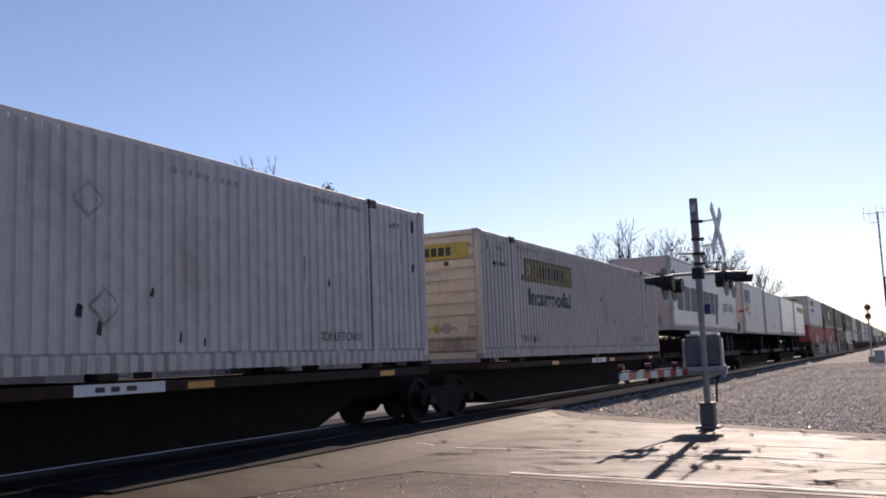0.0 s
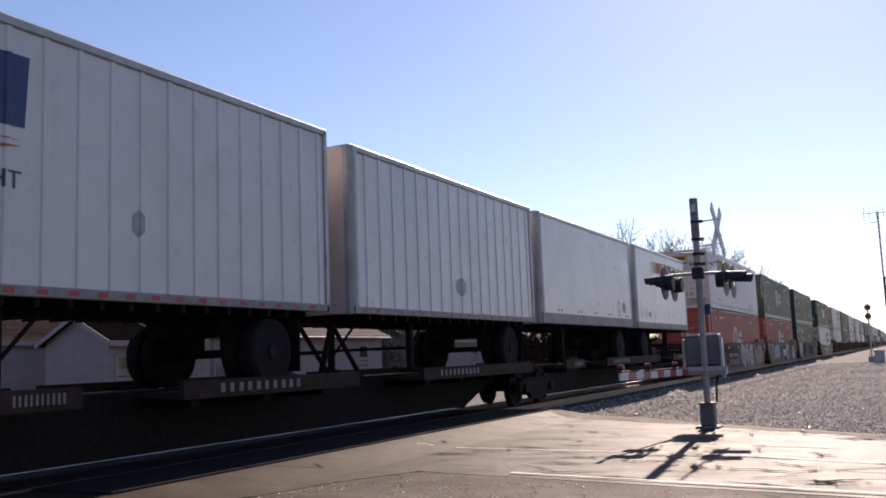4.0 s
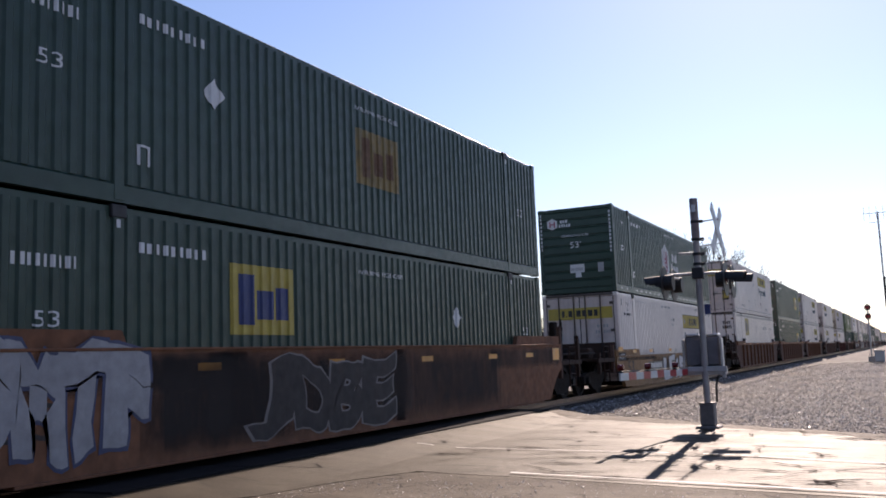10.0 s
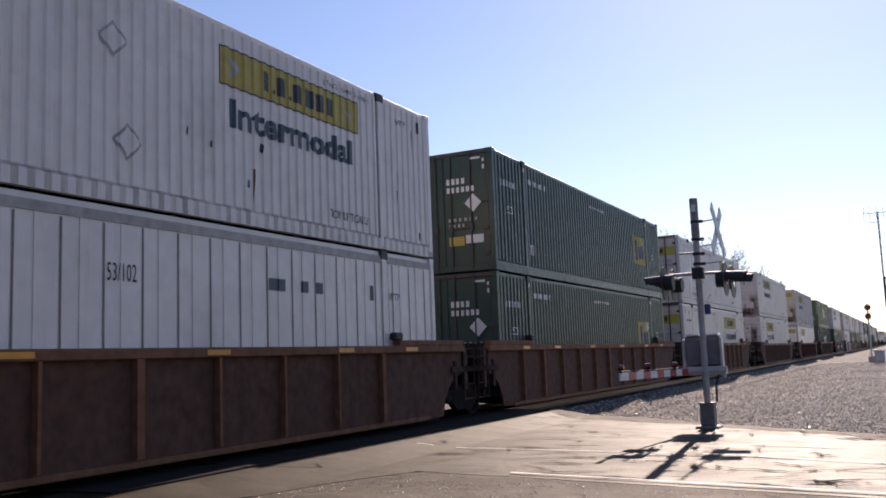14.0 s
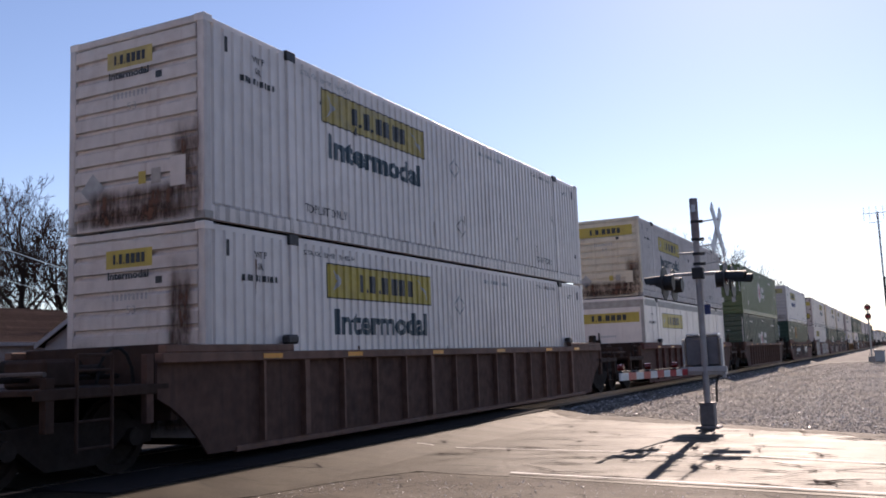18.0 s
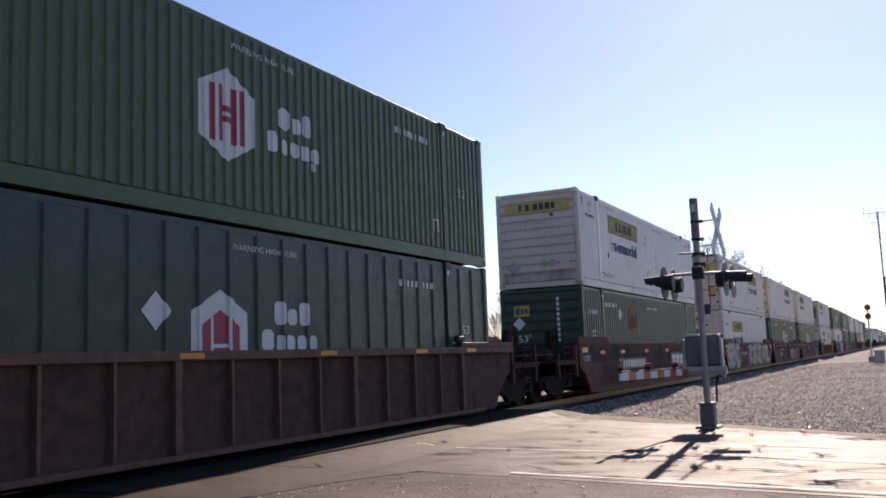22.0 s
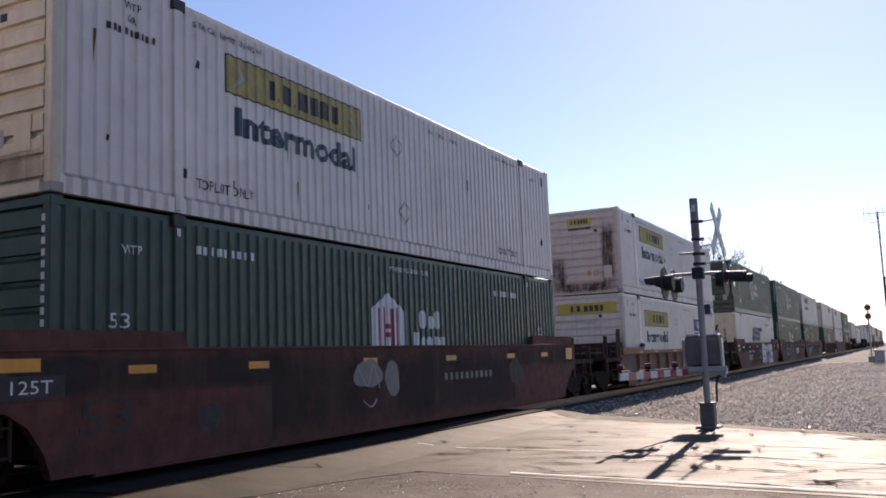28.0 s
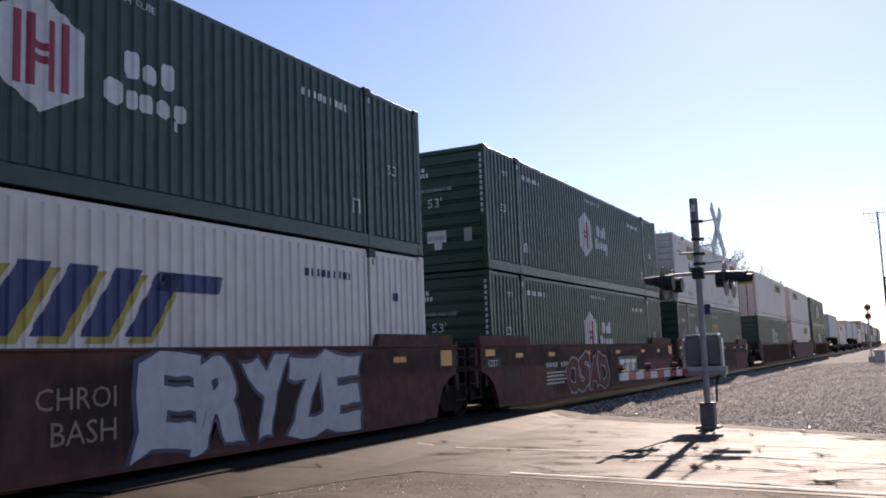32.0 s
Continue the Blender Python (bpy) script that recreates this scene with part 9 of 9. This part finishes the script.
    for i in range(14):
        bare_tree("fg"[i % 2], -60 - rng.uniform(0, 40), rng.uniform(20, 120), rng.uniform(9, 13), rng.uniform(0, 360), "bare tree beyond the houses", seed=[1, 2][i % 2], spread=0.6, depth=4)


def build_unseen_woods():
    """Unseen bare trees added behind the camera to dim light on container ends."""
    rng = random.Random(5)
    for i in range(16):
        bare_tree("fg"[i % 2], -42 + i * 7.5 + rng.uniform(-2, 2), -38 - rng.uniform(0, 14), rng.uniform(11, 15), rng.uniform(0, 360), "added unseen bare tree behind the camera", seed=[1, 2][i % 2], spread=0.6, depth=4)


def build_far_brush():
    """Leafless thickets along the back of the lots, countless stems, and an added unseen belt behind the camera."""
    rng = np.random.default_rng(21)
    n = 26000
    t = rng.random(n)
    cx = np.interp(t, [0, 0.25, 0.6, 1.0], [-21.5, -24.0, -30.0, -46.0]) + rng.normal(0, 1.6, n)
    cy = np.interp(t, [0, 0.25, 0.6, 1.0], [74.0, 110.0, 200.0, 420.0]) + rng.normal(0, 2.0, n)
    top = (2.2 + 1.6 * np.sin(cy * 0.13) ** 2 + 1.2 * rng.random(n) ** 2) * (1 + 0.9 * (t > 0.5))
    z0 = rng.random(n) * top * 0.75 - 0.2
    ln = rng.uniform(0.7, 1.8, n)
    lean = rng.normal(0, 0.35, (n, 2))
    w = 0.02 + 0.03 * rng.random(n) * (1 + t)
    a = np.stack([cx - w, cy, z0], 1)
    b = np.stack([cx + w, cy + w, z0], 1)
    c = np.stack([cx + lean[:, 0] * ln, cy + lean[:, 1] * ln, z0 + ln], 1)
    # Added stems out of view that block low sky light from the end walls.
    rear = 40000
    rx, ry, rz = rng.uniform(-70, 90, rear), rng.uniform(-46, -34, rear), rng.random(rear) ** 1.3 * 9.0 - 0.2
    rl, rw = rng.uniform(1.0, 2.4, rear), rng.uniform(0.03, 0.09, rear)
    rn = rng.normal(0, 0.4, (rear, 2))
    a = np.concatenate([a, np.stack([rx - rw, ry, rz], 1)])
    b = np.concatenate([b, np.stack([rx + rw, ry + rw, rz], 1)])
    c = np.concatenate([c, np.stack([rx + rn[:, 0] * rl, ry + rn[:, 1] * rl, rz + rl], 1)])
    n += rear
    me = bpy.data.meshes.new("distant_thicket")
    me.from_pydata(np.stack([a, b, c], 1).reshape(-1, 3).tolist(), [], np.arange(3 * n).reshape(-1, 3).tolist())
    me.materials.append(MAT["twig"])
    tagged(new("distant_thicket", me), "leafless brown thicket beyond the track, with added unseen stems behind the camera", "thicket", kind="stuff")


def hanging(name, a, b, sag, r, label):
    a, b = Vector(a), Vector(b)
    bm = bmesh.new()
    prev = a
    for i in range(1, 13):
        t = i / 12
        q = a.lerp(b, t) - Vector((0, 0, sag * 4 * t * (1 - t)))
        rod(bm, prev, q, r, 5)
        prev = q
    tagged(part(name, bm, "alu", None), label, "cable")


def build_cables():
    hanging("service_cable", (-41.0, 34.5, 10.3), (-20.8, 30.2, 4.75), 0.15, 0.020, "sunlit overhead service cable to the white house")
    hanging("service_cable", (-41.0, 34.5, 8.2), (-18.4, 29.9, 3.2), 0.15, 0.014, "sunlit overhead service cable to the low wing")
    u = thing("utility_pole", "wooden utility pole with a cross arm beyond the houses", "utility pole", m=pose(-41.0, 34.5, -0.2))
    part("pole", rods(((0, 0, 0), (0, 0, 10.9), 0.13), sides=10), "tie", u)
    part("cross_arm", boxes((-1.1, 1.1, -0.06, 0.06, 10.2, 10.32), bevel=0.01), "tie", u)


build_ground()
build_road()
build_track()
build_stones()
build_weeds()
build_gate()
build_signal()
build_houses()
build_trees()
build_far_brush()
build_unseen_woods()
build_cables()
build_train()


PACE = ((0.0, 12.95), (8.0, 13.15), (20.0, 13.25), (60.0, 13.25))


def rolled(t):
    """How far the train has come by a time: it gathers a little speed on the way."""
    total = 0.0
    for (t0, v0), (t1, v1) in zip(PACE, PACE[1:]):
        if t <= t0:
            break
        u = min(t, t1)
        total += (u - t0) * (v0 + (v0 + (v1 - v0) * (u - t0) / (t1 - t0))) / 2
    return total


def start_of(s):
    """Where a thing stands at the start, from its place in a train of even pace."""
    when = max(0.0, (s - 4.0) / SPEED)
    return s - SPEED * when + rolled(when)


def motions():
    """Everything on the train rolls towards the camera; wheels turn while they are near."""
    ticks = [float(k) for k in range(33)]
    for ob, x, s, z in MOVERS:
        s0 = start_of(s)
        walk(ob, [(t, pose(x, s0 - rolled(t), z)) for t in ticks])
    for ob, y, s in SPINNERS:
        near, gone = max(0.0, (s - 34.0) / SPEED), min(32.0, (s + 2.0) / SPEED)
        if gone <= near or s > 470:
            continue
        rows, step, begin = [], 1.0 / FPS, rolled(near)
        if near > 0:
            rows.append((0.0, pose(0, y, WR)))
        for k in range(int((gone - near) / step) + 1):
            t = near + k * step
            rows.append((t, pose(0, y, WR, ((rolled(t) - begin) / WR * 180 / math.pi) % 360)))
        rows.append((32.0, rows[-1][1]))
        walk(ob, rows)


motions()
